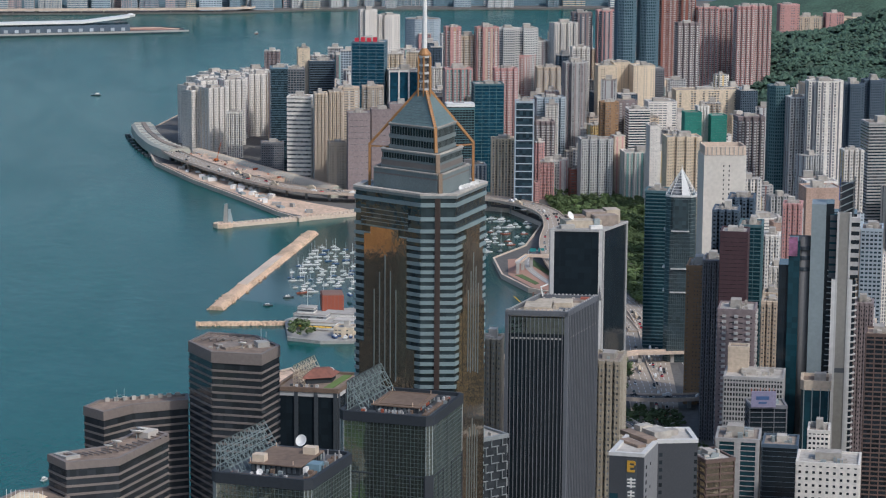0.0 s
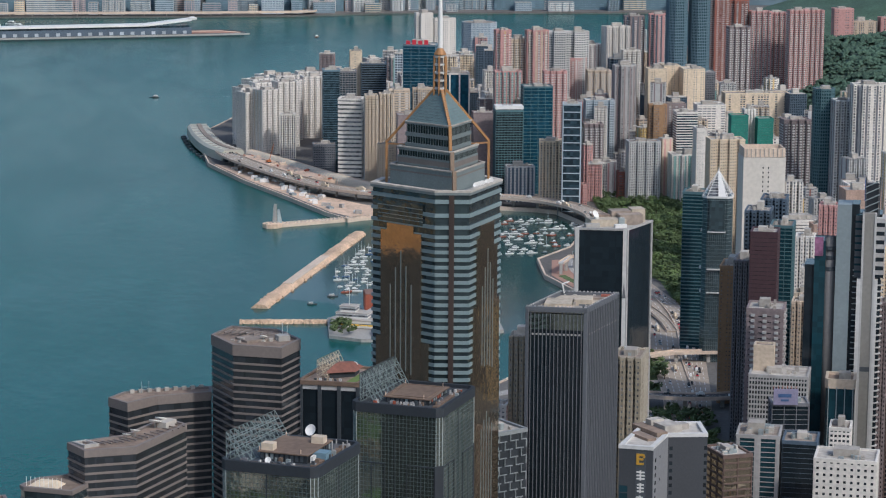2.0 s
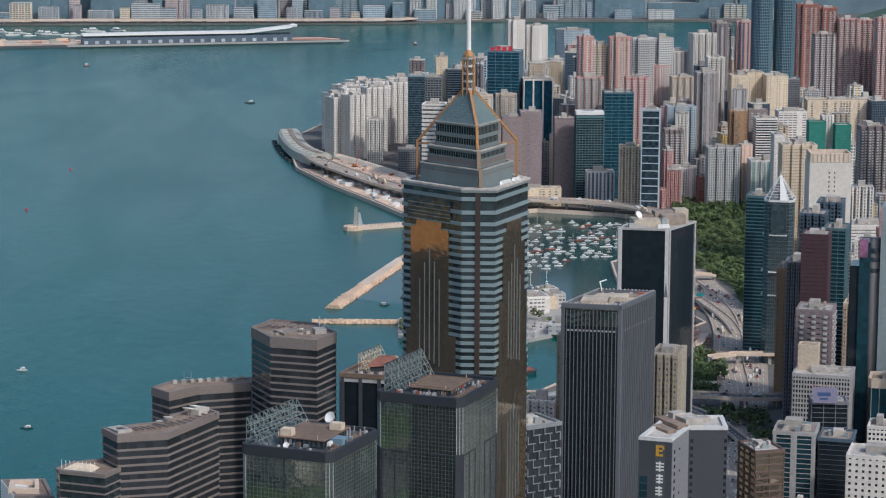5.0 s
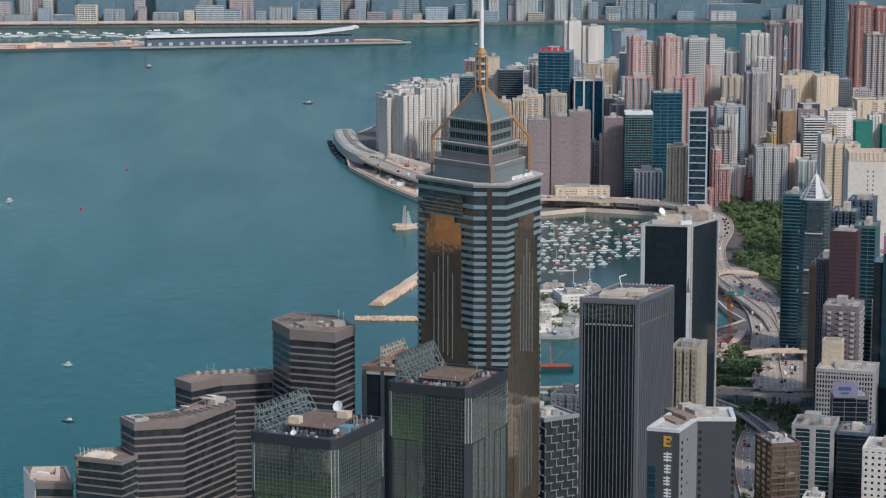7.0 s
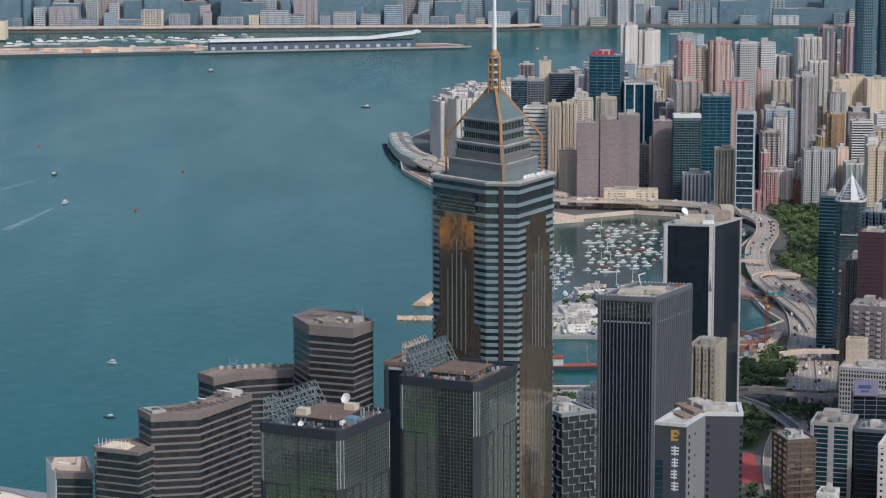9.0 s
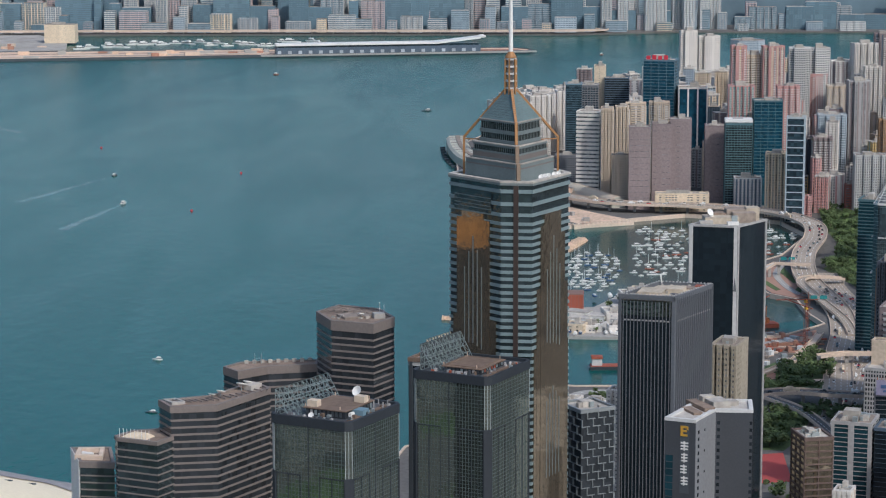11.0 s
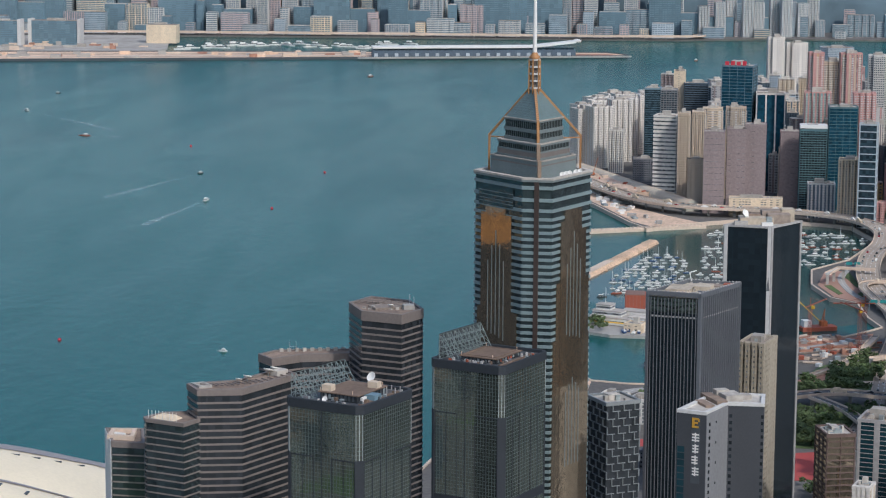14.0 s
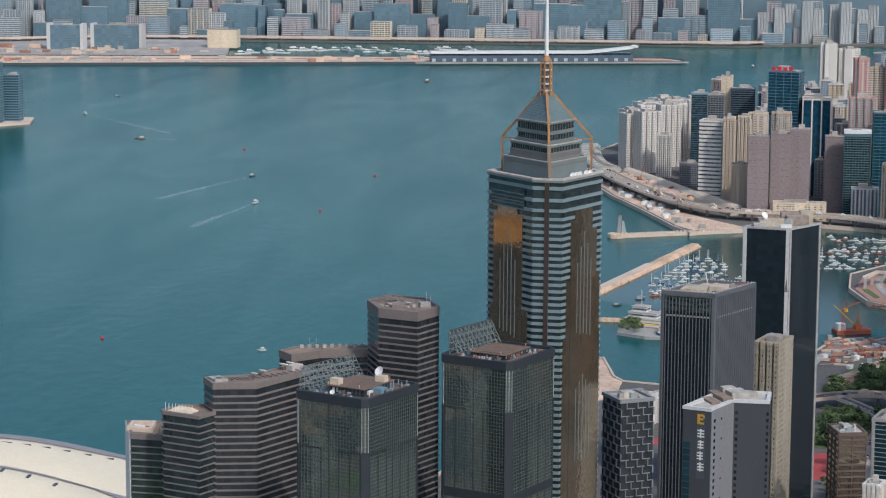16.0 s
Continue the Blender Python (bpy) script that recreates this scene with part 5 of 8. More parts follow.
T("dark green glass twin tower", 428, 1686, 20, 24, 186, plan="round", wall="far_blue", glass="teal", storey=3.2, band=0.35, turn=6)
T("low podium under the twin towers", 414, 1672, 56, 50, 92, wall="dark_grey", glass="blue", name="podium_block")
T("blue-grey glass office block", 214, 1395, 28, 24, 107, wall="teal", glass="azure", storey=3.4, band=0.14, pier=7, pier_w=0.25, name="office_block")
T("pink and white apartment slab", 190, 1440, 26, 16, 117, plan="notch", wall="pink")
T("pink and white apartment slab", 238, 1450, 22, 16, 116, plan="notch", wall="pink")
T("dark pink apartment tower", 282, 1620, 24, 20, 112, plan="cross", wall="pink")
T("white apartment tower", 326, 1800, 20, 20, 110, plan="cross", wall="white")
T("cream-grey apartment tower", 303, 1590, 24, 18, 102, plan="notch", wall="beige")
T("grey-white apartment tower", 312, 1474, 22, 20, 119, plan="cross", wall="grey", turn=8)
T("white apartment tower", 345, 1640, 18, 16, 118, plan="notch", wall="white")
T("broad cream hotel slab with rows of small windows", 361, 1568, 20, 20, 106, wall="cream", band=0.62, pier=2.4, pier_w=1.3, name="hotel")
T("broad cream hotel slab with rows of small windows", 378, 1580, 17, 20, 108, wall="cream", band=0.62, pier=2.4, pier_w=1.3, name="hotel")
T("cream hotel wing", 397, 1556, 22, 24, 107, wall="cream", band=0.62, pier=2.4, pier_w=1.3, name="hotel")
T("blue glass tower with pale edge strips", 233, 1285, 17, 16, 103, wall="haze", glass="blue", storey=7, band=0.12, pier=17, pier_w=1.6, name="office_tower", turn=-8)
T("slim cream apartment tower", 218, 1318, 21, 18, 64, plan="notch", wall="cream", turn=-6)
T("rounded white apartment tower with balconies", 277, 1372, 24, 20, 36, plan="round", wall="white", storey=2.8, band=0.45)
T("ribbed white apartment tower", 310, 1340, 30, 20, 60, plan="notch", wall="haze_pale", band=0.3, pier=2.0, pier_w=0.9)
T("stepped white apartment block", 350, 1320, 34, 24, 50, plan="notch", wall="white")
T("grey-blue apartment slab", 283, 1450, 28, 18, 87, plan="notch", wall="haze", glass="blue")
T("grey tower beside the slab", 268, 1390, 18, 18, 71, plan="notch", wall="mauve")
T("small red apartment block", 293, 1362, 9, 10, 28, wall="red_brick")
T("orange-brown apartment tower", 333, 1400, 17, 16, 88, plan="cross", wall="orange")
T("slender white slab", 347, 1250, 9, 18, 84, wall="white", band=0.8, pier=2.5, pier_w=1.6)
T("blue-banded office block", 352, 1350, 20, 20, 87, wall="white", glass="blue", band=0.4, pier=0, name="office_block")
T("low white office block", 395, 1450, 28, 22, 82, wall="white", glass="home", name="office_block")
T("long beige institutional block with rows of windows", 452, 1500, 66, 20, 88, wall="cream", band=0.4, pier=3, pier_w=0.8, name="school_block")
T("block wrapped in green scaffold netting", 382, 1250, 15, 14, 96, wall="green_net", band=0.95, pier=0, name="scaffolded_block", gear=0)
T("block wrapped in green scaffold netting", 406, 1250, 14, 14, 93, wall="green_net", band=0.95, pier=0, name="scaffolded_block", gear=0)
T("white apartment tower between netted blocks", 394, 1262, 10, 12, 100, plan="notch", wall="white")
T("purple and white apartment tower", 424, 1200, 24, 18, 98, plan="notch", wall="mauve")
T("tall teal glass apartment tower", 437, 1150, 17, 18, 131, plan="round", wall="teal", glass="teal", storey=3.0, band=0.4)
T("tall white apartment tower with rows of bays", 468, 1112, 30, 22, 139, plan="cross", wall="white", band=0.28, pier=2.2, pier_w=0.7)
T("lower white apartment tower", 450, 1132, 17, 20, 123, plan="notch", wall="haze_pale", band=0.28, pier=2.2, pier_w=0.7)
T("dark blue apartment tower", 533, 1250, 18, 20, 121, plan="cross", wall="blue", glass="blue")
T("dark blue apartment tower", 567, 1300, 20, 20, 119, plan="cross", wall="blue", glass="blue")
T("dark blue apartment tower with red crown", 600, 1320, 20, 20, 122, plan="cross", wall="blue", glass="blue")
T("grey horizontally banded office tower", 470, 950, 24, 22, 124, wall="grey", glass="blue", band=0.5, pier=0, name="office_tower")
T("slender grey apartment tower", 474, 1700, 23, 18, 138, plan="notch", wall="mauve")
T("red-brown apartment tower", 492, 1900, 25, 22, 156, plan="cross", wall="red_brick")
T("red-brown apartment tower", 516, 1905, 23, 22, 152, plan="cross", wall="red_brick")
T("pink apartment slab", 541, 1900, 24, 18, 139, plan="notch", wall="pink")
T("pink apartment slab", 564, 1910, 22, 18, 137, plan="notch", wall="pink")
T("pink apartment slab with white piers", 574, 1850, 20, 18, 144, plan="notch", wall="pink")
T("pink apartment slab with white piers", 595, 1855, 20, 18, 144, plan="notch", wall="pink")
T("colourful striped apartment block", 320, 1000, 28, 20, 107, plan="notch", wall="cream", glass="home")
T("round-cornered white stadium podium", 352, 880, 40, 30, 60, plan="round", wall="white", band=0.7, pier=0, name="podium_block")
T("housing block wrapped in brown bamboo netting", 384, 810, 26, 22, 94, wall="bamboo", band=0.95, pier=0, name="scaffolded_block")
T("housing block wrapped in brown bamboo netting", 352, 800, 14, 14, 70, wall="bamboo", band=0.95, pier=0, name="scaffolded_block")
T("small white apartment block", 432, 900, 15, 14, 109, plan="notch", wall="white")
T("grey apartment block", 335, 930, 24, 18, 84, plan="notch", wall="grey")
T("low white block among trees", 402, 880, 24, 18, 88, wall="white")
# the shelter's far side
T("dark glass tower with white piers", 145, 1530, 30, 24, 106, wall="white", glass="azure", band=0, pier=10, pier_w=1.6, name="office_tower")
for x, y, w, top in ((86, 1362, 20, 84), (108, 1372, 18, 86), (127, 1380, 20, 90), (163, 1410, 20, 80)):
    T("apartment slab wrapped in mauve scaffold netting", x, y, w, 18, top, wall="mauve", storey=6, band=0.93, pier=5, pier_w=1.1, proud=0.5, name="scaffolded_block", gear=2, group="netted slabs")
T("dark teal office block with a bright roof canopy", 184, 1375, 26, 22, 86, wall="teal", glass="dark", band=0.3, pier=3, pier_w=0.3, name="office_block", crown=0.5)
solid("roof_canopy", Shape().box(184, 1384, 88.3, 91.3, 27, 18), WHITE, "bright white canopy on an office roof", "canopy")
T("low white curved school block by the shelter", 128, 1348, 52, 14, 20, wall="cream", band=0.55, pier=3, pier_w=0.8, name="school_block")
T("white-grey apartment block by the viaduct", 192, 1345, 26, 18, 36, plan="notch", wall="haze_pale")
T("beige apartment tower behind netted slabs", 84, 1460, 20, 16, 97, plan="cross", wall="beige")
T("beige apartment tower behind netted slabs", 108, 1462, 20, 16, 98, plan="cross", wall="beige")
T("low pink block beside the park", 240, 1322, 24, 14, 22, plan="notch", wall="pink")
# the northern point
for x, y, w, top, tn in ((-61, 1700, 24, 68, 30), (-43, 1685, 24, 72, 30), (-66, 1760, 22, 66, 30), (-46, 1775, 26, 70, 20), (-22, 1745, 24, 74, 20), (-18, 1800, 26, 70, 20), (-52, 1850, 30, 66, 40), (-20, 1870, 30, 68, 20), (10, 1820, 24, 72, 10), (-35, 1920, 34, 64, 40), (10, 1930, 30, 66, 10)):
    T("white estate apartment tower on the waterfront", x, y, w, 20, top, plan="notch", wall="white", storey=2.7, band=0.35, pier=2.2, pier_w=1.0, turn=tn, group="waterfront estate towers")
T("small white tower before the estate", -22, 1650, 16, 16, 50, plan="notch", wall="white")
T("tall dark glass tower", 20, 1545, 17, 20, 108, wall="far_blue", glass="blue", band=0.12, pier=0, name="office_tower")
T("dark gridded office tower", 36, 1552, 20, 20, 106, wall="dark_grey", glass="blue", band=0.35, pier=3, pier_w=0.6, name="office_tower")
T("white horizontally banded office tower", 37, 1462, 22, 20, 88, wall="white", glass="home", storey=4.2, band=0.6, pier=0, proud=1.2, name="office_tower", turn=-10)
T("pair of slim beige apartment towers", 55, 1436, 12, 18, 94, plan="notch", wall="beige")
T("pair of slim beige apartment towers", 70, 1440, 13, 18, 95, plan="notch", wall="beige")
T("low beige office block with a blue roof sign", 68, 1392, 17, 16, 52, wall="beige", band=0.5)
T("pale slim office tower", 48, 1600, 12, 16, 122, wall="cream", band=0.7)
T("dark blue office slab", 66, 1590, 26, 20, 110, wall="blue", glass="dark", band=0.4, pier=0, name="office_tower")
T("low dark office block", 12, 1530, 22, 16, 34, wall="dark_grey", glass="blue", name="office_block")

# ---- towers beside the highway ----
T("white windowless tower with a slotted front", 304, 785, 30, 26, 122, wall="warm_white", glass="home", band=1.0, pier=0, name="office_tower", gear=0, turn=-3)
pw = thing("roof_frame", "pale rooftop frame on a white tower", "roof structure", (304, 797, 123.4), -3)
part("frame", Shape().tube(plain(30, 24), plain(28, 22), 0, 6.5), PALE, pw)
for k in range(9):
    part("slat", Shape().box(-13 + k * 3.2, -12.3, 0.2, 6.2, 0.5, 0.4), CONCRETE, pw)
sl = thing("window_slots", "two columns of dark slot windows", "window", (304, 798, 0), -3)
for k in range(26):
    for u in (2, 6):
        part("window", Shape().box(u - 3, -13.3, 30 + k * 3.4, 31.4 + k * 3.4, 0.8, 0.3), GLASS["dark"], sl)


def cone_tower():
    t = thing("office_tower", "teal glass tower with pale sills and a white latticed pyramid top", "skyscraper", (244, 657, GROUND), -14)
    r = rounded(19.5, 19, 0.16)
    H = 113.5
    part("glazing", Shape().prism(r, 0, H), GLASS["spire"], t, "teal mirror glass")
    b = Shape().tube(swell(r, 0.12), swell(r, -0.2), 0, 0.28).mesh("transom")
    for k in range(44):
        part("transom", b, GRID_METAL, t, at=(0, 0, 1 + k * 2.55))
    for i in (0, 2, 4, 6):
        for j in range(1, 10):
            part("mullion", Shape().prism(along(r, i, j / 10 - 0.008, j / 10 + 0.008, -0.1, 0.2), 0, H), GRID_METAL, t)
    for z, o in ((H - 24.5, 1.2), (H - 50, 1.6), (H - 66, 1.2)):
        part("sill", Shape().prism(along(r, 0, 0.05, 0.95, -0.2, o), z, z + 0.8), WALL["haze_pale"], t, "pale projecting sill")
        part("sill", Shape().prism(along(r, 6, 0.35, 0.95, -0.2, o), z, z + 0.8), WALL["haze_pale"], t, "pale projecting sill")
    part("upper_bay", Shape().prism(along(r, 0, 0.12, 0.88, -0.2, 1.0), H - 24, H - 3), GLASS["spire"], t, "glass bay under the top")
    part("cornice", Shape().tube(swell(r, 0.5), swell(r, -0.4), H - 1.4, H), WALL["haze_pale"], t)
    part("pyramid_core", Shape().prism([(x * 0.8, y * 0.8) for x, y in r], H, H + 14.5, [(x * 0.05, y * 0.05) for x, y in r]), GLASS["home"], t)
    for x, y in r:
        part("pyramid_rib", Shape().beam((x, y, H), (x * 0.06, y * 0.06, H + 15.5), 0.22), WHITE, t)
    for k in range(1, 9):
        q = [(x * (1 - k * 0.104), y * (1 - k * 0.104)) for x, y in r]
        part("pyramid_ring", Shape().tube(swell(q, 0.12), swell(q, -0.2), H + k * 1.72, H + k * 1.72 + 0.3), WHITE, t)
    a, c = r[0], r[1]
    m0, m1 = (a[0] * 0.45 + c[0] * 0.55, a[1] - 0.2), (a[0] * 0.05 + c[0] * 0.95, c[1] - 0.2)
    part("white_face", Shape().prism([m0, m1, (m1[0], m1[1] + 0.6), (m0[0], m0[1] + 0.6)], H, H + 15.8, [(-0.4, -0.9), (0.5, -0.9), (0.5, -0.4), (-0.4, -0.4)]), WHITE, t, "white panelled strip of the pyramid")
    part("tip", Shape().lathe(0, 0, [(0.5, H + 15), (0.3, H + 17.5), (0.05, H + 19.5)], 6), WHITE, t)
    return t


cone_tower()
T("dark teal curtain-wall tower behind the spire", 236.5, 690, 15, 18, 112, wall="teal", glass="teal", band=0.3, pier=0, name="office_tower", turn=-17)
T("golden-brown slab tower", 231, 530, 12, 26, 90, wall="orange", glass="home", band=0.7, pier=2, pier_w=1.2, name="office_tower", turn=-17)
T("dark slim tower with white window units", 219.5, 440, 10, 24, 110, plan="notch", wall="dark_grey", glass="black", band=0.3, turn=-17)
T("dark blue stepped office tower", 237, 485, 15, 22, 132, plan="notch", wall="blue", glass="black", name="office_tower", turn=-17)
T("dark blue stepped office tower", 251, 505, 15, 22, 136, plan="notch", wall="blue", glass="black", name="office_tower", turn=-17)
T("tower with pale lattice screen and dark glass", 245, 455, 13, 22, 128, wall="teal", glass="teal", band=0.2, pier=4, pier_w=0.25, turn=-17)
T("dark red-brown apartment tower", 224, 410, 15, 18, 132, wall="maroon", glass="dark", band=0.9, pier=5, pier_w=0.7, turn=-17)
T("grey-brown ribbed office block", 218, 372, 20, 22, 95, wall="mauve", glass="dark", storey=3.2, band=0.8, pier=5, pier_w=2.6, turn=-17)
T("grey office block with rows of square windows", 204, 272, 30, 24, 80, wall="grey", glass="dark", storey=2.6, band=0.36, pier=1.5, pier_w=0.6, name="office_block", gear=3, turn=-17)
T("brown hoarding block on a roof", 197, 287, 10, 8, 93, wall="beige", band=0.98, pier=0, name="roof_block", base=80, gear=0, turn=-17)
# white terraces in a beige wall colour that stands for cloud shade
T("beige terraced apartment block", 251, 425, 12, 16, 88, plan="notch", wall="beige", band=0.6, turn=-17)
T("slim white apartment tower", 273, 500, 10, 16, 94, plan="notch", wall="white", turn=-17)
T("slim white apartment tower", 293, 600, 12, 16, 96, plan="notch", wall="white", turn=-17)
T("pink apartment tower", 318, 640, 12, 16, 110, plan="notch", wall="pink", turn=-17)
T("slim beige apartment block", 262, 470, 10, 16, 84, plan="notch", wall="beige", turn=-17)
def slab_tower():
    """Two flat pale slabs with dark glass between, a lattice box on top and rounded balconies."""
    t = thing("office_tower", "slim tower of flat pale slabs, dark glass and rounded balconies", "skyscraper", (245, 292, GROUND), -16)
    k = 0.962

    def slab(nm, x0, x1, y0, y1, z0, z1, m, label=""):
        return part(nm, Shape().prism([(k * (x0 - 245), y0), (k * (x1 - 245), y0), (k * (x1 - 245), y1), (k * (x0 - 245), y1)], z0, z1 - GROUND), m, t, label)

    slab("flat_slab", 233.6, 241.4, 1.0, 18, 0, 167, paint("blue_grey_panels", (0.235, 0.275, 0.285), 0.5, 0.6, 0.03, 0.12, streak=1), "flat blue-grey slab")
    slab("dark_edge", 241.4, 245.6, 2.5, 18, 0, 167.2, GLASS["black"])
    slab("glass_core", 245.2, 257.8, 4, 20, 0, 162, GLASS["dark"], "dark glass core")
    slab("upper_wing", 243.6, 248.2, 1.5, 8, 128, 162, GLASS["teal"], "dark glass wing")
    for j in range(9):
        slab("wing_rail", 243.6, 248.2, 1.3, 1.6, 128 + j * 3.8, 128.4 + j * 3.8, DARK_STEEL)
    for j in range(44):
        slab("floor_line", 243.0, 246.0, 1.9, 2.6, j * 3.0, GROUND + j * 3.0 + 0.35, STEEL)
    warm = paint("grey_beige_panels", (0.25, 0.235, 0.21), 0.6, 0.6, 0.03, 0.14, streak=1)
    slab("centre_strip", 248.4, 254.0, -1.0, 6, 0, 163, warm, "grey-beige panel strip")
    slab("strip_joint", 248.4, 254.0, -1.1, -1.0, 78, 78.5, DARK_STEEL)
    for x0, x1, z in ((247.4, 248.5, 163), (253.9, 255.0, 163), (245.4, 247.5, 128), (254.9, 256.6, 128)):
        slab("pale_strip", x0, x1, -1.3, 6, 0, z, WALL["haze_pale"], "pale edge strip")
    slab("corner_box", 254.8, 259.4, 0, 12, 126, 160, GLASS["black"], "dark corner storeys")
    for j in range(7):
        slab("floor_line", 254.8, 259.6, -0.2, 12.2, 130 + j * 4.6, 130.6 + j * 4.6, WALL["grey"])
    m = Shape().lathe(0, 0, [(1.5, 0), (2.9, 0.1), (3.0, 0.7), (2.8, 0.75)], 14).mesh("balcony")
    part("balcony_core", Shape().lathe(k * 11.4, 4.0, [(2.0, 0), (2.0, 124)], 12), GLASS["black"], t)
    for j in range(36):
        part("balcony", m, WALL["grey"], t, "rounded pale balcony" if j == 0 else "", at=(k * 11.4, 4.0, 4 + j * 3.35))
    for x0 in (248.2, 255.6):
        for y in (3, 9):
            slab("lattice_post", x0, x0 + 0.7, y, y + 0.7, 158, 181, DARK_STEEL)
    slab("lattice_core", 249, 255.4, 4, 9, 158, 178, PARAPET)
    slab("blue_side", 247.9, 248.2, 3, 9.5, 166, 180, paint("blue_sheet", (0.03, 0.09, 0.30), 0.5), "blue side sheet")
    for j in range(5):
        z = 162 - GROUND + j * 3.6
        part("lattice_bar", Shape().beam((k * 3.4, 2.9, z), (k * 11, 2.9, z + 3.6), 0.35), STEEL, t)
    # the lower neighbour with a rounded end
    slab("dark_slab", 216.8, 222.2, 4, 22, 0, 134, GLASS["black"], "dark glass slab")
    slab("teal_slab", 222, 228, 3, 20, 0, 147, GLASS["teal"], "teal glass slab")
    part("rounded_end", Shape().lathe(k * -14.6, 6.5, [(3.6, 0), (3.6, 137), (3.2, 137.2), (3.2, 146)], 20), paint("grey_brown_panels", (0.16, 0.15, 0.14), 0.5, 0.6, 0.03, 0.12, streak=1), t, "rounded grey end", smooth=True)
    for z in (128, 134, 139):
        part("end_ring", Shape().lathe(k * -14.6, 6.5, [(3.7, z), (3.9, z + 0.2), (3.9, z + 2.0), (3.7, z + 2.2)], 20), DARK_STEEL, t)
    slab("sign_screen", 222, 226.6, 2.4, 3.1, 136, 149, paint("pink_screen", (0.26, 0.11, 0.19), 0.5, 0.5, 0.2, 0.5), "pink roof screen")
    slab("roof_rail", 222, 234, 3.5, 4, 147, 149.5, DARK_STEEL)
    # the low crystal-shaped block before it
    c = thing("office_block", "low teal glass block with a pale roof terrace", "building", (233.5, 272, GROUND), -16)
    r = [(-7.6, 0), (-6, -2), (6.5, -2), (7.4, 0), (7.4, 16), (-7.6, 16)]
    part("glazing", Shape().prism(r, 0, 74), GLASS["teal"], c)
    part("terrace_band", Shape().tube(swell(r, 0.4), swell(r, -1.0), 71, 76), WALL["beige"], c)
    part("roof_slab", Shape().prism(swell(r, -0.9), 74, 74.6), ROOF_TAN, c)
    for j in range(4):
        part("corner_rib", Shape().beam((-6 + j * 4.2, -2.2, 0), (-6 + j * 4.2, -2.2, 72), 0.3), STEEL, c)
    part("roof_block", Shape().box(2, 8, 74.5, 78, 6, 6), ROOF_PALE, c)
    return t


slab_tower()
T("grey office block with white diagonal louvres", 309, 425, 12, 20, 130, wall="haze", glass="blue", band=0.5, pier=2.5, pier_w=0.8, name="office_block", turn=-17)
T("stained grey apartment block behind balconies", 268, 300, 9, 14, 112, plan="notch", wall="mauve", glass="dark", turn=-17)
T("white apartment block with dark windows", 275, 315, 8, 14, 98, plan="notch", wall="beige", glass="dark", turn=-17)
T("dark brown office tower with a copper roof", 260, 243, 13, 18, 108, wall="dark_brown", glass="dark", band=0.3, pier=4, pier_w=0.6, name="office_tower", turn=-17, roof=SAND)
T("low white apartment block", 277, 335, 9, 14, 96, plan="notch", wall="white", turn=-17)
# the lower foreground
T("white hotel block with small square windows", 201, 118, 28, 22, 76, wall="white", glass="dark", storey=3.0, band=0.58, pier=3.0, pier_w=1.9, name="hotel_block", gear=18, turn=-18)
T("brown reflective glass block with roof clutter", 143, 108, 14, 20, 82, wall="dark_brown", glass="brown", storey=3.2, band=0.25, pier=7, pier_w=0.5, name="office_block", gear=18, turn=14)
T("grey-green office block with teal glass front", 170, 165, 20, 22, 76, wall="grey", glass="teal", band=0.12, pier=10, pier_w=3.0, name="office_block", gear=18, turn=-16)
T("black glass building under a roof sign board", 194, 212, 18, 14, 80, wall="dark_grey", glass="black", band=0.08, pier=6, pier_w=0.3, name="office_block", turn=-6, gear=14)
T("small white apartment block", 156, 84, 8, 12, 62, plan="notch", wall="white", gear=12, turn=-17)
T("dark blue office block", 189, 160, 16, 20, 74, wall="blue", glass="black", band=0.06, pier=0, name="office_block", turn=-17, gear=14)
T("slim white office block", 218, 200, 10, 16, 70, wall="white", glass="dark", turn=-17)
T("low dark hall with ribbed roof", 60, 330, 30, 26, 14, wall="dark_grey", glass="dark", name="hall", turn=-17)
T("white block behind the quay", 22, 440, 16, 16, 22, wall="white", name="office_block", turn=-17)
T("white block behind the quay", 40, 450, 14, 14, 18, wall="haze_pale", name="office_block", turn=-17)
T("white flats behind the quay", 55, 300, 16, 12, 60, plan="notch", wall="white", turn=-17)




sb = thing("roof_sign", "lavender roof sign board with dark bars", "sign", (190.5, 211, 80.5), -6)
part("board", Shape().box(0, 0, 0, 8, 12, 0.8), paint("lavender_board", (0.24, 0.22, 0.31), 0.6), sb)
part("sign_bar", Shape().box(-0.5, -0.5, 3.8, 5.6, 6.5, 0.2), BLUE_HULL, sb)
part("sign_bar", Shape().box(-0.5, -0.5, 1.8, 2.8, 4.0, 0.2), BLUE_HULL, sb)
for k in range(6):
    part("stay", Shape().beam((-5.5 + k * 2.2, 0.4, 0), (-5.5 + k * 2.2, 4.5, 8.5), 0.2), RUST, sb)

# ---- further rows that fill the city between them ----
def clear(x, y):
    """Whether a fill building may stand here: off the park, the roads, the shelter and the measured towers."""
    return all((x - a) ** 2 + (y - b) ** 2 >= c * c for a, b, c in TAKEN)


TAKEN = [(o.matrix_basis.translation.x, o.matrix_basis.translation.y, 18) for o in scene.objects if o.parent is None and o.get("category") in ("building", "skyscraper", "hotel")]
rng = random.Random(21)
KINDS = ("white", "white", "beige", "grey", "pink", "haze_pale", "cream", "mauve", "haze", "blue")
TONES = {"white": "white", "beige": "beige", "grey": "grey", "pink": "pink", "haze_pale": "pale grey", "cream": "cream", "mauve": "grey-mauve", "haze": "blue-grey", "blue": "dark blue"}
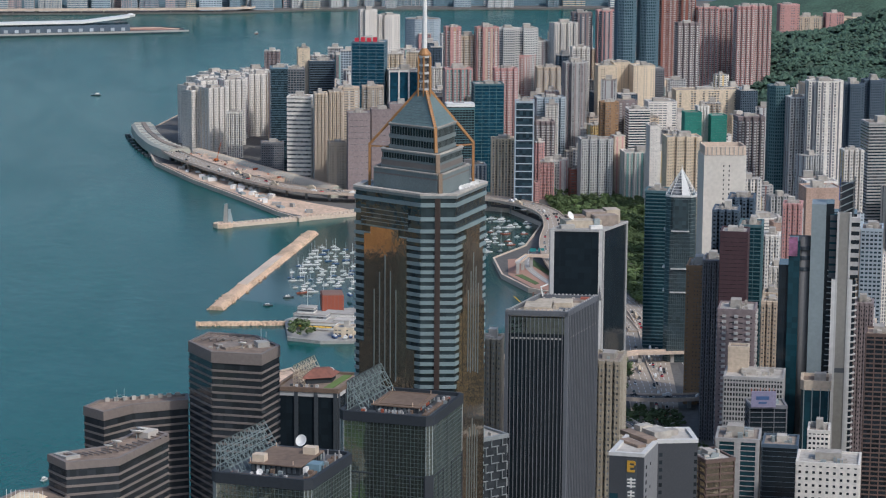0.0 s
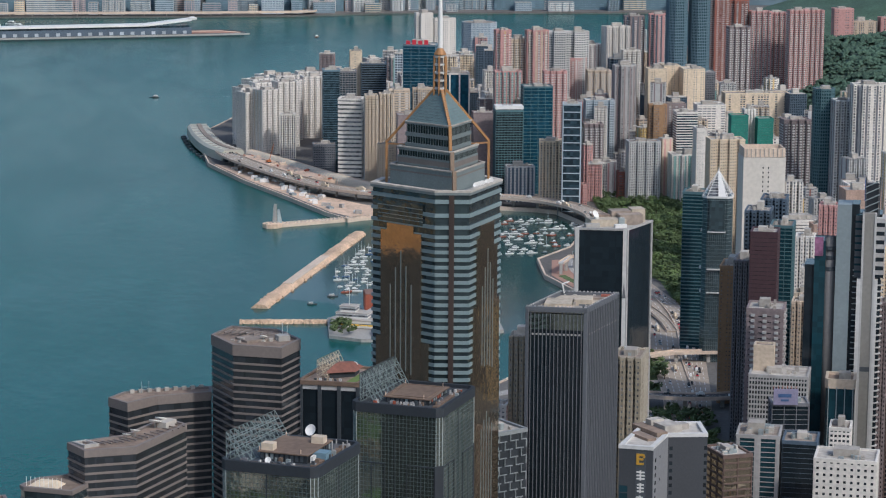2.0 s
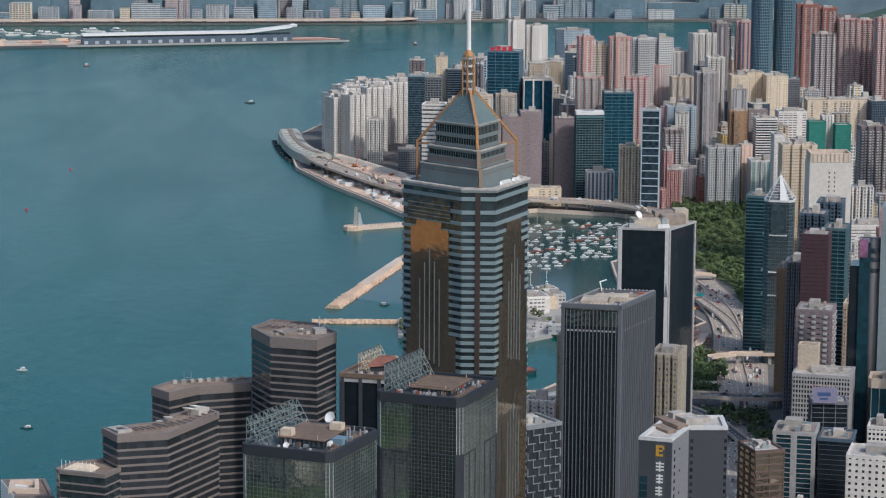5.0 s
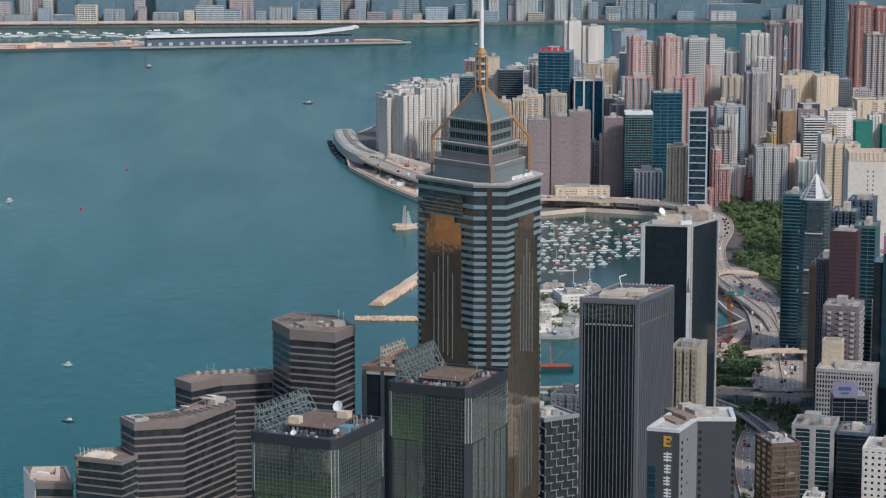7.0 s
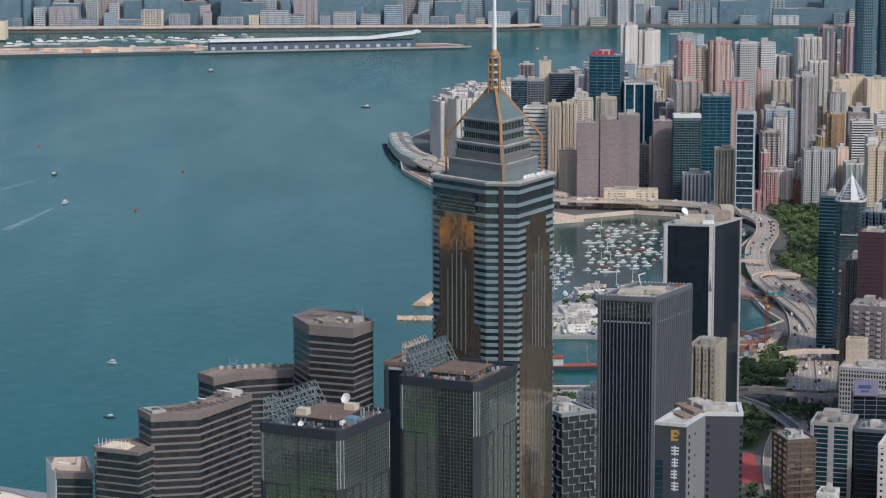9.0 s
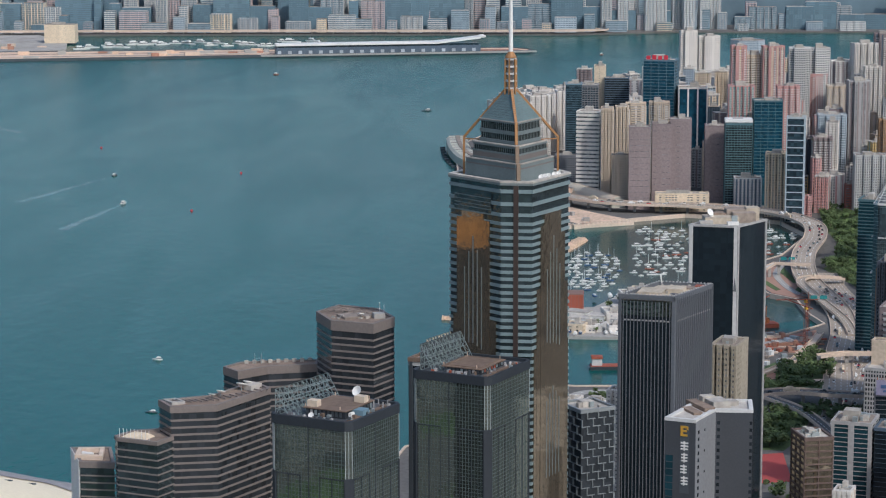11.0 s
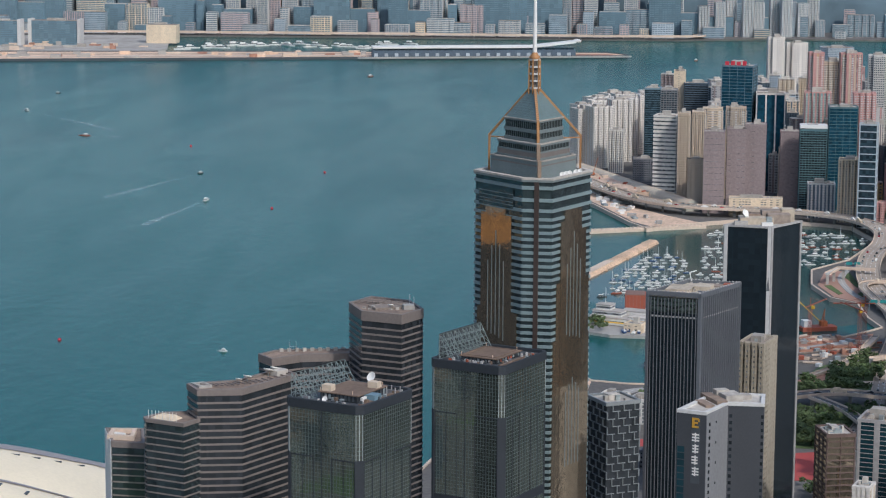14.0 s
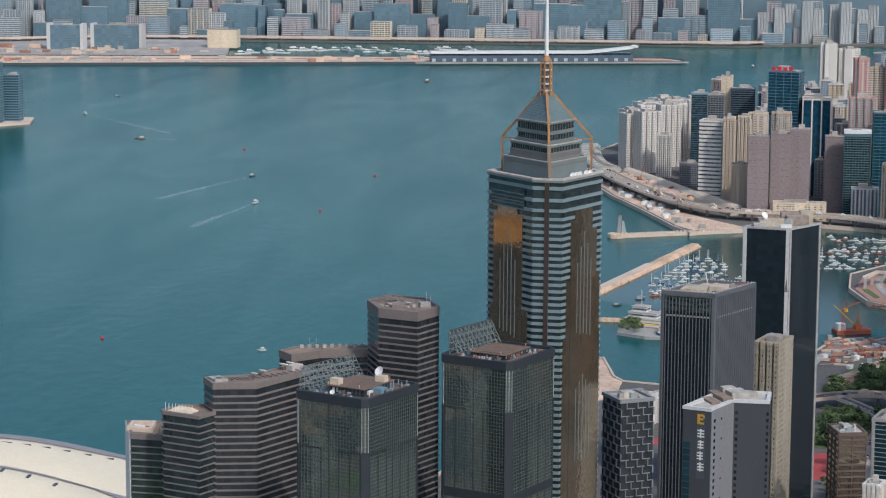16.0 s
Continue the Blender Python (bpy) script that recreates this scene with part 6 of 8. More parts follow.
for row in range(19):
    y = 1420 + row * 58
    for col in range(30):
        x = 30 + col * 28.5 + rng.uniform(-7, 7)
        yy = y + rng.uniform(-16, 16)
        left = -60 + max(0, (yy - 1900)) * 0.45
        right = 300 + (yy - 1420) * 0.42 + (260 if yy < 1650 else 120)
        if x < left + 60 or x > right or (x > 505 and yy > 1540) or (x > 535 and yy > 1490) or not clear(x, yy):
            continue
        if yy > 1900 and x > 560 + (yy - 1900) * 0.1:
            continue
        k = rng.choice(KINDS)
        top = rng.uniform(46, 92) if x < 320 else rng.uniform(56, 104)
        if yy > 2150:
            top = rng.uniform(30, 66)
        if x < 170 and yy < 1600:
            continue
        if yy > 1640:
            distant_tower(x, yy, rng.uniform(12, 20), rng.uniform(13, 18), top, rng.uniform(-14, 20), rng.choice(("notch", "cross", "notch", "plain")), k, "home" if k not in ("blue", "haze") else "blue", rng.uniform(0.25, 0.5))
            continue
        T(TONES[k] + " apartment tower in the dense city", x, yy, rng.uniform(12, 20), rng.uniform(13, 18), top, plan=rng.choice(("notch", "cross", "notch", "plain")), wall=k,
          glass="home" if k not in ("blue", "haze") else "blue", band=rng.uniform(0.25, 0.5), turn=rng.uniform(-14, 20), gear=1, group="city apartment towers")
for k in range(46):
    x, yy = rng.uniform(300, 560), rng.uniform(560, 1250)
    if x < 285 + (yy - 560) * 0.12 or x > 330 + (yy - 300) * 0.32 or not clear(x, yy):
        continue
    kk = rng.choice(KINDS)
    T(TONES[kk] + " apartment block near the hill", x, yy, rng.uniform(13, 20), rng.uniform(13, 18), rng.uniform(50, 92), plan=rng.choice(("notch", "cross")), wall=kk, band=rng.uniform(0.25, 0.5), turn=rng.uniform(-14, 14), gear=1, group="city apartment towers")
    TAKEN.append((x, yy, 20))


for k in range(150):
    x, yy = rng.uniform(150, 470), rng.uniform(1340, 1640)
    if x < 120 + (1640 - yy) * 0.25 or any((x - a) ** 2 + (yy - b) ** 2 < 169 for a, b, c in TAKEN):
        continue
    kk = rng.choice(("white", "beige", "pink", "cream", "mauve", "grey", "yellow", "haze_pale"))
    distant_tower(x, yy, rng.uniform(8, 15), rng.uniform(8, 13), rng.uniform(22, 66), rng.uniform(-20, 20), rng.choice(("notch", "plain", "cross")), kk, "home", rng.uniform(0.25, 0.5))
    TAKEN.append((x, yy, 14))


def joined(name, shapes, label):
    """One object out of shapes by material."""
    me = bpy.data.meshes.new(name)
    v, f, idx = [], [], []
    for mat_name, q in shapes.items():
        k = len(v)
        v += q.v
        f += [tuple(k + i for i in g) for g in q.f]
        idx += [len(me.materials)] * len(q.f)
        me.materials.append(bpy.data.materials[mat_name])
    me.from_pydata(v, [], f)
    me.polygons.foreach_set("material_index", idx)
    me.update()
    return tagged(new(name, me), label, "buildings", kind="stuff")


joined("distant_towers", DISTANT, "dense mass of pale distant apartment towers")


# ---- the far shore ----
solid("ground", Shape().prism([(-2600, 3150), (-1750, 3250), (-1345, 3345), (-1155, 3450), (-600, 3500), (20, 3530), (200, 3590), (700, 3600), (1500, 3560), (1500, 5200), (-2600, 5200)], -4, 3.2), CITY, "far shore ground with roads", kind="structure")
RUN = [(-2400, 2640), (-1197, 2893), (-828, 2982), (-67, 3163), (-60, 3190), (-100, 3225), (-420, 3185), (-850, 3120), (-1230, 3055), (-2400, 2790)]
solid("ground", Shape().prism(RUN, -3, 3.0), SAND, "sandy reclaimed runway strip in the harbour", kind="structure")
solid("quay_wall", Shape().tube(swell(RUN, 0.8), swell(RUN, -1), -3, 4.5), DARK_STEEL, "dark sea wall of the runway strip", kind="structure")
carriageway("far coastal expressway", curve_through([(-1800, 3275, 9), (-1330, 3370, 9), (-1150, 3462, 9), (-600, 3512, 9), (0, 3540, 9), (60, 3600, 9)]), 16, "road", 2.0, CONCRETE, 0, True, 40)
carriageway("road along the runway strip", curve_through([(-2300, 2720, 3.4), (-1200, 2950, 3.4), (-840, 3035, 3.4), (-500, 3100, 3.4)]), 14, "road", 0.2, PALE, 0)


def terminal():
    t = thing("cruise_terminal", "long white cruise terminal with a swept roof end", "terminal building", (0, 0, 0))
    a, b = Vector((-492, 3085)), Vector((-150, 3165))
    d = (b - a).normalized()
    turn = math.atan2(d.y, d.x)
    c = (a + b) / 2
    L = (b - a).length
    part("body", Shape().box(c.x, c.y, 3, 14, L, 26, turn), WALL["blue"], t)
    part("glazing", Shape().box(c.x, c.y, 14, 17.5, L - 6, 23, turn), GLASS["blue"], t)
    pts = [(a.x + d.x * L * k / 14, a.y + d.y * L * k / 14, 20.5 if k < 12 else 20.5 + (k - 11) * 2.6) for k in range(15)]
    part("roof", Shape().ribbon(pts, 30, 3.2), WHITE, t, "white swept roof")
    for k in range(20):
        p = a + d * L * (k + 0.5) / 20
        part("bay", Shape().box(p.x, p.y - 14, 3, 9, 6, 3, turn), WALL["haze"], t)
    part("apron", Shape().box(c.x + 40, c.y - 32, 2.8, 5, L + 120, 8, turn), CONCRETE, t)
    part("beacon", Shape().lathe(b.x + 4, b.y, [(7, 26), (8, 29), (3, 31)], 14), WHITE, t)
    return t


terminal()
solid("end_pad", Shape().prism([(-150, 3152), (-72, 3168), (-95, 3192), (-150, 3182)], 2, 4.2), EARTH, "red-brown paved end of the runway", kind="structure")

rng = random.Random(77)
# wall tones of the far shore, paled and blued to stand for haze
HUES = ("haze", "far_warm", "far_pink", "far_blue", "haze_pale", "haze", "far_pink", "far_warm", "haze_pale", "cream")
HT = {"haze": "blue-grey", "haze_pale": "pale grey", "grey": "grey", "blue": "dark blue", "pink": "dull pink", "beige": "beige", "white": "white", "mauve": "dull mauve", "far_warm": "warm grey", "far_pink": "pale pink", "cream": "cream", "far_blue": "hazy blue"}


def shore(x):
    return float(np.interp(x, (-2000, -1345, -1155, -600, 20, 300, 700, 1300), (3230, 3385, 3490, 3535, 3565, 3610, 3615, 3600)))


for row, (off, lo, hi, step) in enumerate(((8, 18, 44, 44), (42, 40, 80, 40), (80, 62, 104, 38), (114, 76, 128, 40))):
    x = -1560 + row * 17
    while x < 820:
        y = shore(x) + off + rng.uniform(-8, 8)
        lowland = x > 40
        if lowland and row > 1 and rng.random() < 0.75:
            x += step
            continue
        if not (lowland and row == 0 and rng.random() < 0.6):
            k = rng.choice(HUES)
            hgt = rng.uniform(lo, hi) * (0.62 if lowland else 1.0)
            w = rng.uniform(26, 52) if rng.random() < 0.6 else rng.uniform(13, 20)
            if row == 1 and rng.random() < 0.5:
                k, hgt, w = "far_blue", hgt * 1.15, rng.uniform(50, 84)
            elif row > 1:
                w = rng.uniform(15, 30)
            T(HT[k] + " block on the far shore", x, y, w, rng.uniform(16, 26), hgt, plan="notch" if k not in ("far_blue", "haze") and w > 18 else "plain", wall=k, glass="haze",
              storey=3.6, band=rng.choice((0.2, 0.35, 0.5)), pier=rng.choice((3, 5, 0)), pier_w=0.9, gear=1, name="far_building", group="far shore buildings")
        x += step * rng.uniform(0.75, 1.25)


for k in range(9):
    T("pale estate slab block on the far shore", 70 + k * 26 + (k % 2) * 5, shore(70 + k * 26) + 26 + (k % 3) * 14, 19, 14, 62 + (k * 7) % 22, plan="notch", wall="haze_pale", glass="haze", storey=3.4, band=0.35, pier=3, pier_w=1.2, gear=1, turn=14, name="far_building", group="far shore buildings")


def ridge(label, pts, depth, mat, seed):
    """A wooded ridge: a height field between its crest and its foot."""
    rng2 = random.Random(seed)
    s = Shape()
    n, m = len(pts), 14
    for i, (x, y, h) in enumerate(pts):
        for j in range(m):
            v = j / (m - 1)
            z = h * math.sin(v * math.pi / 2) ** 1.3 * (0.9 + 0.25 * noise.noise(Vector((x * 0.006, v * 3, seed))))
            s.v.append((x + rng2.uniform(-6, 6), y - depth * (1 - v), z if j else -2.0))
    for i in range(n - 1):
        for j in range(m - 1):
            k = i * m + j
            s.f.append((k, k + m, k + m + 1, k + 1))
    return solid("hill", s, mat, label, kind="structure", smooth=True)


HILL = paint("far_woods", (0.055, 0.085, 0.060), 0.95, 0.02, 0.004, 0.5)
# the woods' green turned blue-grey: distance haze painted into the hills
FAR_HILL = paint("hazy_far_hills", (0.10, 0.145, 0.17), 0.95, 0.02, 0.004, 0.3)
ridge("wooded hills behind the far shore, tinted with haze", [(-1900 + 70 * k, shore(-1900 + 70 * k) + 195, 120 + 28 * math.sin(k * 0.55) + 14 * math.sin(k * 1.5)) for k in range(48)], 46, FAR_HILL, 4)

# towers on the far left point, standing in the harbour
solid("ground", Shape().prism([(-1300, 2000), (-921, 2015), (-884, 2055), (-896, 2110), (-1300, 2200)], -3, 3.0), PALE, "paved harbour promenade point", kind="structure")
T("tall teal glass tower on the harbour point", -948, 2040, 26, 26, 215, wall="far_blue", glass="azure", storey=3.4, band=0.3, pier=4, pier_w=0.3, name="office_tower")
T("teal glass apartment tower on the harbour point", -930, 2028, 22, 22, 82, wall="far_blue", glass="azure", storey=3.4, band=0.35, pier=3, pier_w=0.4)
T("teal glass apartment tower on the harbour point", -911, 2060, 20, 20, 64, wall="far_blue", glass="azure", storey=3.4, band=0.35, pier=3, pier_w=0.4)


# ---- the wooded hill on the near shore ----
def hill_height(x, y):
    crest = float(np.interp(x, (440, 480, 520, 560, 590, 640, 672, 730, 785, 900, 1100, 1400), (0, 16, 32, 48, 70, 97, 100, 106, 121, 150, 185, 190)))
    f = min(max((y - 1470) / 520, 0), 1) if y < 1990 else max(0.0, 1 - (y - 1990) / 620)
    n = noise.noise(Vector((x * 0.012, y * 0.012, 2))) + 0.5 * noise.noise(Vector((x * 0.04, y * 0.04, 5)))
    return max(0.0, crest * f ** 0.85 + 9 * n * min(1, crest * f / 40) - 2)


s = Shape()
NX, NY = 60, 60
for i in range(NX):
    for j in range(NY):
        x, y = 440 + i * 17, 1460 + j * 20
        s.v.append((x, y, GROUND - 0.5 + hill_height(x, y)))
for i in range(NX - 1):
    for j in range(NY - 1):
        k = i * NY + j
        s.f.append((k, k + NY, k + NY + 1, k + 1))
solid("hill", s, HILL, "steep wooded hill above the city", kind="structure", smooth=True)
# its canopy: uneven clumps of crowns
s = Shape()
rng = random.Random(9)
for k in range(16000):
    x, y = rng.uniform(455, 960), rng.uniform(1480, 2130)
    h = hill_height(x, y)
    if h < 4:
        continue
    r = rng.uniform(2.4, 4.8)
    z = GROUND + h
    base = len(s.v)
    for a in range(5):
        g = a * 1.2566 + rng.uniform(-0.4, 0.4)
        s.v.append((x + r * math.cos(g), y + r * math.sin(g), z + rng.uniform(0, 3)))
    for a in range(5):
        g = a * 1.2566 + 0.6 + rng.uniform(-0.4, 0.4)
        s.v.append((x + r * 0.7 * math.cos(g), y + r * 0.7 * math.sin(g), z + r * rng.uniform(0.5, 0.9)))
    s.v.append((x + rng.uniform(-1, 1), y + rng.uniform(-1, 1), z + r * rng.uniform(0.9, 1.3)))
    for a in range(5):
        b = (a + 1) % 5
        s.f += [(base + a, base + b, base + 5 + a), (base + b, base + 5 + b, base + 5 + a), (base + 5 + a, base + 5 + b, base + 10)]
me = bpy.data.meshes.new("woods")
me.from_pydata(s.v, [], s.f)
me.materials.append(HAZED_LEAF)
tagged(new("woods", me), "dense dark green woods on the hillside", "trees", kind="stuff")
for x, y, w, top, c in ((683, 2070, 24, 129, "pink"), (712, 2085, 36, 112, "beige"), (744, 2080, 22, 117, "pink"), (778, 2095, 40, 111, "cream"), (655, 2130, 26, 122, "white")):
    T("grey-pink hillside campus block with a flat roof", x, y, w, 16, top, wall=c, storey=3.2, name="campus_block", base=84, gear=2)
ridge("dark wooded mountain behind the campus", [(700 + 60 * k, 2650 + 20 * math.sin(k), 95 + 15 * k + 10 * math.sin(k * 1.3)) for k in range(14)], 380, HAZED_LEAF, 7)

# low things on the runway strip
rng = random.Random(17)
for k in range(48):
    u = rng.random()
    x = -1250 + 760 * u
    y = 2905 + 155 * u + rng.uniform(10, 95)
    solid("site_hut", Shape().box(x, y, 2.9, 3 + rng.uniform(2, 6), rng.uniform(8, 26), rng.uniform(6, 12), 0.2 + rng.uniform(-0.1, 0.1)), rng.choice((PALE, SAND, CONCRETE, CONCRETE, EARTH)), "low shed on the runway strip", "hut", group="runway sheds")
for k in range(4):
    solid("runway_path", Shape().ribbon([(-1240 + k * 8, 2925 + k * 26, 3.1 + 0.02 * k), (-500, 3070 + k * 22, 3.1 + 0.02 * k)], 7, 0.3), ASPHALT if k % 2 else PALE, "long service road on the runway strip", kind="structure")

# the filled ground west of the yacht basin, with two glass blocks in white frames
solid("ground", Shape().prism([(-2600, 2780), (-1230, 3046), (-890, 3110), (-870, 3180), (-900, 3330), (-1000, 3500), (-2600, 3300)], -3, 2.9), paint("dusty_ground", (0.36, 0.335, 0.30), 0.95, 0.05, 0.01, 0.3), "dusty filled ground west of the yacht basin", kind="structure")
for x, y, w in ((-1175, 3205, 56), (-1085, 3225, 84)):
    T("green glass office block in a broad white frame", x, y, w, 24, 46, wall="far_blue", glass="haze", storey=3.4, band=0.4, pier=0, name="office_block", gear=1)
    for k in (-1, 1):
        solid("frame_wall", Shape().box(x + k * (w / 2 + 3), y + 10, 2.9, 49, 6, 26), WALL["haze_pale"], "broad white end wall of a glass block", "wall")
T("plain cream box hall by the basin", -905, 3290, 54, 30, 36, wall="cream", glass="haze", band=0.97, pier=0, name="hall", gear=1)
rng = random.Random(55)
for k in range(42):
    x = rng.uniform(-1330, -900)
    y = 3080 + (x + 1330) * 0.12 + rng.uniform(0, 150)
    solid("site_hut", Shape().box(x, y, 2.8, 3 + rng.uniform(2, 7), rng.uniform(8, 24), rng.uniform(6, 12), rng.uniform(-0.2, 0.3)), rng.choice((PALE, SAND, CONCRETE, ROOF_PALE, EARTH)), "low shed on the filled ground", "hut", group="runway sheds")


# ---- trees, boats, cars and other small things ----
def leaf_crown(seed, r, h, n=58):
    """A crown of many small leaf clumps with gaps and an uneven outline."""
    rng = random.Random(seed)
    s = Shape()
    lobes = [(rng.uniform(-0.5, 0.5) * r, rng.uniform(-0.5, 0.5) * r, h * rng.uniform(0.55, 0.85), r * rng.uniform(0.45, 0.7)) for _ in range(6)]
    for _ in range(n):
        lx, ly, lz, lr = rng.choice(lobes)
        v = Vector((rng.gauss(0, 1), rng.gauss(0, 1), rng.gauss(0, 0.8))).normalized() * lr * rng.uniform(0.75, 1.05)
        p = Vector((lx, ly, lz)) + v
        k = rng.uniform(0.5, 1.0) * r * 0.32
        q = Euler((rng.uniform(-0.8, 0.8), rng.uniform(-0.8, 0.8), rng.uniform(0, 6))).to_matrix()
        b = len(s.v)
        for a in range(5):
            g = a * 1.2566
            s.v.append(tuple(p + q @ Vector((k * math.cos(g), k * math.sin(g), rng.uniform(-0.2, 0.2) * k))))
        s.v.append(tuple(p + q @ Vector((0, 0, k * 0.5))))
        s.f += [(b + a, b + (a + 1) % 5, b + 5) for a in range(5)]
    me = bpy.data.meshes.new("crown")
    me.from_pydata(s.v, [], s.f)
    me.materials.append(LEAF)
    return me


def tree(seed, r, h):
    t = thing("tree", "broad-leaved green tree with a dense crown", "tree", (0, 0, -500), 0, "city trees")
    s = Shape().lathe(0, 0, [(0.45, 0), (0.32, h * 0.3), (0.22, h * 0.55)], 7)
    for k in range(4):
        g = k * 1.6
        s.beam((0, 0, h * 0.3), (math.cos(g) * r * 0.5, math.sin(g) * r * 0.5, h * 0.62), 0.14)
    part("trunk", s, BARK, t)
    part("crown", leaf_crown(seed, r, h), None, t)
    return t


PLANTED, WOOD = [], Shape()
KINDS_OF_TREE = [tree(k, 2.5 + k * 0.5, 4.8 + k * 0.8) for k in range(4)]


CROWNS = [c.data for o in KINDS_OF_TREE for c in o.children if c.name.startswith("crown")]


def inside(p, ring):
    c = False
    for i in range(len(ring)):
        (x0, y0), (x1, y1) = ring[i - 1], ring[i]
        if (y0 > p[1]) != (y1 > p[1]) and p[0] < (x1 - x0) * (p[1] - y0) / (y1 - y0) + x0:
            c = not c
    return c


def plant(ring, n, seed, z=GROUND, gap=5.5):
    rng = random.Random(seed)
    xs, ys = [p[0] for p in ring], [p[1] for p in ring]
    put = []
    for _ in range(n * 12):
        p = (rng.uniform(min(xs), max(xs)), rng.uniform(min(ys), max(ys)))
        if len(put) >= n:
            break
        if inside(p, ring) and all((p[0] - a) ** 2 + (p[1] - b) ** 2 > gap * gap for a, b in put):
            put.append(p)
            if rng.random() < 0.9 and len(PLANTED) >= 215:
                me = rng.choice(CROWNS)
                a, q, k = rng.uniform(0, 6), rng.uniform(0.8, 1.25), len(WOOD.v)
                c, sn = math.cos(a) * q, math.sin(a) * q
                WOOD.v += [(p[0] + c * v.co.x - sn * v.co.y, p[1] + sn * v.co.x + c * v.co.y, z + q * v.co.z) for v in me.vertices]
                WOOD.f += [tuple(k + i for i in f.vertices) for f in me.polygons]
            elif rng.random() < 0.95:
                PLANTED.append(p)
                o = copy_thing(rng.choice(KINDS_OF_TREE), pose(p[0], p[1], z, 0, 0, rng.uniform(0, 360)))
                q = rng.uniform(0.8, 1.25)
                o.scale = (q, q, q * rng.uniform(0.85, 1.1))


plant(PARK, 640, 1, gap=3.7)
for k, (ring, n) in enumerate((([(168, 590), (202, 600), (204, 648), (184, 652), (166, 630)], 34), ([(142, 545), (190, 560), (186, 582), (144, 576)], 26), ([(188, 655), (200, 650), (196, 684)], 12), ([(136, 440), (176, 470), (180, 500), (140, 490)], 26), ([(128, 405), (150, 400), (166, 440), (140, 436)], 20), ([(190, 380), (206, 385), (208, 500), (196, 500)], 26))):
    plant(ring, n + 8, 200 + k, GROUND - 0.3, 5.0)
solid("planted_strip", Shape().prism([(132, 400), (153, 398), (182, 470), (182, 506), (136, 492)], GROUND - 0.5, GROUND + 0.12), GRASS, "green planted ground inside the road loop", kind="structure")
solid("bare_patch", Shape().prism([(146, 580), (168, 590), (166, 612), (158, 620), (143, 592)], GROUND - 0.3, GROUND + 0.2), EARTH, "bare earth patch among the planting", kind="structure")
solid("bare_patch", Shape().prism([(176, 582), (198, 586), (200, 598), (178, 594)], GROUND - 0.3, GROUND + 0.2), PALE, "pale paved patch among the planting", kind="structure")
plant([(252, 1345), (345, 1345), (372, 1420), (330, 1400), (250, 1360)], 40, 3)
plant([(255, 640), (300, 660), (330, 860), (300, 900), (272, 800)], 50, 4)
plant([(126, 402), (152, 402), (150, 470), (132, 480)], 16, 5)
plant([(132, 315), (150, 240), (158, 250), (154, 315)], 14, 15)
plant([(176, 470), (196, 470), (200, 505), (184, 505)], 12, 6)
plant([(-12, 755), (2, 745), (6, 775), (-8, 785)], 10, 7, 2.4)
plant([(193, 300), (203, 300), (206, 450), (194, 440)], 14, 14)
plant([(30, 500), (70, 500), (75, 540), (40, 545)], 16, 8)
plant([(300, 600), (420, 700), (460, 1000), (400, 1050), (330, 860)], 90, 9, gap=4)


plant([(405, 1385), (520, 1400), (545, 1490), (420, 1495)], 70, 51, gap=4)
plant([(325, 1290), (420, 1285), (425, 1320), (330, 1318)], 40, 52, gap=4)
plant([(330, 900), (420, 830), (450, 930), (370, 1000)], 70, 53, gap=4)


def boat_kind(label, L, w, hull, mast, cabin, name="boat"):
    t = thing(name, label, "boat", (0, 0, -60), 0, "moored boats")
    ring = [(-L / 2, -w * 0.4), (L * 0.15, -w / 2), (L / 2, 0), (L * 0.15, w / 2), (-L / 2, w * 0.4)]
    part("hull", Shape().prism([(x * 0.9, y * 0.8) for x, y in ring], -0.4, 1.3, ring), hull, t)
    if cabin:
        part("cabin", Shape().box(-L * 0.1, 0, 1.35, 2.9, L * 0.45, w * 0.6), WHITE, t)
        part("cabin_glass", Shape().box(-L * 0.1, 0, 1.8, 2.6, L * 0.47, w * 0.64), GLASS["dark"], t)
        if cabin > 1:
            part("flybridge", Shape().box(-L * 0.14, 0, 2.9, 4.2, L * 0.28, w * 0.5), WHITE, t)
    if mast:
        part("mast", Shape().beam((L * 0.05, 0, 1.3), (L * 0.05, 0, 1.3 + L * 1.3), 0.26), WHITE, t)
        part("boom", Shape().beam((L * 0.05, 0, 2.6), (-L * 0.4, 0, 2.5), 0.14), BLUE_HULL, t)
    return t


FLEET = [boat_kind("white motor yacht with cabin", 13, 4.4, WHITE, 0, 2), boat_kind("small white motor boat with cabin", 9, 3.4, WHITE, 0, 1), boat_kind("white sailing yacht with a tall mast", 11, 3.3, WHITE, 1, 1),
         boat_kind("blue-hulled sailing yacht with a mast", 11, 3.2, BLUE_HULL, 1, 1), boat_kind("dark wooden work boat", 12, 4.2, DARK_STEEL, 0, 1), boat_kind("large white motor cruiser with flybridge", 19, 5.6, WHITE, 0, 2), boat_kind("red-hulled motor junk with cabin", 14, 4.6, RUST, 0, 2)]
rng = random.Random(31)


def moor(x, y, turn, kind=None, size=1.0):
    o = copy_thing(kind or rng.choice((FLEET[0], FLEET[0], FLEET[1], FLEET[1], FLEET[2], FLEET[2], FLEET[3], FLEET[5], FLEET[6], FLEET[4])), pose(x, y, 0, 0, 0, turn))
    o.scale = (size * 0.66,) * 3
    return o


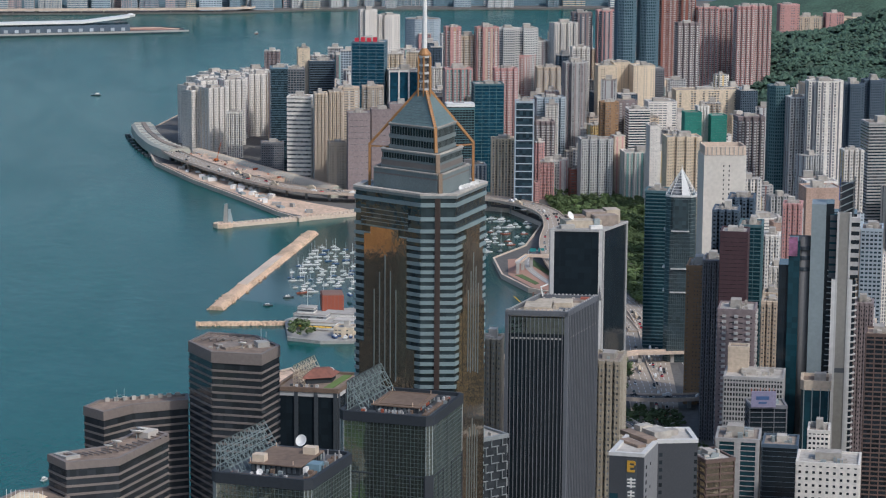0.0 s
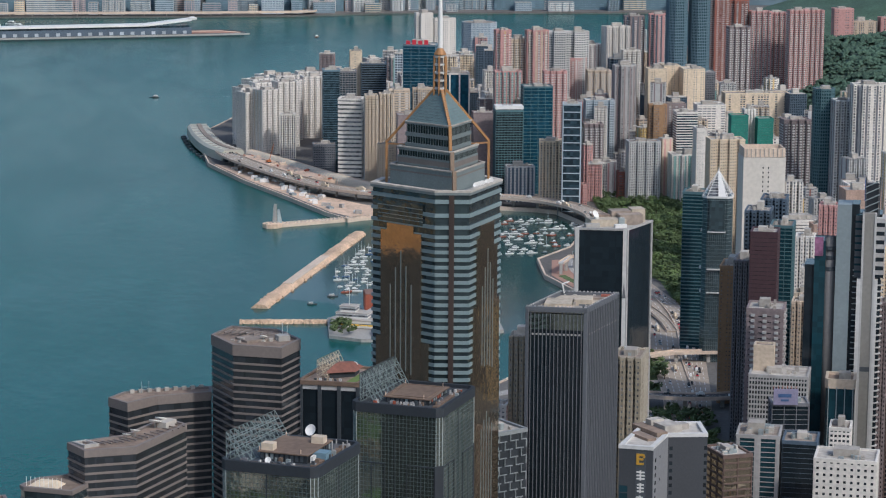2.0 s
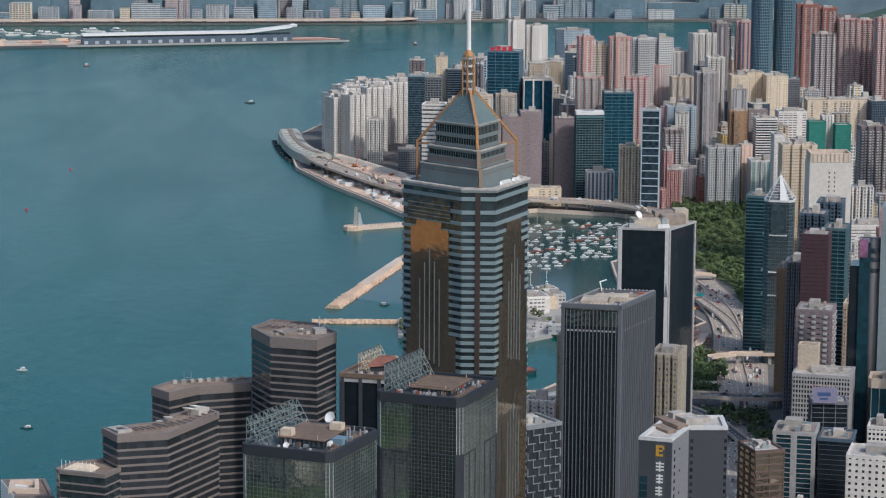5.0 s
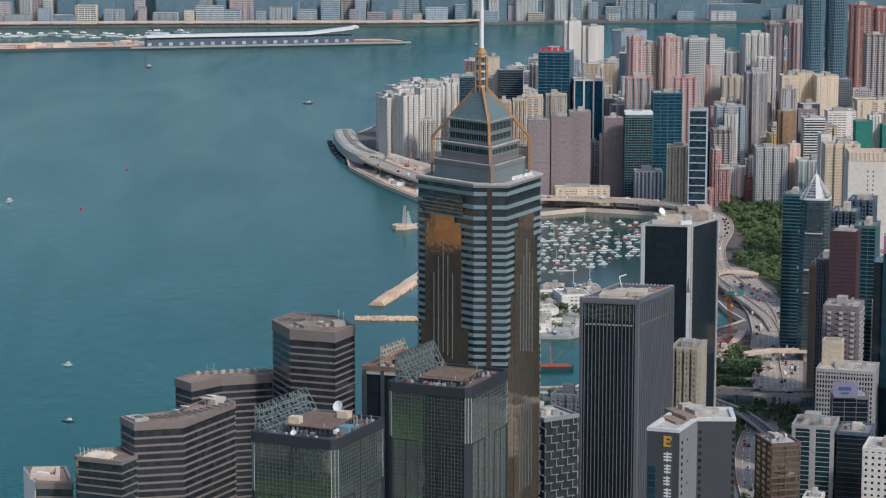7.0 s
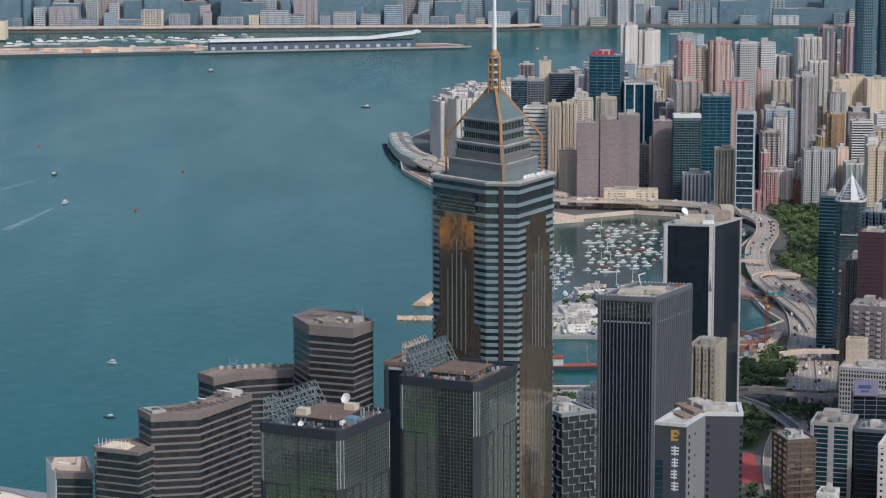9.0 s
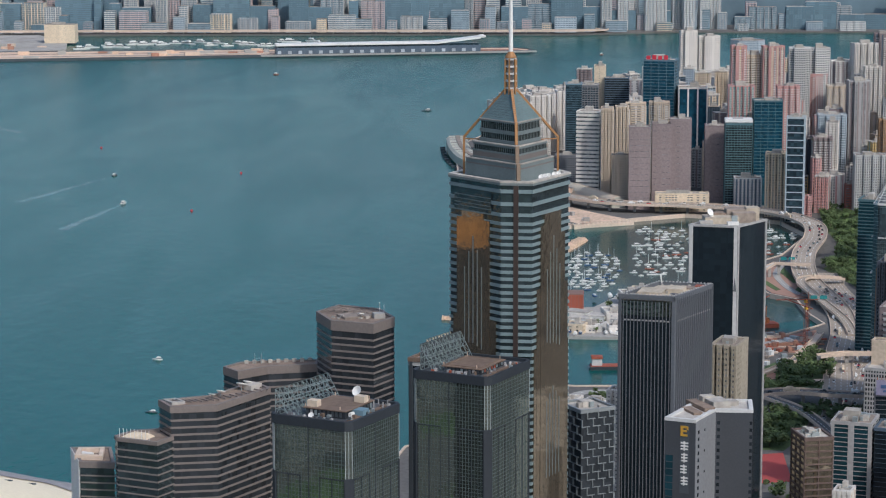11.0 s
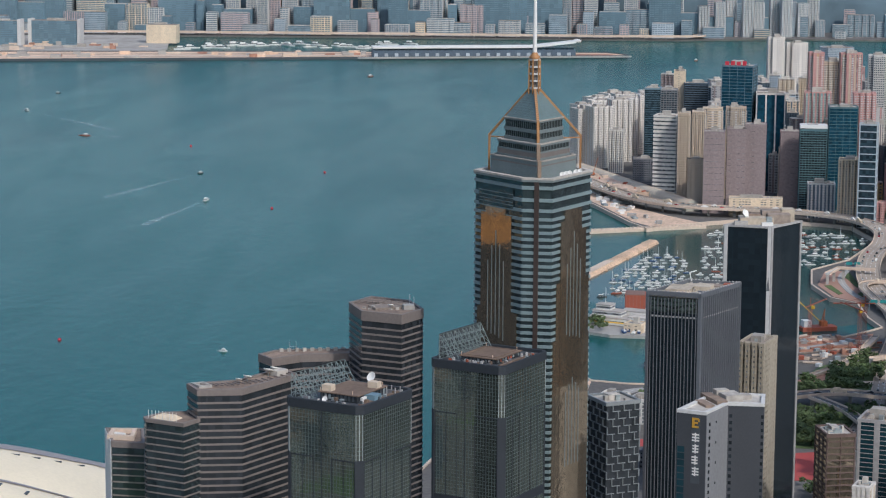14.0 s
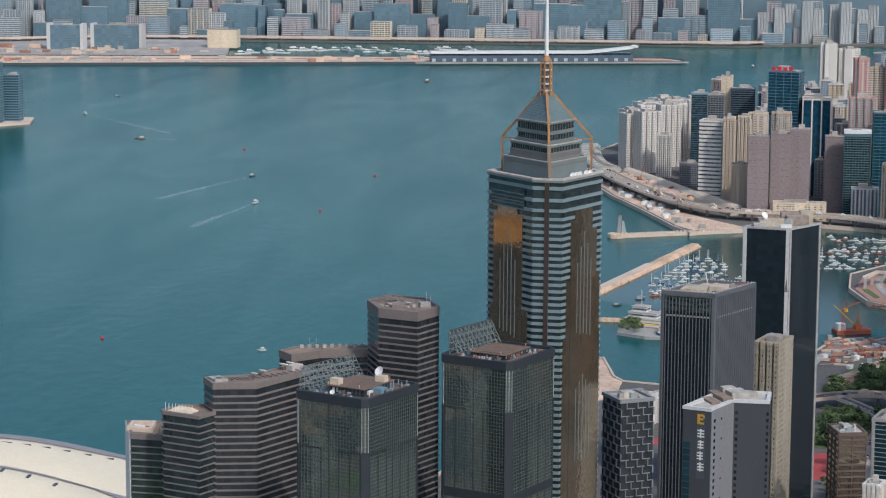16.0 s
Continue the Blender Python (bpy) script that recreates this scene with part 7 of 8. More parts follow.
# moorings in the shelter: sailing boats behind the breakwater, motor yachts in trots further in
SAIL = [(-4, 946), (4, 1026), (24, 1105), (34, 1130), (60, 1110), (64, 1000), (50, 930), (18, 932)]
TROTS = [(83, 1258), (150, 1280), (176, 1250), (205, 1262), (232, 1240), (206, 1105), (176, 1066), (140, 1070), (120, 1024), (84, 990), (74, 1015)]


def fill_moorings(ring, kinds, dx, dy, turn, keep):
    xs, ys = [p[0] for p in ring], [p[1] for p in ring]
    y = min(ys)
    while y < max(ys):
        x = min(xs) + rng.uniform(0, dx)
        while x < max(xs):
            p = (x + rng.uniform(-1, 1), y + rng.uniform(-3, 3) + (x - min(xs)) * 0.12)
            if inside(p, ring) and rng.random() < keep:
                moor(p[0], p[1], turn + rng.choice((0, 180)) + rng.uniform(-12, 12), rng.choice(kinds), rng.uniform(0.65, 1.05))
            x += dx * rng.uniform(0.9, 1.3)
        y += dy * rng.uniform(0.85, 1.15)


fill_moorings(SAIL, (FLEET[2], FLEET[2], FLEET[1], FLEET[3], FLEET[0], FLEET[1]), 7.4, 16, 15, 0.92)
fill_moorings(TROTS, (FLEET[0], FLEET[1], FLEET[5], FLEET[0], FLEET[4], FLEET[6], FLEET[1], FLEET[2]), 8.5, 17, 8, 0.74)
for x, y, k in ((6, 922, 6), (14, 925, 0), (22, 905, 3), (60, 905, 1), (96, 945, 2), (110, 960, 2)):
    moor(x, y, rng.uniform(0, 360), FLEET[k], 1.2)
for k in range(26):
    moor(-845 + k * 16 + rng.uniform(-8, 8), 3235 + k * 4.0 + rng.uniform(-45, 60), rng.uniform(-40, 40), FLEET[5], rng.uniform(1.6, 2.9))


def wake(x, y, turn, L, label="long pale wake on the water"):
    s = Shape()
    n = 14
    for i in range(n):
        u = i / (n - 1)
        w = 1.6 + 9 * u
        s.v += [(-L * u, -w / 2, 0.06), (-L * u, w / 2, 0.06)]
    for i in range(n - 1):
        s.f.append((2 * i, 2 * i + 1, 2 * i + 3, 2 * i + 2))
    me = s.mesh("wake")
    me.materials.append(WAKE)
    o = new("wake", me)
    o.matrix_basis = pose(x, y, 0, 0, 0, turn)
    return tagged(o, label, "wake", kind="stuff")


def wake_material():
    m, n, l = nodes_of("wake_foam")
    b = n["Principled BSDF"]
    b.inputs["Base Color"].default_value, b.inputs["Roughness"].default_value = (0.62, 0.70, 0.70, 1), 0.6
    co = n.new("ShaderNodeTexCoord")
    nz = n.new("ShaderNodeTexNoise")
    nz.inputs["Scale"].default_value, nz.inputs["Detail"].default_value = 0.07, 6
    l.new(co.outputs["Object"], nz.inputs["Vector"])
    r = n.new("ShaderNodeValToRGB")
    r.color_ramp.elements[0].position, r.color_ramp.elements[1].position = 0.2, 0.8
    r.color_ramp.elements[1].color = (0.4, 0.4, 0.4, 1)
    l.new(nz.outputs["Fac"], r.inputs["Fac"])
    l.new(r.outputs["Color"], b.inputs["Alpha"])
    return m


WAKE = wake_material()
FERRY = boat_kind("white and red double-deck harbour ferry", 24, 7, RUST, 0, 2, "ferry")
TUG = boat_kind("dark tug boat with white wheelhouse", 18, 6, DARK_STEEL, 0, 2, "tug_boat")
for x, y, turn, kind, q, w in ((-699, 1924, 175, FERRY, 1.0, 40), (-483, 1600, 73, TUG, 1.0, 200), (-435, 1396, 81, FLEET[5], 1.2, 165), (-849, 2194, 130, FLEET[5], 1.1, 260), (-449, 2755, 80, FERRY, 1.3, 0), (-866, 2428, 10, TUG, 0.8, 0),
                            (-182, 2255, 185, TUG, 1.2, 130), (60, 3130, 80, FERRY, 1.2, 0), (-271, 650, 170, FLEET[0], 0.9, 0), (-247, 489, 175, TUG, 0.7, 0), (-167, 401, 60, FLEET[0], 0.8, 0), (-22, 875, 0, FLEET[4], 1.0, 0),
                            (-5, 905, 10, FLEET[4], 1.1, 0)):
    moor(x, y, turn, kind, q)
    if w:
        wake(x - 8 * math.cos(radians(turn)), y - 8 * math.sin(radians(turn)), turn, w)
for o in (FERRY, TUG, *FLEET):
    for c in list(o.children):
        bpy.data.objects.remove(c)
    bpy.data.objects.remove(o)
for x, y in ((-399, 674), (-347, 1625), (-358, 1348), (-545, 1839)):
    t = thing("buoy", "red mooring buoy floating in the harbour", "buoy", (x, y, 0), 0, "harbour buoys")
    part("float", Shape().lathe(0, 0, [(0.5, -0.5), (1.3, 0), (1.4, 0.8), (0.8, 1.4), (0.3, 1.8)], 14), RED, t, smooth=True)
    part("ring", Shape().lathe(0, 0, [(0.15, 1.7), (0.15, 2.6)], 6), DARK_STEEL, t)


def car_kind(label, paintwork, L=4.3, h=1.5, name="car"):
    t = thing(name, label, "car", (0, 0, -70), 0, "cars on the roads")
    part("body", Shape().prism([(-L / 2, -0.85), (L / 2, -0.8), (L / 2, 0.8), (-L / 2, 0.85)], 0.3, h * 0.62), paintwork, t)
    part("cabin", Shape().prism([(-L * 0.38, -0.75), (L * 0.2, -0.75), (L * 0.2, 0.75), (-L * 0.38, 0.75)], h * 0.6, h, [(-L * 0.28, -0.62), (L * 0.08, -0.62), (L * 0.08, 0.62), (-L * 0.28, 0.62)]), GLASS["dark"] if h < 2 else paintwork, t)
    part("wheels", Shape().beam((-0.32 * L, -0.9, 0.35), (-0.32 * L, 0.9, 0.35), 0.35, 8).beam((0.32 * L, -0.9, 0.35), (0.32 * L, 0.9, 0.35), 0.35, 8), BLACK, t)
    return t


CARS = [car_kind("red taxi with dark windows", RED), car_kind("white car with dark windows", WHITE), car_kind("black car with dark windows", BLACK), car_kind("silver-grey car with dark windows", STEEL), car_kind("tall white delivery van", WHITE, 5.5, 2.4, "van"), car_kind("long cream city bus", WALL["cream"], 11, 3.6, "bus")]
MIX = [CARS[0]] * 4 + [CARS[1]] * 4 + [CARS[2]] * 3 + [CARS[3]] * 3 + [CARS[4]] * 2 + [CARS[5]]


def traffic(pts, width, n, seed, lift=0.0):
    rng = random.Random(seed)
    for _ in range(n):
        i = rng.randrange(len(pts) - 1)
        a, b = Vector(pts[i]), Vector(pts[i + 1])
        u = rng.random()
        p = a.lerp(b, u)
        d = (b - a).normalized()
        off = rng.choice((-0.38, -0.2, 0.2, 0.38)) * width
        turn = math.degrees(math.atan2(d.y, d.x)) + (0 if off < 0 else 180)
        copy_thing(rng.choice(MIX), pose(p.x - d.y * off, p.y + d.x * off, p.z + lift, 0, 0, turn))


traffic(HIGHWAY, 15, 130, 1)
traffic(HIGHWAY[:56], 17, 45, 5)
traffic(curve_through([(172, 230, 3.25), (178, 400, 3.25), (206, 520, 3.25), (226, 640, 3.25), (241, 740, 3.25), (247, 820, 3.25), (238, 930, 3.25)]), 11, 85, 2)
traffic(curve_through([(110, 500, 9), (161, 526, 10.5), (200, 520, 10.5), (232, 524, 10), (262, 545, 9)]), 9, 16, 3)
traffic(curve_through([(230, 500, 3.2), (246, 640, 3.2), (262, 780, 3.2), (270, 900, 3.2), (285, 1100, 3.2)]), 8, 24, 4)
for o in CARS:
    for c in list(o.children):
        bpy.data.objects.remove(c)
    bpy.data.objects.remove(o)

# yacht club, cranes and barges
t = thing("yacht_club", "stepped white yacht club building on the islet", "building", (8, 785, 2.4), -20)
for x, y, w, d, z0, z1 in ((0, 0, 34, 16, 0, 5), (-4, 4, 24, 12, 5, 9), (-8, 6, 12, 10, 9, 13), (22, 6, 16, 18, 0, 6), (34, 10, 14, 14, 0, 7.5), (14, 16, 22, 12, 0, 8)):
    part("wall", Shape().box(x, y, z0, z1, w, d), WHITE, t)
    part("window_strip", Shape().box(x, y, z0 + 1.6, z0 + 3.0, w + 0.2, d + 0.2), GLASS["home"], t)
    part("roof", Shape().box(x, y, z1, z1 + 0.5, w + 0.8, d + 0.8), ROOF_PALE, t)
for k in range(6):
    part("awning", Shape().box(-12 + k * 5, -12, 2.6, 3.0, 4.2, 3.2), YELLOW, t, "yellow awning")
part("signal_mast", Shape().beam((-8, 6, 13), (-8, 6, 26), 0.2).beam((-11, 6, 21), (-5, 6, 21), 0.15), WHITE, t)
for x, y, w, d, h in ((60, 790, 26, 18, 10), (88, 840, 22, 26, 12), (70, 870, 18, 16, 9)):
    tower("white club building on the islet", x, y, w, d, 2.4 + h, 12, "plain", "white", "home", 3.2, 0.55, 3, 0.8, name="club_building", base=2.4, gear=3)
t = thing("storage_block", "rust-red container-like block by the water", "building", (24, 848, 2.4), 0)
part("body", Shape().box(0, 0, 0, 12, 16, 20), RUST, t)
for k in range(6):
    part("rib", Shape().box(-7 + k * 2.8, -10.2, 0, 12, 0.5, 0.5), WALL["red_brick"], t)
part("roof", Shape().box(0, 0, 12, 12.6, 15, 19), paint("rusty_roof", (0.22, 0.13, 0.10), 0.9), t)


def barge(x, y, turn, label):
    t = thing("crane_barge", label, "barge", (x, y, 0), turn)
    part("hull", Shape().prism([(-14, -6), (14, -6), (15, 0), (14, 6), (-14, 6)], -0.5, 3), RUST, t)
    part("deckhouse", Shape().box(-9, 0, 3, 8, 6, 7), WHITE, t)
    for a in (-1, 1):
        part("a_frame_leg", Shape().beam((4, 3 * a, 3), (6, 0, 16), 0.4), ORANGE, t)
    part("jib", Shape().beam((4, 0, 5), (-14, 2, 22), 0.45), YELLOW, t)
    part("cabin", Shape().box(5, 0, 3, 7, 5, 5), ORANGE, t)
    return t


t = thing("barge", "long dark barge with a red deck and wheelhouse", "barge", (56, 636, 0), 4)
part("hull", Shape().prism([(-19, -4.5), (19, -4.5), (21, 0), (19, 4.5), (-19, 4.5)], -0.5, 2.6, [(-20, -5), (20, -5), (22.5, 0), (20, 5), (-20, 5)]), DARK_STEEL, t)
part("deck", Shape().prism([(-19, -4.2), (19, -4.2), (19, 4.2), (-19, 4.2)], 2.4, 3.2), RUST, t, "rust-red deck")
part("wheelhouse", Shape().box(-14.5, 0, 3, 8, 7, 7), WALL["haze_pale"], t)
part("wheelhouse_roof", Shape().box(-14.5, 0, 8, 9.4, 8, 8), RUST, t)
part("derrick", Shape().beam((6, 0, 3), (6, 0, 16), 0.35).beam((6, 0, 4), (15, 0, 14), 0.25), ORANGE, t)
barge(165, 790, 20, "rust-red crane barge by the building site")


def site_crane(x, y, h, turn, label="orange lattice tower crane"):
    t = thing("crane", label, "crane", (x, y, GROUND), turn)
    s = Shape()
    for k in range(int(h / 3)):
        for a, b in ((-1, -1), (1, -1), (1, 1), (-1, 1)):
            s.beam((a, b, k * 3), (a, b, k * 3 + 3), 0.14)
        s.beam((-1, -1, k * 3), (1, -1, k * 3 + 3), 0.1).beam((1, 1, k * 3), (-1, 1, k * 3 + 3), 0.1)
    tagged(part("lattice_mast", s, RUST, t), kind="stuff")
    part("jib", Shape().beam((-8, 0, h), (26, 0, h + 1.5), 0.45), RUST, t)
    part("tie", Shape().beam((0, 0, h + 6), (18, 0, h + 1), 0.12).beam((0, 0, h), (0, 0, h + 6), 0.3), RUST, t)
    part("cab", Shape().box(1.4, -1.4, h - 2.4, h, 2, 2), YELLOW, t)
    return t


site_crane(157, 735, 26, 60)
site_crane(190, 680, 34, 120)
site_crane(199, 760, 24, 200)
rng = random.Random(12)
for k in range(40):
    x, y = rng.uniform(142, 200), rng.uniform(640, 745)
    solid("site_hut", Shape().box(x, y, GROUND, GROUND + rng.uniform(2, 4), rng.uniform(3, 7), rng.uniform(2.5, 4), rng.uniform(0, 3)), rng.choice((RUST, WHITE, CONCRETE, EARTH, STEEL)), "site hut on the building ground", "hut", group="site huts")
for k in range(40):
    u = rng.random()
    x, y = -85 + 110 * u + rng.uniform(-8, 14), 1590 - 310 * u + rng.uniform(-8, 14)
    solid("site_hut", Shape().box(x, y, GROUND, GROUND + rng.uniform(1.5, 4), rng.uniform(4, 10), rng.uniform(3, 5), rng.uniform(0, 3)), rng.choice((PALE, WHITE, CONCRETE, STEEL, WHITE)), "white site hut on the reclaimed ground", "hut", group="site huts")

rng = random.Random(77)
for k in range(46):
    x, y = rng.uniform(146, 204), rng.uniform(650, 750)
    g = rng.uniform(-0.4, 0.8)
    solid("girder_bundle", Shape().box(x, y, GROUND + 0.3, GROUND + rng.uniform(0.8, 2.4), rng.uniform(8, 20), rng.uniform(1, 2.4), g), rng.choice((EARTH, EARTH, RUST, PALE, ROOF)), "bundle of rusty girders lying on the site", "girder bundle", group="site stacks")

# the ventilation building at the point and the ribbed tube over the road
TUBE = paint("pale_green_grey_sheeting", (0.47, 0.455, 0.38), 0.85, 0.6, 0.03, 0.14)
t = thing("ventilation_building", "long low curved pale green ventilation building at the point", "building", (0, 0, 0))
V = curve_through([(-120, 1856, 0), (-112, 1770, 0), (-98, 1690, 0), (-80, 1640, 0)])
part("body", Shape().sweep(V, [(-13, GROUND), (-13, 12), (-10, 14.5), (8, 15), (12, 12.5), (12, GROUND)]), TUBE, t)
part("roof_strip", Shape().sweep(V, [(-2, 14.9), (-2, 15.6), (3, 15.7), (3, 14.9)]), ROOF, t, "dark strip of roof vents")
for k in range(0, len(V), 2):
    x, y, z = V[k]
    a, b = Vector(V[max(k - 1, 0)]), Vector(V[min(k + 1, len(V) - 1)])
    part("roof_seam", Shape().box(x, y, 14.2, 15.35, 0.5, 19, math.atan2(b.y - a.y, b.x - a.x)), CONCRETE, t)
part("portal", Shape().box(-84, 1634, 3, 11, 15, 3, 0.55), DARK_STEEL, t, "dark tunnel portal")
for k in range(12):
    x, y, z = V[k * 2]
    part("fender", Shape().box(x - 17, y - 4, -2, 2.2, 5, 3.5, 0.5), DARK_STEEL, t, "dark fender pile")
t = thing("noise_barrier", "long ribbed pale tube arching over the road", "barrier", (0, 0, 0))
B = curve_through([(-62, 1648, 0), (-30, 1580, 0), (10, 1490, 0), (44, 1420, 0), (66, 1372, 0)])
ARCH = [(7.2 * math.cos(g), GROUND + 3 + 8 * math.sin(g)) for g in np.linspace(0, math.pi, 11)]
part("shell", Shape().sweep(B, [(7.2, GROUND)] + ARCH + [(-7.2, GROUND)]), TUBE, t)
fine = curve_through(B, 2)
for k in range(1, len(fine) - 1):
    a, b = Vector(fine[k]), Vector(fine[k + 1] if k + 1 < len(fine) else fine[k])
    d = (b - a).normalized() * 0.8
    part("rib", Shape().sweep([tuple(a), tuple(a + d)], [(o * 1.05, z * 1.03) for o, z in ARCH] + [(o * 0.97, z * 0.97) for o, z in ARCH[::-1]]), PALE, t)
# the raised sandy deck between the tube and the viaduct, with its site gear
DUST = paint("pinkish_site_dust", (0.58, 0.42, 0.31), 0.95, 0.3, 0.05, 0.4)
t = thing("site_deck", "raised concrete deck with pinkish dust and site gear", "building site", (0, 0, 0))
D = curve_through([(-62, 1628, 0), (-42, 1572, 0), (-17, 1510, 0), (13, 1450, 0)])
part("deck", Shape().sweep(D, [(-13, GROUND), (-13, 10.5), (11, 10.5), (11, GROUND)]), DUST, t, "dusty deck top")
part("edge_wall", Shape().sweep(D, [(-13.4, GROUND), (-13.4, 11.6), (-12.6, 11.6), (-12.6, GROUND)]), PALE, t)
rng = random.Random(71)
for k in range(26):
    x, y, z = D[rng.randrange(len(D))]
    part("stack", Shape().box(x + rng.uniform(-8, 8), y + rng.uniform(-8, 8), 10.4, 10.6 + rng.uniform(0.5, 2.2), rng.uniform(2, 8), rng.uniform(1, 3), rng.uniform(0, 3)), rng.choice((SAND, PALE, EARTH, CONCRETE, RUST)), t)
cr = thing("crawler_crane", "small orange crawler crane on the dusty deck", "crane", (-44, 1570, 10.5), 40)
part("body", Shape().box(0, 0, 0.6, 3, 4, 3), ORANGE, cr)
part("track", Shape().box(0, -1.6, 0, 1, 5, 0.8).box(0, 1.6, 0, 1, 5, 0.8), BLACK, cr)
part("jib", Shape().beam((1, 0, 2), (7, 0, 19), 0.35), ORANGE, cr)

# the exhibition hall's white shell
SHELL = paint("cream_shell", (0.76, 0.665, 0.49), 0.6, 0.5, 0.03, 0.06)
RIM = paint("grey_shell_rim", (0.30, 0.275, 0.27), 0.6, 0.5, 0.03, 0.1)
t = thing("exhibition_hall", "cream curved shell roofs of an exhibition hall with grey rims", "hall", (-318, 140, GROUND))


def vault(cx, cy, lx, ly, z0, rise, v0, lift):
    """A low vault over an oval plan; v0 gives, for each place along it, where the sheet begins."""
    s = Shape()
    n, m = 36, 14
    for i in range(n + 1):
        u = i / n * 2 - 1
        for j in range(m + 1):
            v = v0(u) + (1.04 - v0(u)) * j / m if lift else -1 + 2 * j / m
            s.v.append((cx + u * lx, cy + v * ly, z0 + lift + rise * (1 - 0.8 * u * u) * (1 - 0.6 * v * v)))
    for i in range(n):
        for j in range(m):
            k = i * (m + 1) + j
            s.f.append((k, k + m + 1, k + m + 2, k + 1))
    return s


def rim_start(u):
    return min(0.95, 0.48 / (1 - 0.8 * u * u)) - 0.4


part("shell", vault(0, 0, 92, 56, 24, 27, rim_start, 0.0), SHELL, t, smooth=True)
part("rim", vault(0, 0, 92.6, 56, 24, 27, rim_start, 0.35), RIM, t, "grey rim of the upper shell", smooth=True)
part("lower_shell", vault(8, -58, 82, 36, 26.5, 25, rim_start, 0.0), SHELL, t, smooth=True)
part("lower_rim", vault(8, -58, 82.6, 36, 26.5, 25, rim_start, 0.35), RIM, t, "grey rim of the lower shell", smooth=True)
for k in range(6):
    u = 0.18 + 0.11 * k
    v = rim_start(u) - 0.12
    z = 24 + 27 * (1 - 0.8 * u * u) * (1 - 0.6 * v * v)
    part("roof_slot", Shape().box(u * 92, v * 56, z - 0.6, z + 0.2, 7, 0.25, -0.08), DARK_STEEL, t, "dark slot in the roof")
for k in range(3):
    u = 0.3 + 0.17 * k
    z = 26.5 + 25 * (1 - 0.8 * u * u)
    part("roof_hatch", Shape().box(8 + u * 82, -58, z - 0.4, z + 0.4, 1.6, 5.0), DARK_STEEL, t)
part("lower_wall", Shape().prism([(-70, -88), (86, -88), (86, -30), (-70, -30)], 0, 19), PALE, t)
part("eave", Shape().prism([(-93, -57), (93, -57), (93, 57), (-93, 57)], 24, 27.5), WALL["granite"], t)
part("wall", Shape().prism([(-86, -50), (86, -50), (86, 50), (-86, 50)], 0, 24.5), GLASS["dark"], t)
solid("ground", Shape().prism([(-420, 40), (-200, -40), (-150, 85), (-215, 215), (-420, 215)], -3, GROUND - 0.1), PALE, "paved quay under the exhibition hall", kind="structure")

# ---- behind the camera, seen only in the glass: the city's wooded peak ----
s = Shape()
for i in range(60):
    for j in range(16):
        x, v = -3200 + i * 110, j / 15
        z = (330 + 90 * math.sin(i * 0.35) + 40 * math.sin(i * 1.1)) * math.sin(v * math.pi / 2)
        s.v.append((x, -1500 - 1000 * v, z * (0.9 + 0.2 * noise.noise(Vector((x * 0.004, v * 4, 7))))))
for i in range(59):
    for j in range(15):
        k = i * 16 + j
        s.f.append((k, k + 16, k + 17, k + 1))
solid("hill", s, GRASS, "green wooded peak behind the city", kind="structure", smooth=True)

# two gold-glass towers west of the view, mirrored in the crown tower's side
solid("ground", Shape().prism([(-640, -140), (-440, -140), (-430, 200), (-640, 200)], -3, 3.0), PALE, "paved western waterfront", kind="structure")
GLASS["gold"] = glazing("gold_glass", (0.85, 0.46, 0.17), 0.35, metal=0.1, wave=0.02, cell=3, vary=0.35)
for y, w, top in ((-62, 44, 128), (-5, 60, 141), (62, 66, 132), (130, 50, 137)):
    tower("dark glass office tower on the waterfront", -520, y, 40, w, 112, 0, "plain", "dark_grey", "dark", 3.2, 0.25, 4.0, 0.3, name="office_tower", gear=0)
    tower("gold mirror-glass crown of an office tower", -520, y, 38, w - 3, top, 0, "plain", "orange", "gold", 3.2, 0.14, 0, 0.3, name="tower_crown", base=112.3, gear=0)

# the city west and east of the view, seen only in the mirror glass
MIRRORED = {}
rng = random.Random(63)
TURF = paint("sunny_lawn", (0.10, 0.17, 0.045), 0.95, 0.06, 0.01, 0.5)
LAWNS = ([(-470, -470), (-390, -500), (-350, -430), (-440, -380)], [(-330, -420), (-270, -440), (-240, -330), (-300, -300)], [(-580, -380), (-510, -400), (-490, -330), (-560, -310)], [(-420, -620), (-340, -640), (-320, -560), (-400, -540)])
for k, ring in enumerate(LAWNS):
    solid("park_lawn", Shape().prism(ring, GROUND - 0.5, GROUND + 0.2), TURF, "sunlit green park lawn in the western district", kind="structure")
    plant(ring, 26, 41 + k, gap=7)
for k in range(110):
    x, y = rng.uniform(-860, -150), rng.uniform(-780, -190)
    if any(inside((x + a, y), q) for q in LAWNS for a in (-14, 0, 14)) or x > -200 and y > -260:
        continue
    distant_tower(x, y, rng.uniform(22, 40), rng.uniform(20, 36), rng.uniform(10, 58) if x > -620 else rng.uniform(40, 110), rng.uniform(-25, 25), "plain", rng.choice(("grey", "white", "blue", "dark_grey", "dark_grey", "dark_brown", "teal")), rng.choice(("home", "blue", "teal")), rng.uniform(0.3, 0.5), MIRRORED, 4.5, 6.0)
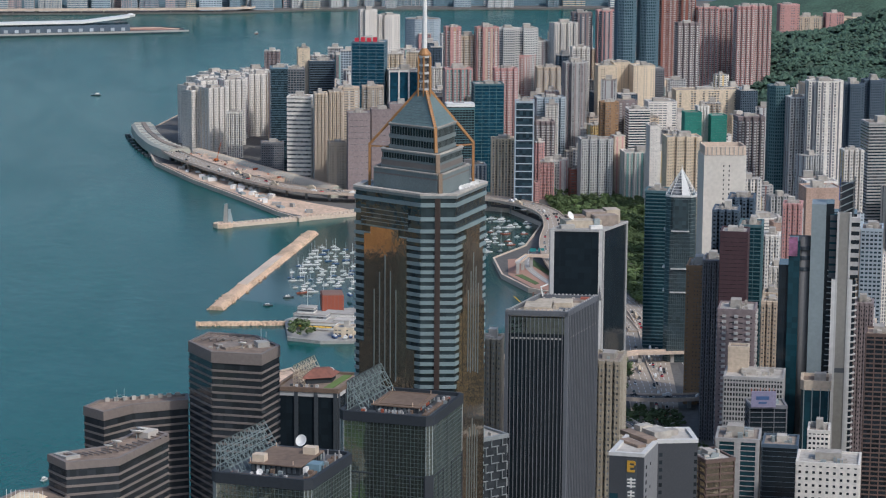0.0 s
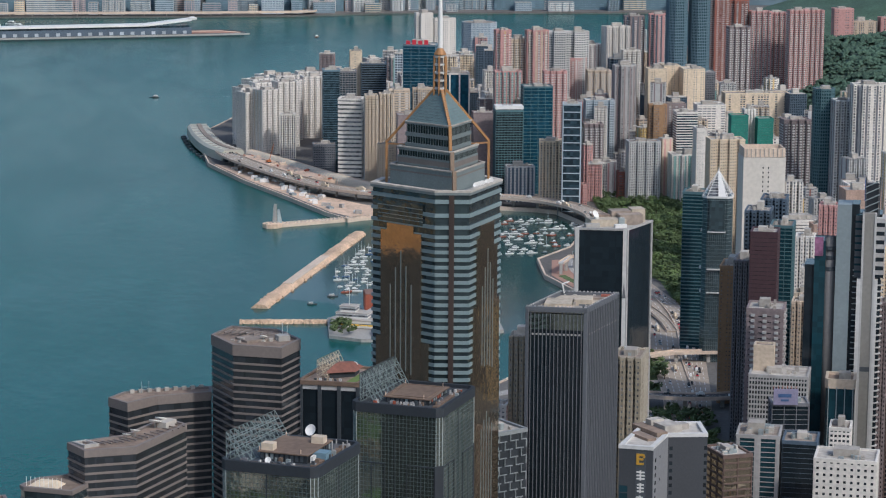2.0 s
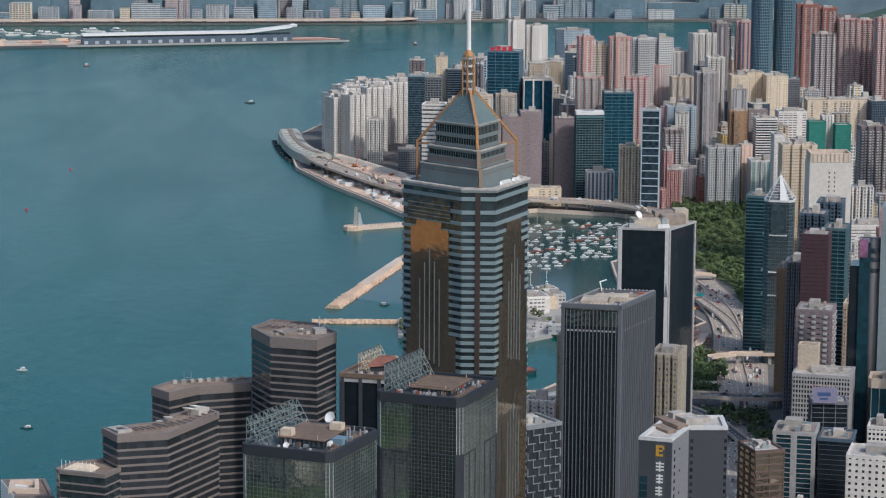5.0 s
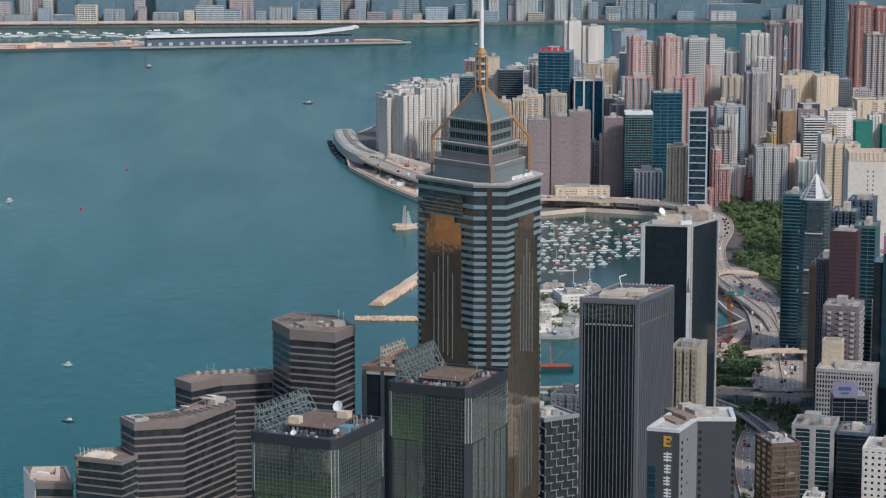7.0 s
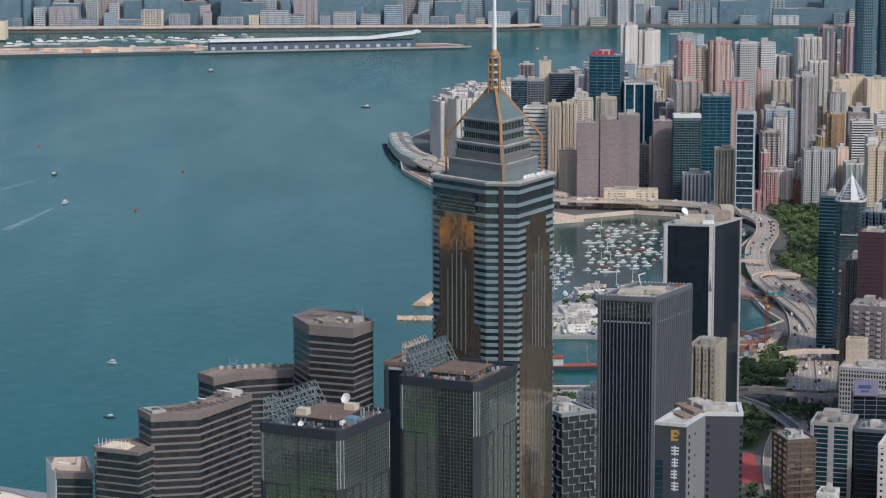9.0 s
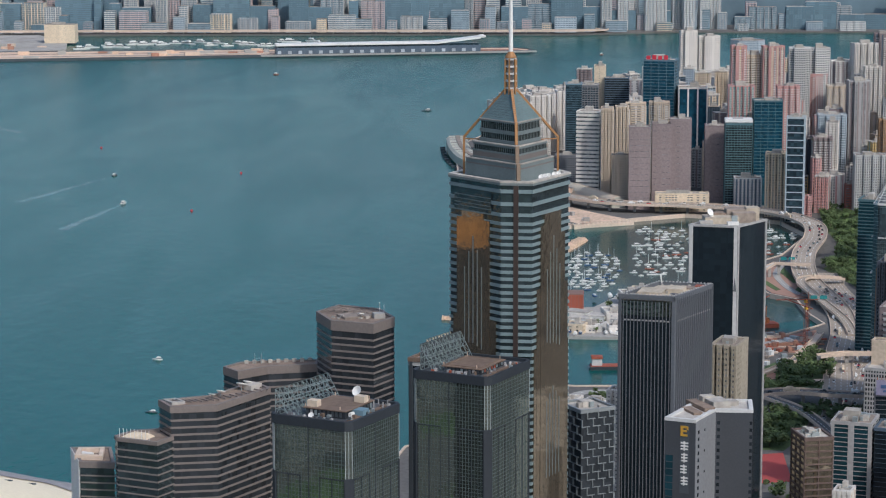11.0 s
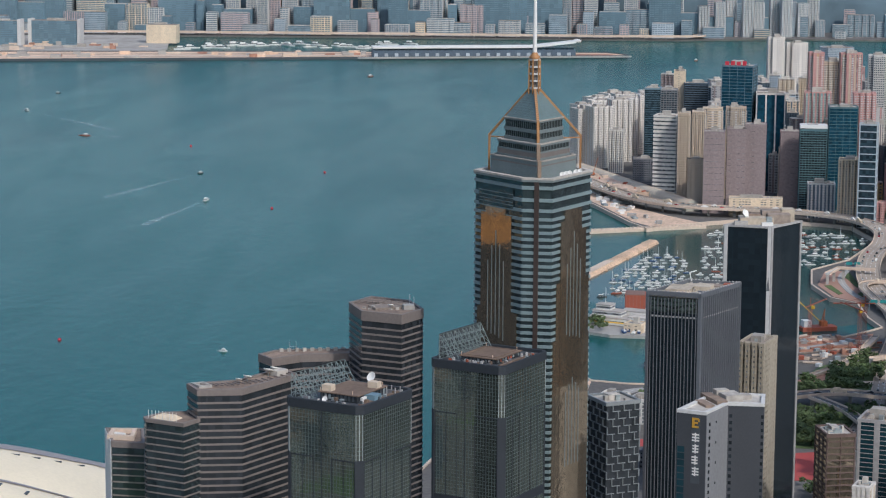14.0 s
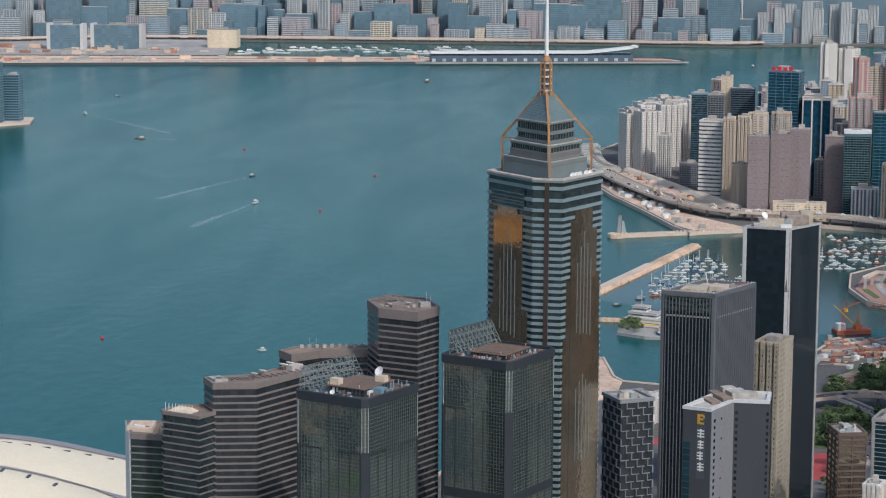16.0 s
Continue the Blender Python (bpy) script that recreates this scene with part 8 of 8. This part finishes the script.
for k in range(85):
    x, y = rng.uniform(380, 900), rng.uniform(60, 900)
    if x < 385 + 0.34 * max(0, y - 400):
        continue
    distant_tower(x, y, rng.uniform(16, 28), rng.uniform(16, 26), rng.uniform(50, 135), rng.uniform(-25, 25), "plain", rng.choice(("orange", "dark_grey", "dark_brown", "dark_brown", "maroon", "yellow", "dark_grey")), rng.choice(("home", "blue", "dark")), rng.uniform(0.25, 0.5), MIRRORED, 4.5, 6.0)
joined("mirrored_city", MIRRORED, "city blocks beside the view, seen in mirror glass")

# low club houses, sheds and parked boats ashore on the islet
rng = random.Random(44)
for k in range(34):
    x, y = rng.uniform(0, 108), rng.uniform(745, 900)
    if not inside((x, y), KELLETT) or (x < 50 and 765 < y < 830):
        continue
    tower("low white boat shed on the islet", x, y, rng.uniform(8, 16), rng.uniform(7, 13), 2.4 + rng.uniform(4, 9), rng.uniform(-20, 20), "plain", rng.choice(("white", "haze_pale", "cream")), "home", 3.0, 0.55, 2.6, 0.8, name="boat_shed", base=2.4, gear=2, group="islet sheds")
plant([(40, 745), (75, 740), (100, 770), (105, 890), (70, 895), (45, 850)], 40, 12, 2.4, 7)
rng = random.Random(45)
for k in range(26):
    u = rng.random()
    t = thing("boat", "white boat laid up ashore on a cradle", "boat", (rng.uniform(10, 106), rng.uniform(742, 752) if u < 0.5 else rng.uniform(890, 902), 2.9), rng.uniform(60, 120), "boats ashore")
    part("hull", Shape().prism([(-3.4, -1.0), (1, -1.2), (3.8, 0), (1, 1.2), (-3.4, 1.0)], 0, 1.3, [(-3.8, -1.3), (1, -1.5), (4.4, 0), (1, 1.5), (-3.8, 1.3)]), rng.choice((WHITE, WHITE, BLUE_HULL)), t)
    part("cabin", Shape().box(-0.8, 0, 1.3, 2.2, 3, 1.6), WHITE, t)
    part("cradle", Shape().box(-1.5, 0, -0.6, 0.1, 0.4, 1.8).box(1.2, 0, -0.6, 0.1, 0.4, 1.6), DARK_STEEL, t)
# planted verges of the promontory, and loops of road on it
for ring in ([(178, 965), (188, 925), (192, 930), (184, 968)], [(196, 1020), (205, 960), (209, 962), (203, 1030)], [(206, 905), (214, 930), (211, 955), (204, 930)]):
    solid("planted_verge", Shape().prism(ring, GROUND, GROUND + 0.4), GRASS, "green planted verge on the promontory", kind="structure")
carriageway("pale loop road on the promontory", curve_through([(214, 900, 3.5), (204, 915, 3.5), (197, 950, 3.5), (194, 1000, 3.5), (204, 1050, 3.5), (222, 1085, 3.5)]), 6, "road", 0.2, CONCRETE, 2)

me = bpy.data.meshes.new("grove")
me.from_pydata(WOOD.v, [], WOOD.f)
me.materials.append(LEAF)
tagged(new("grove", me), "dense green grove of broad-leaved trees", "trees", kind="stuff")
for o in KINDS_OF_TREE:
    for c in list(o.children):
        bpy.data.objects.remove(c)
    bpy.data.objects.remove(o)
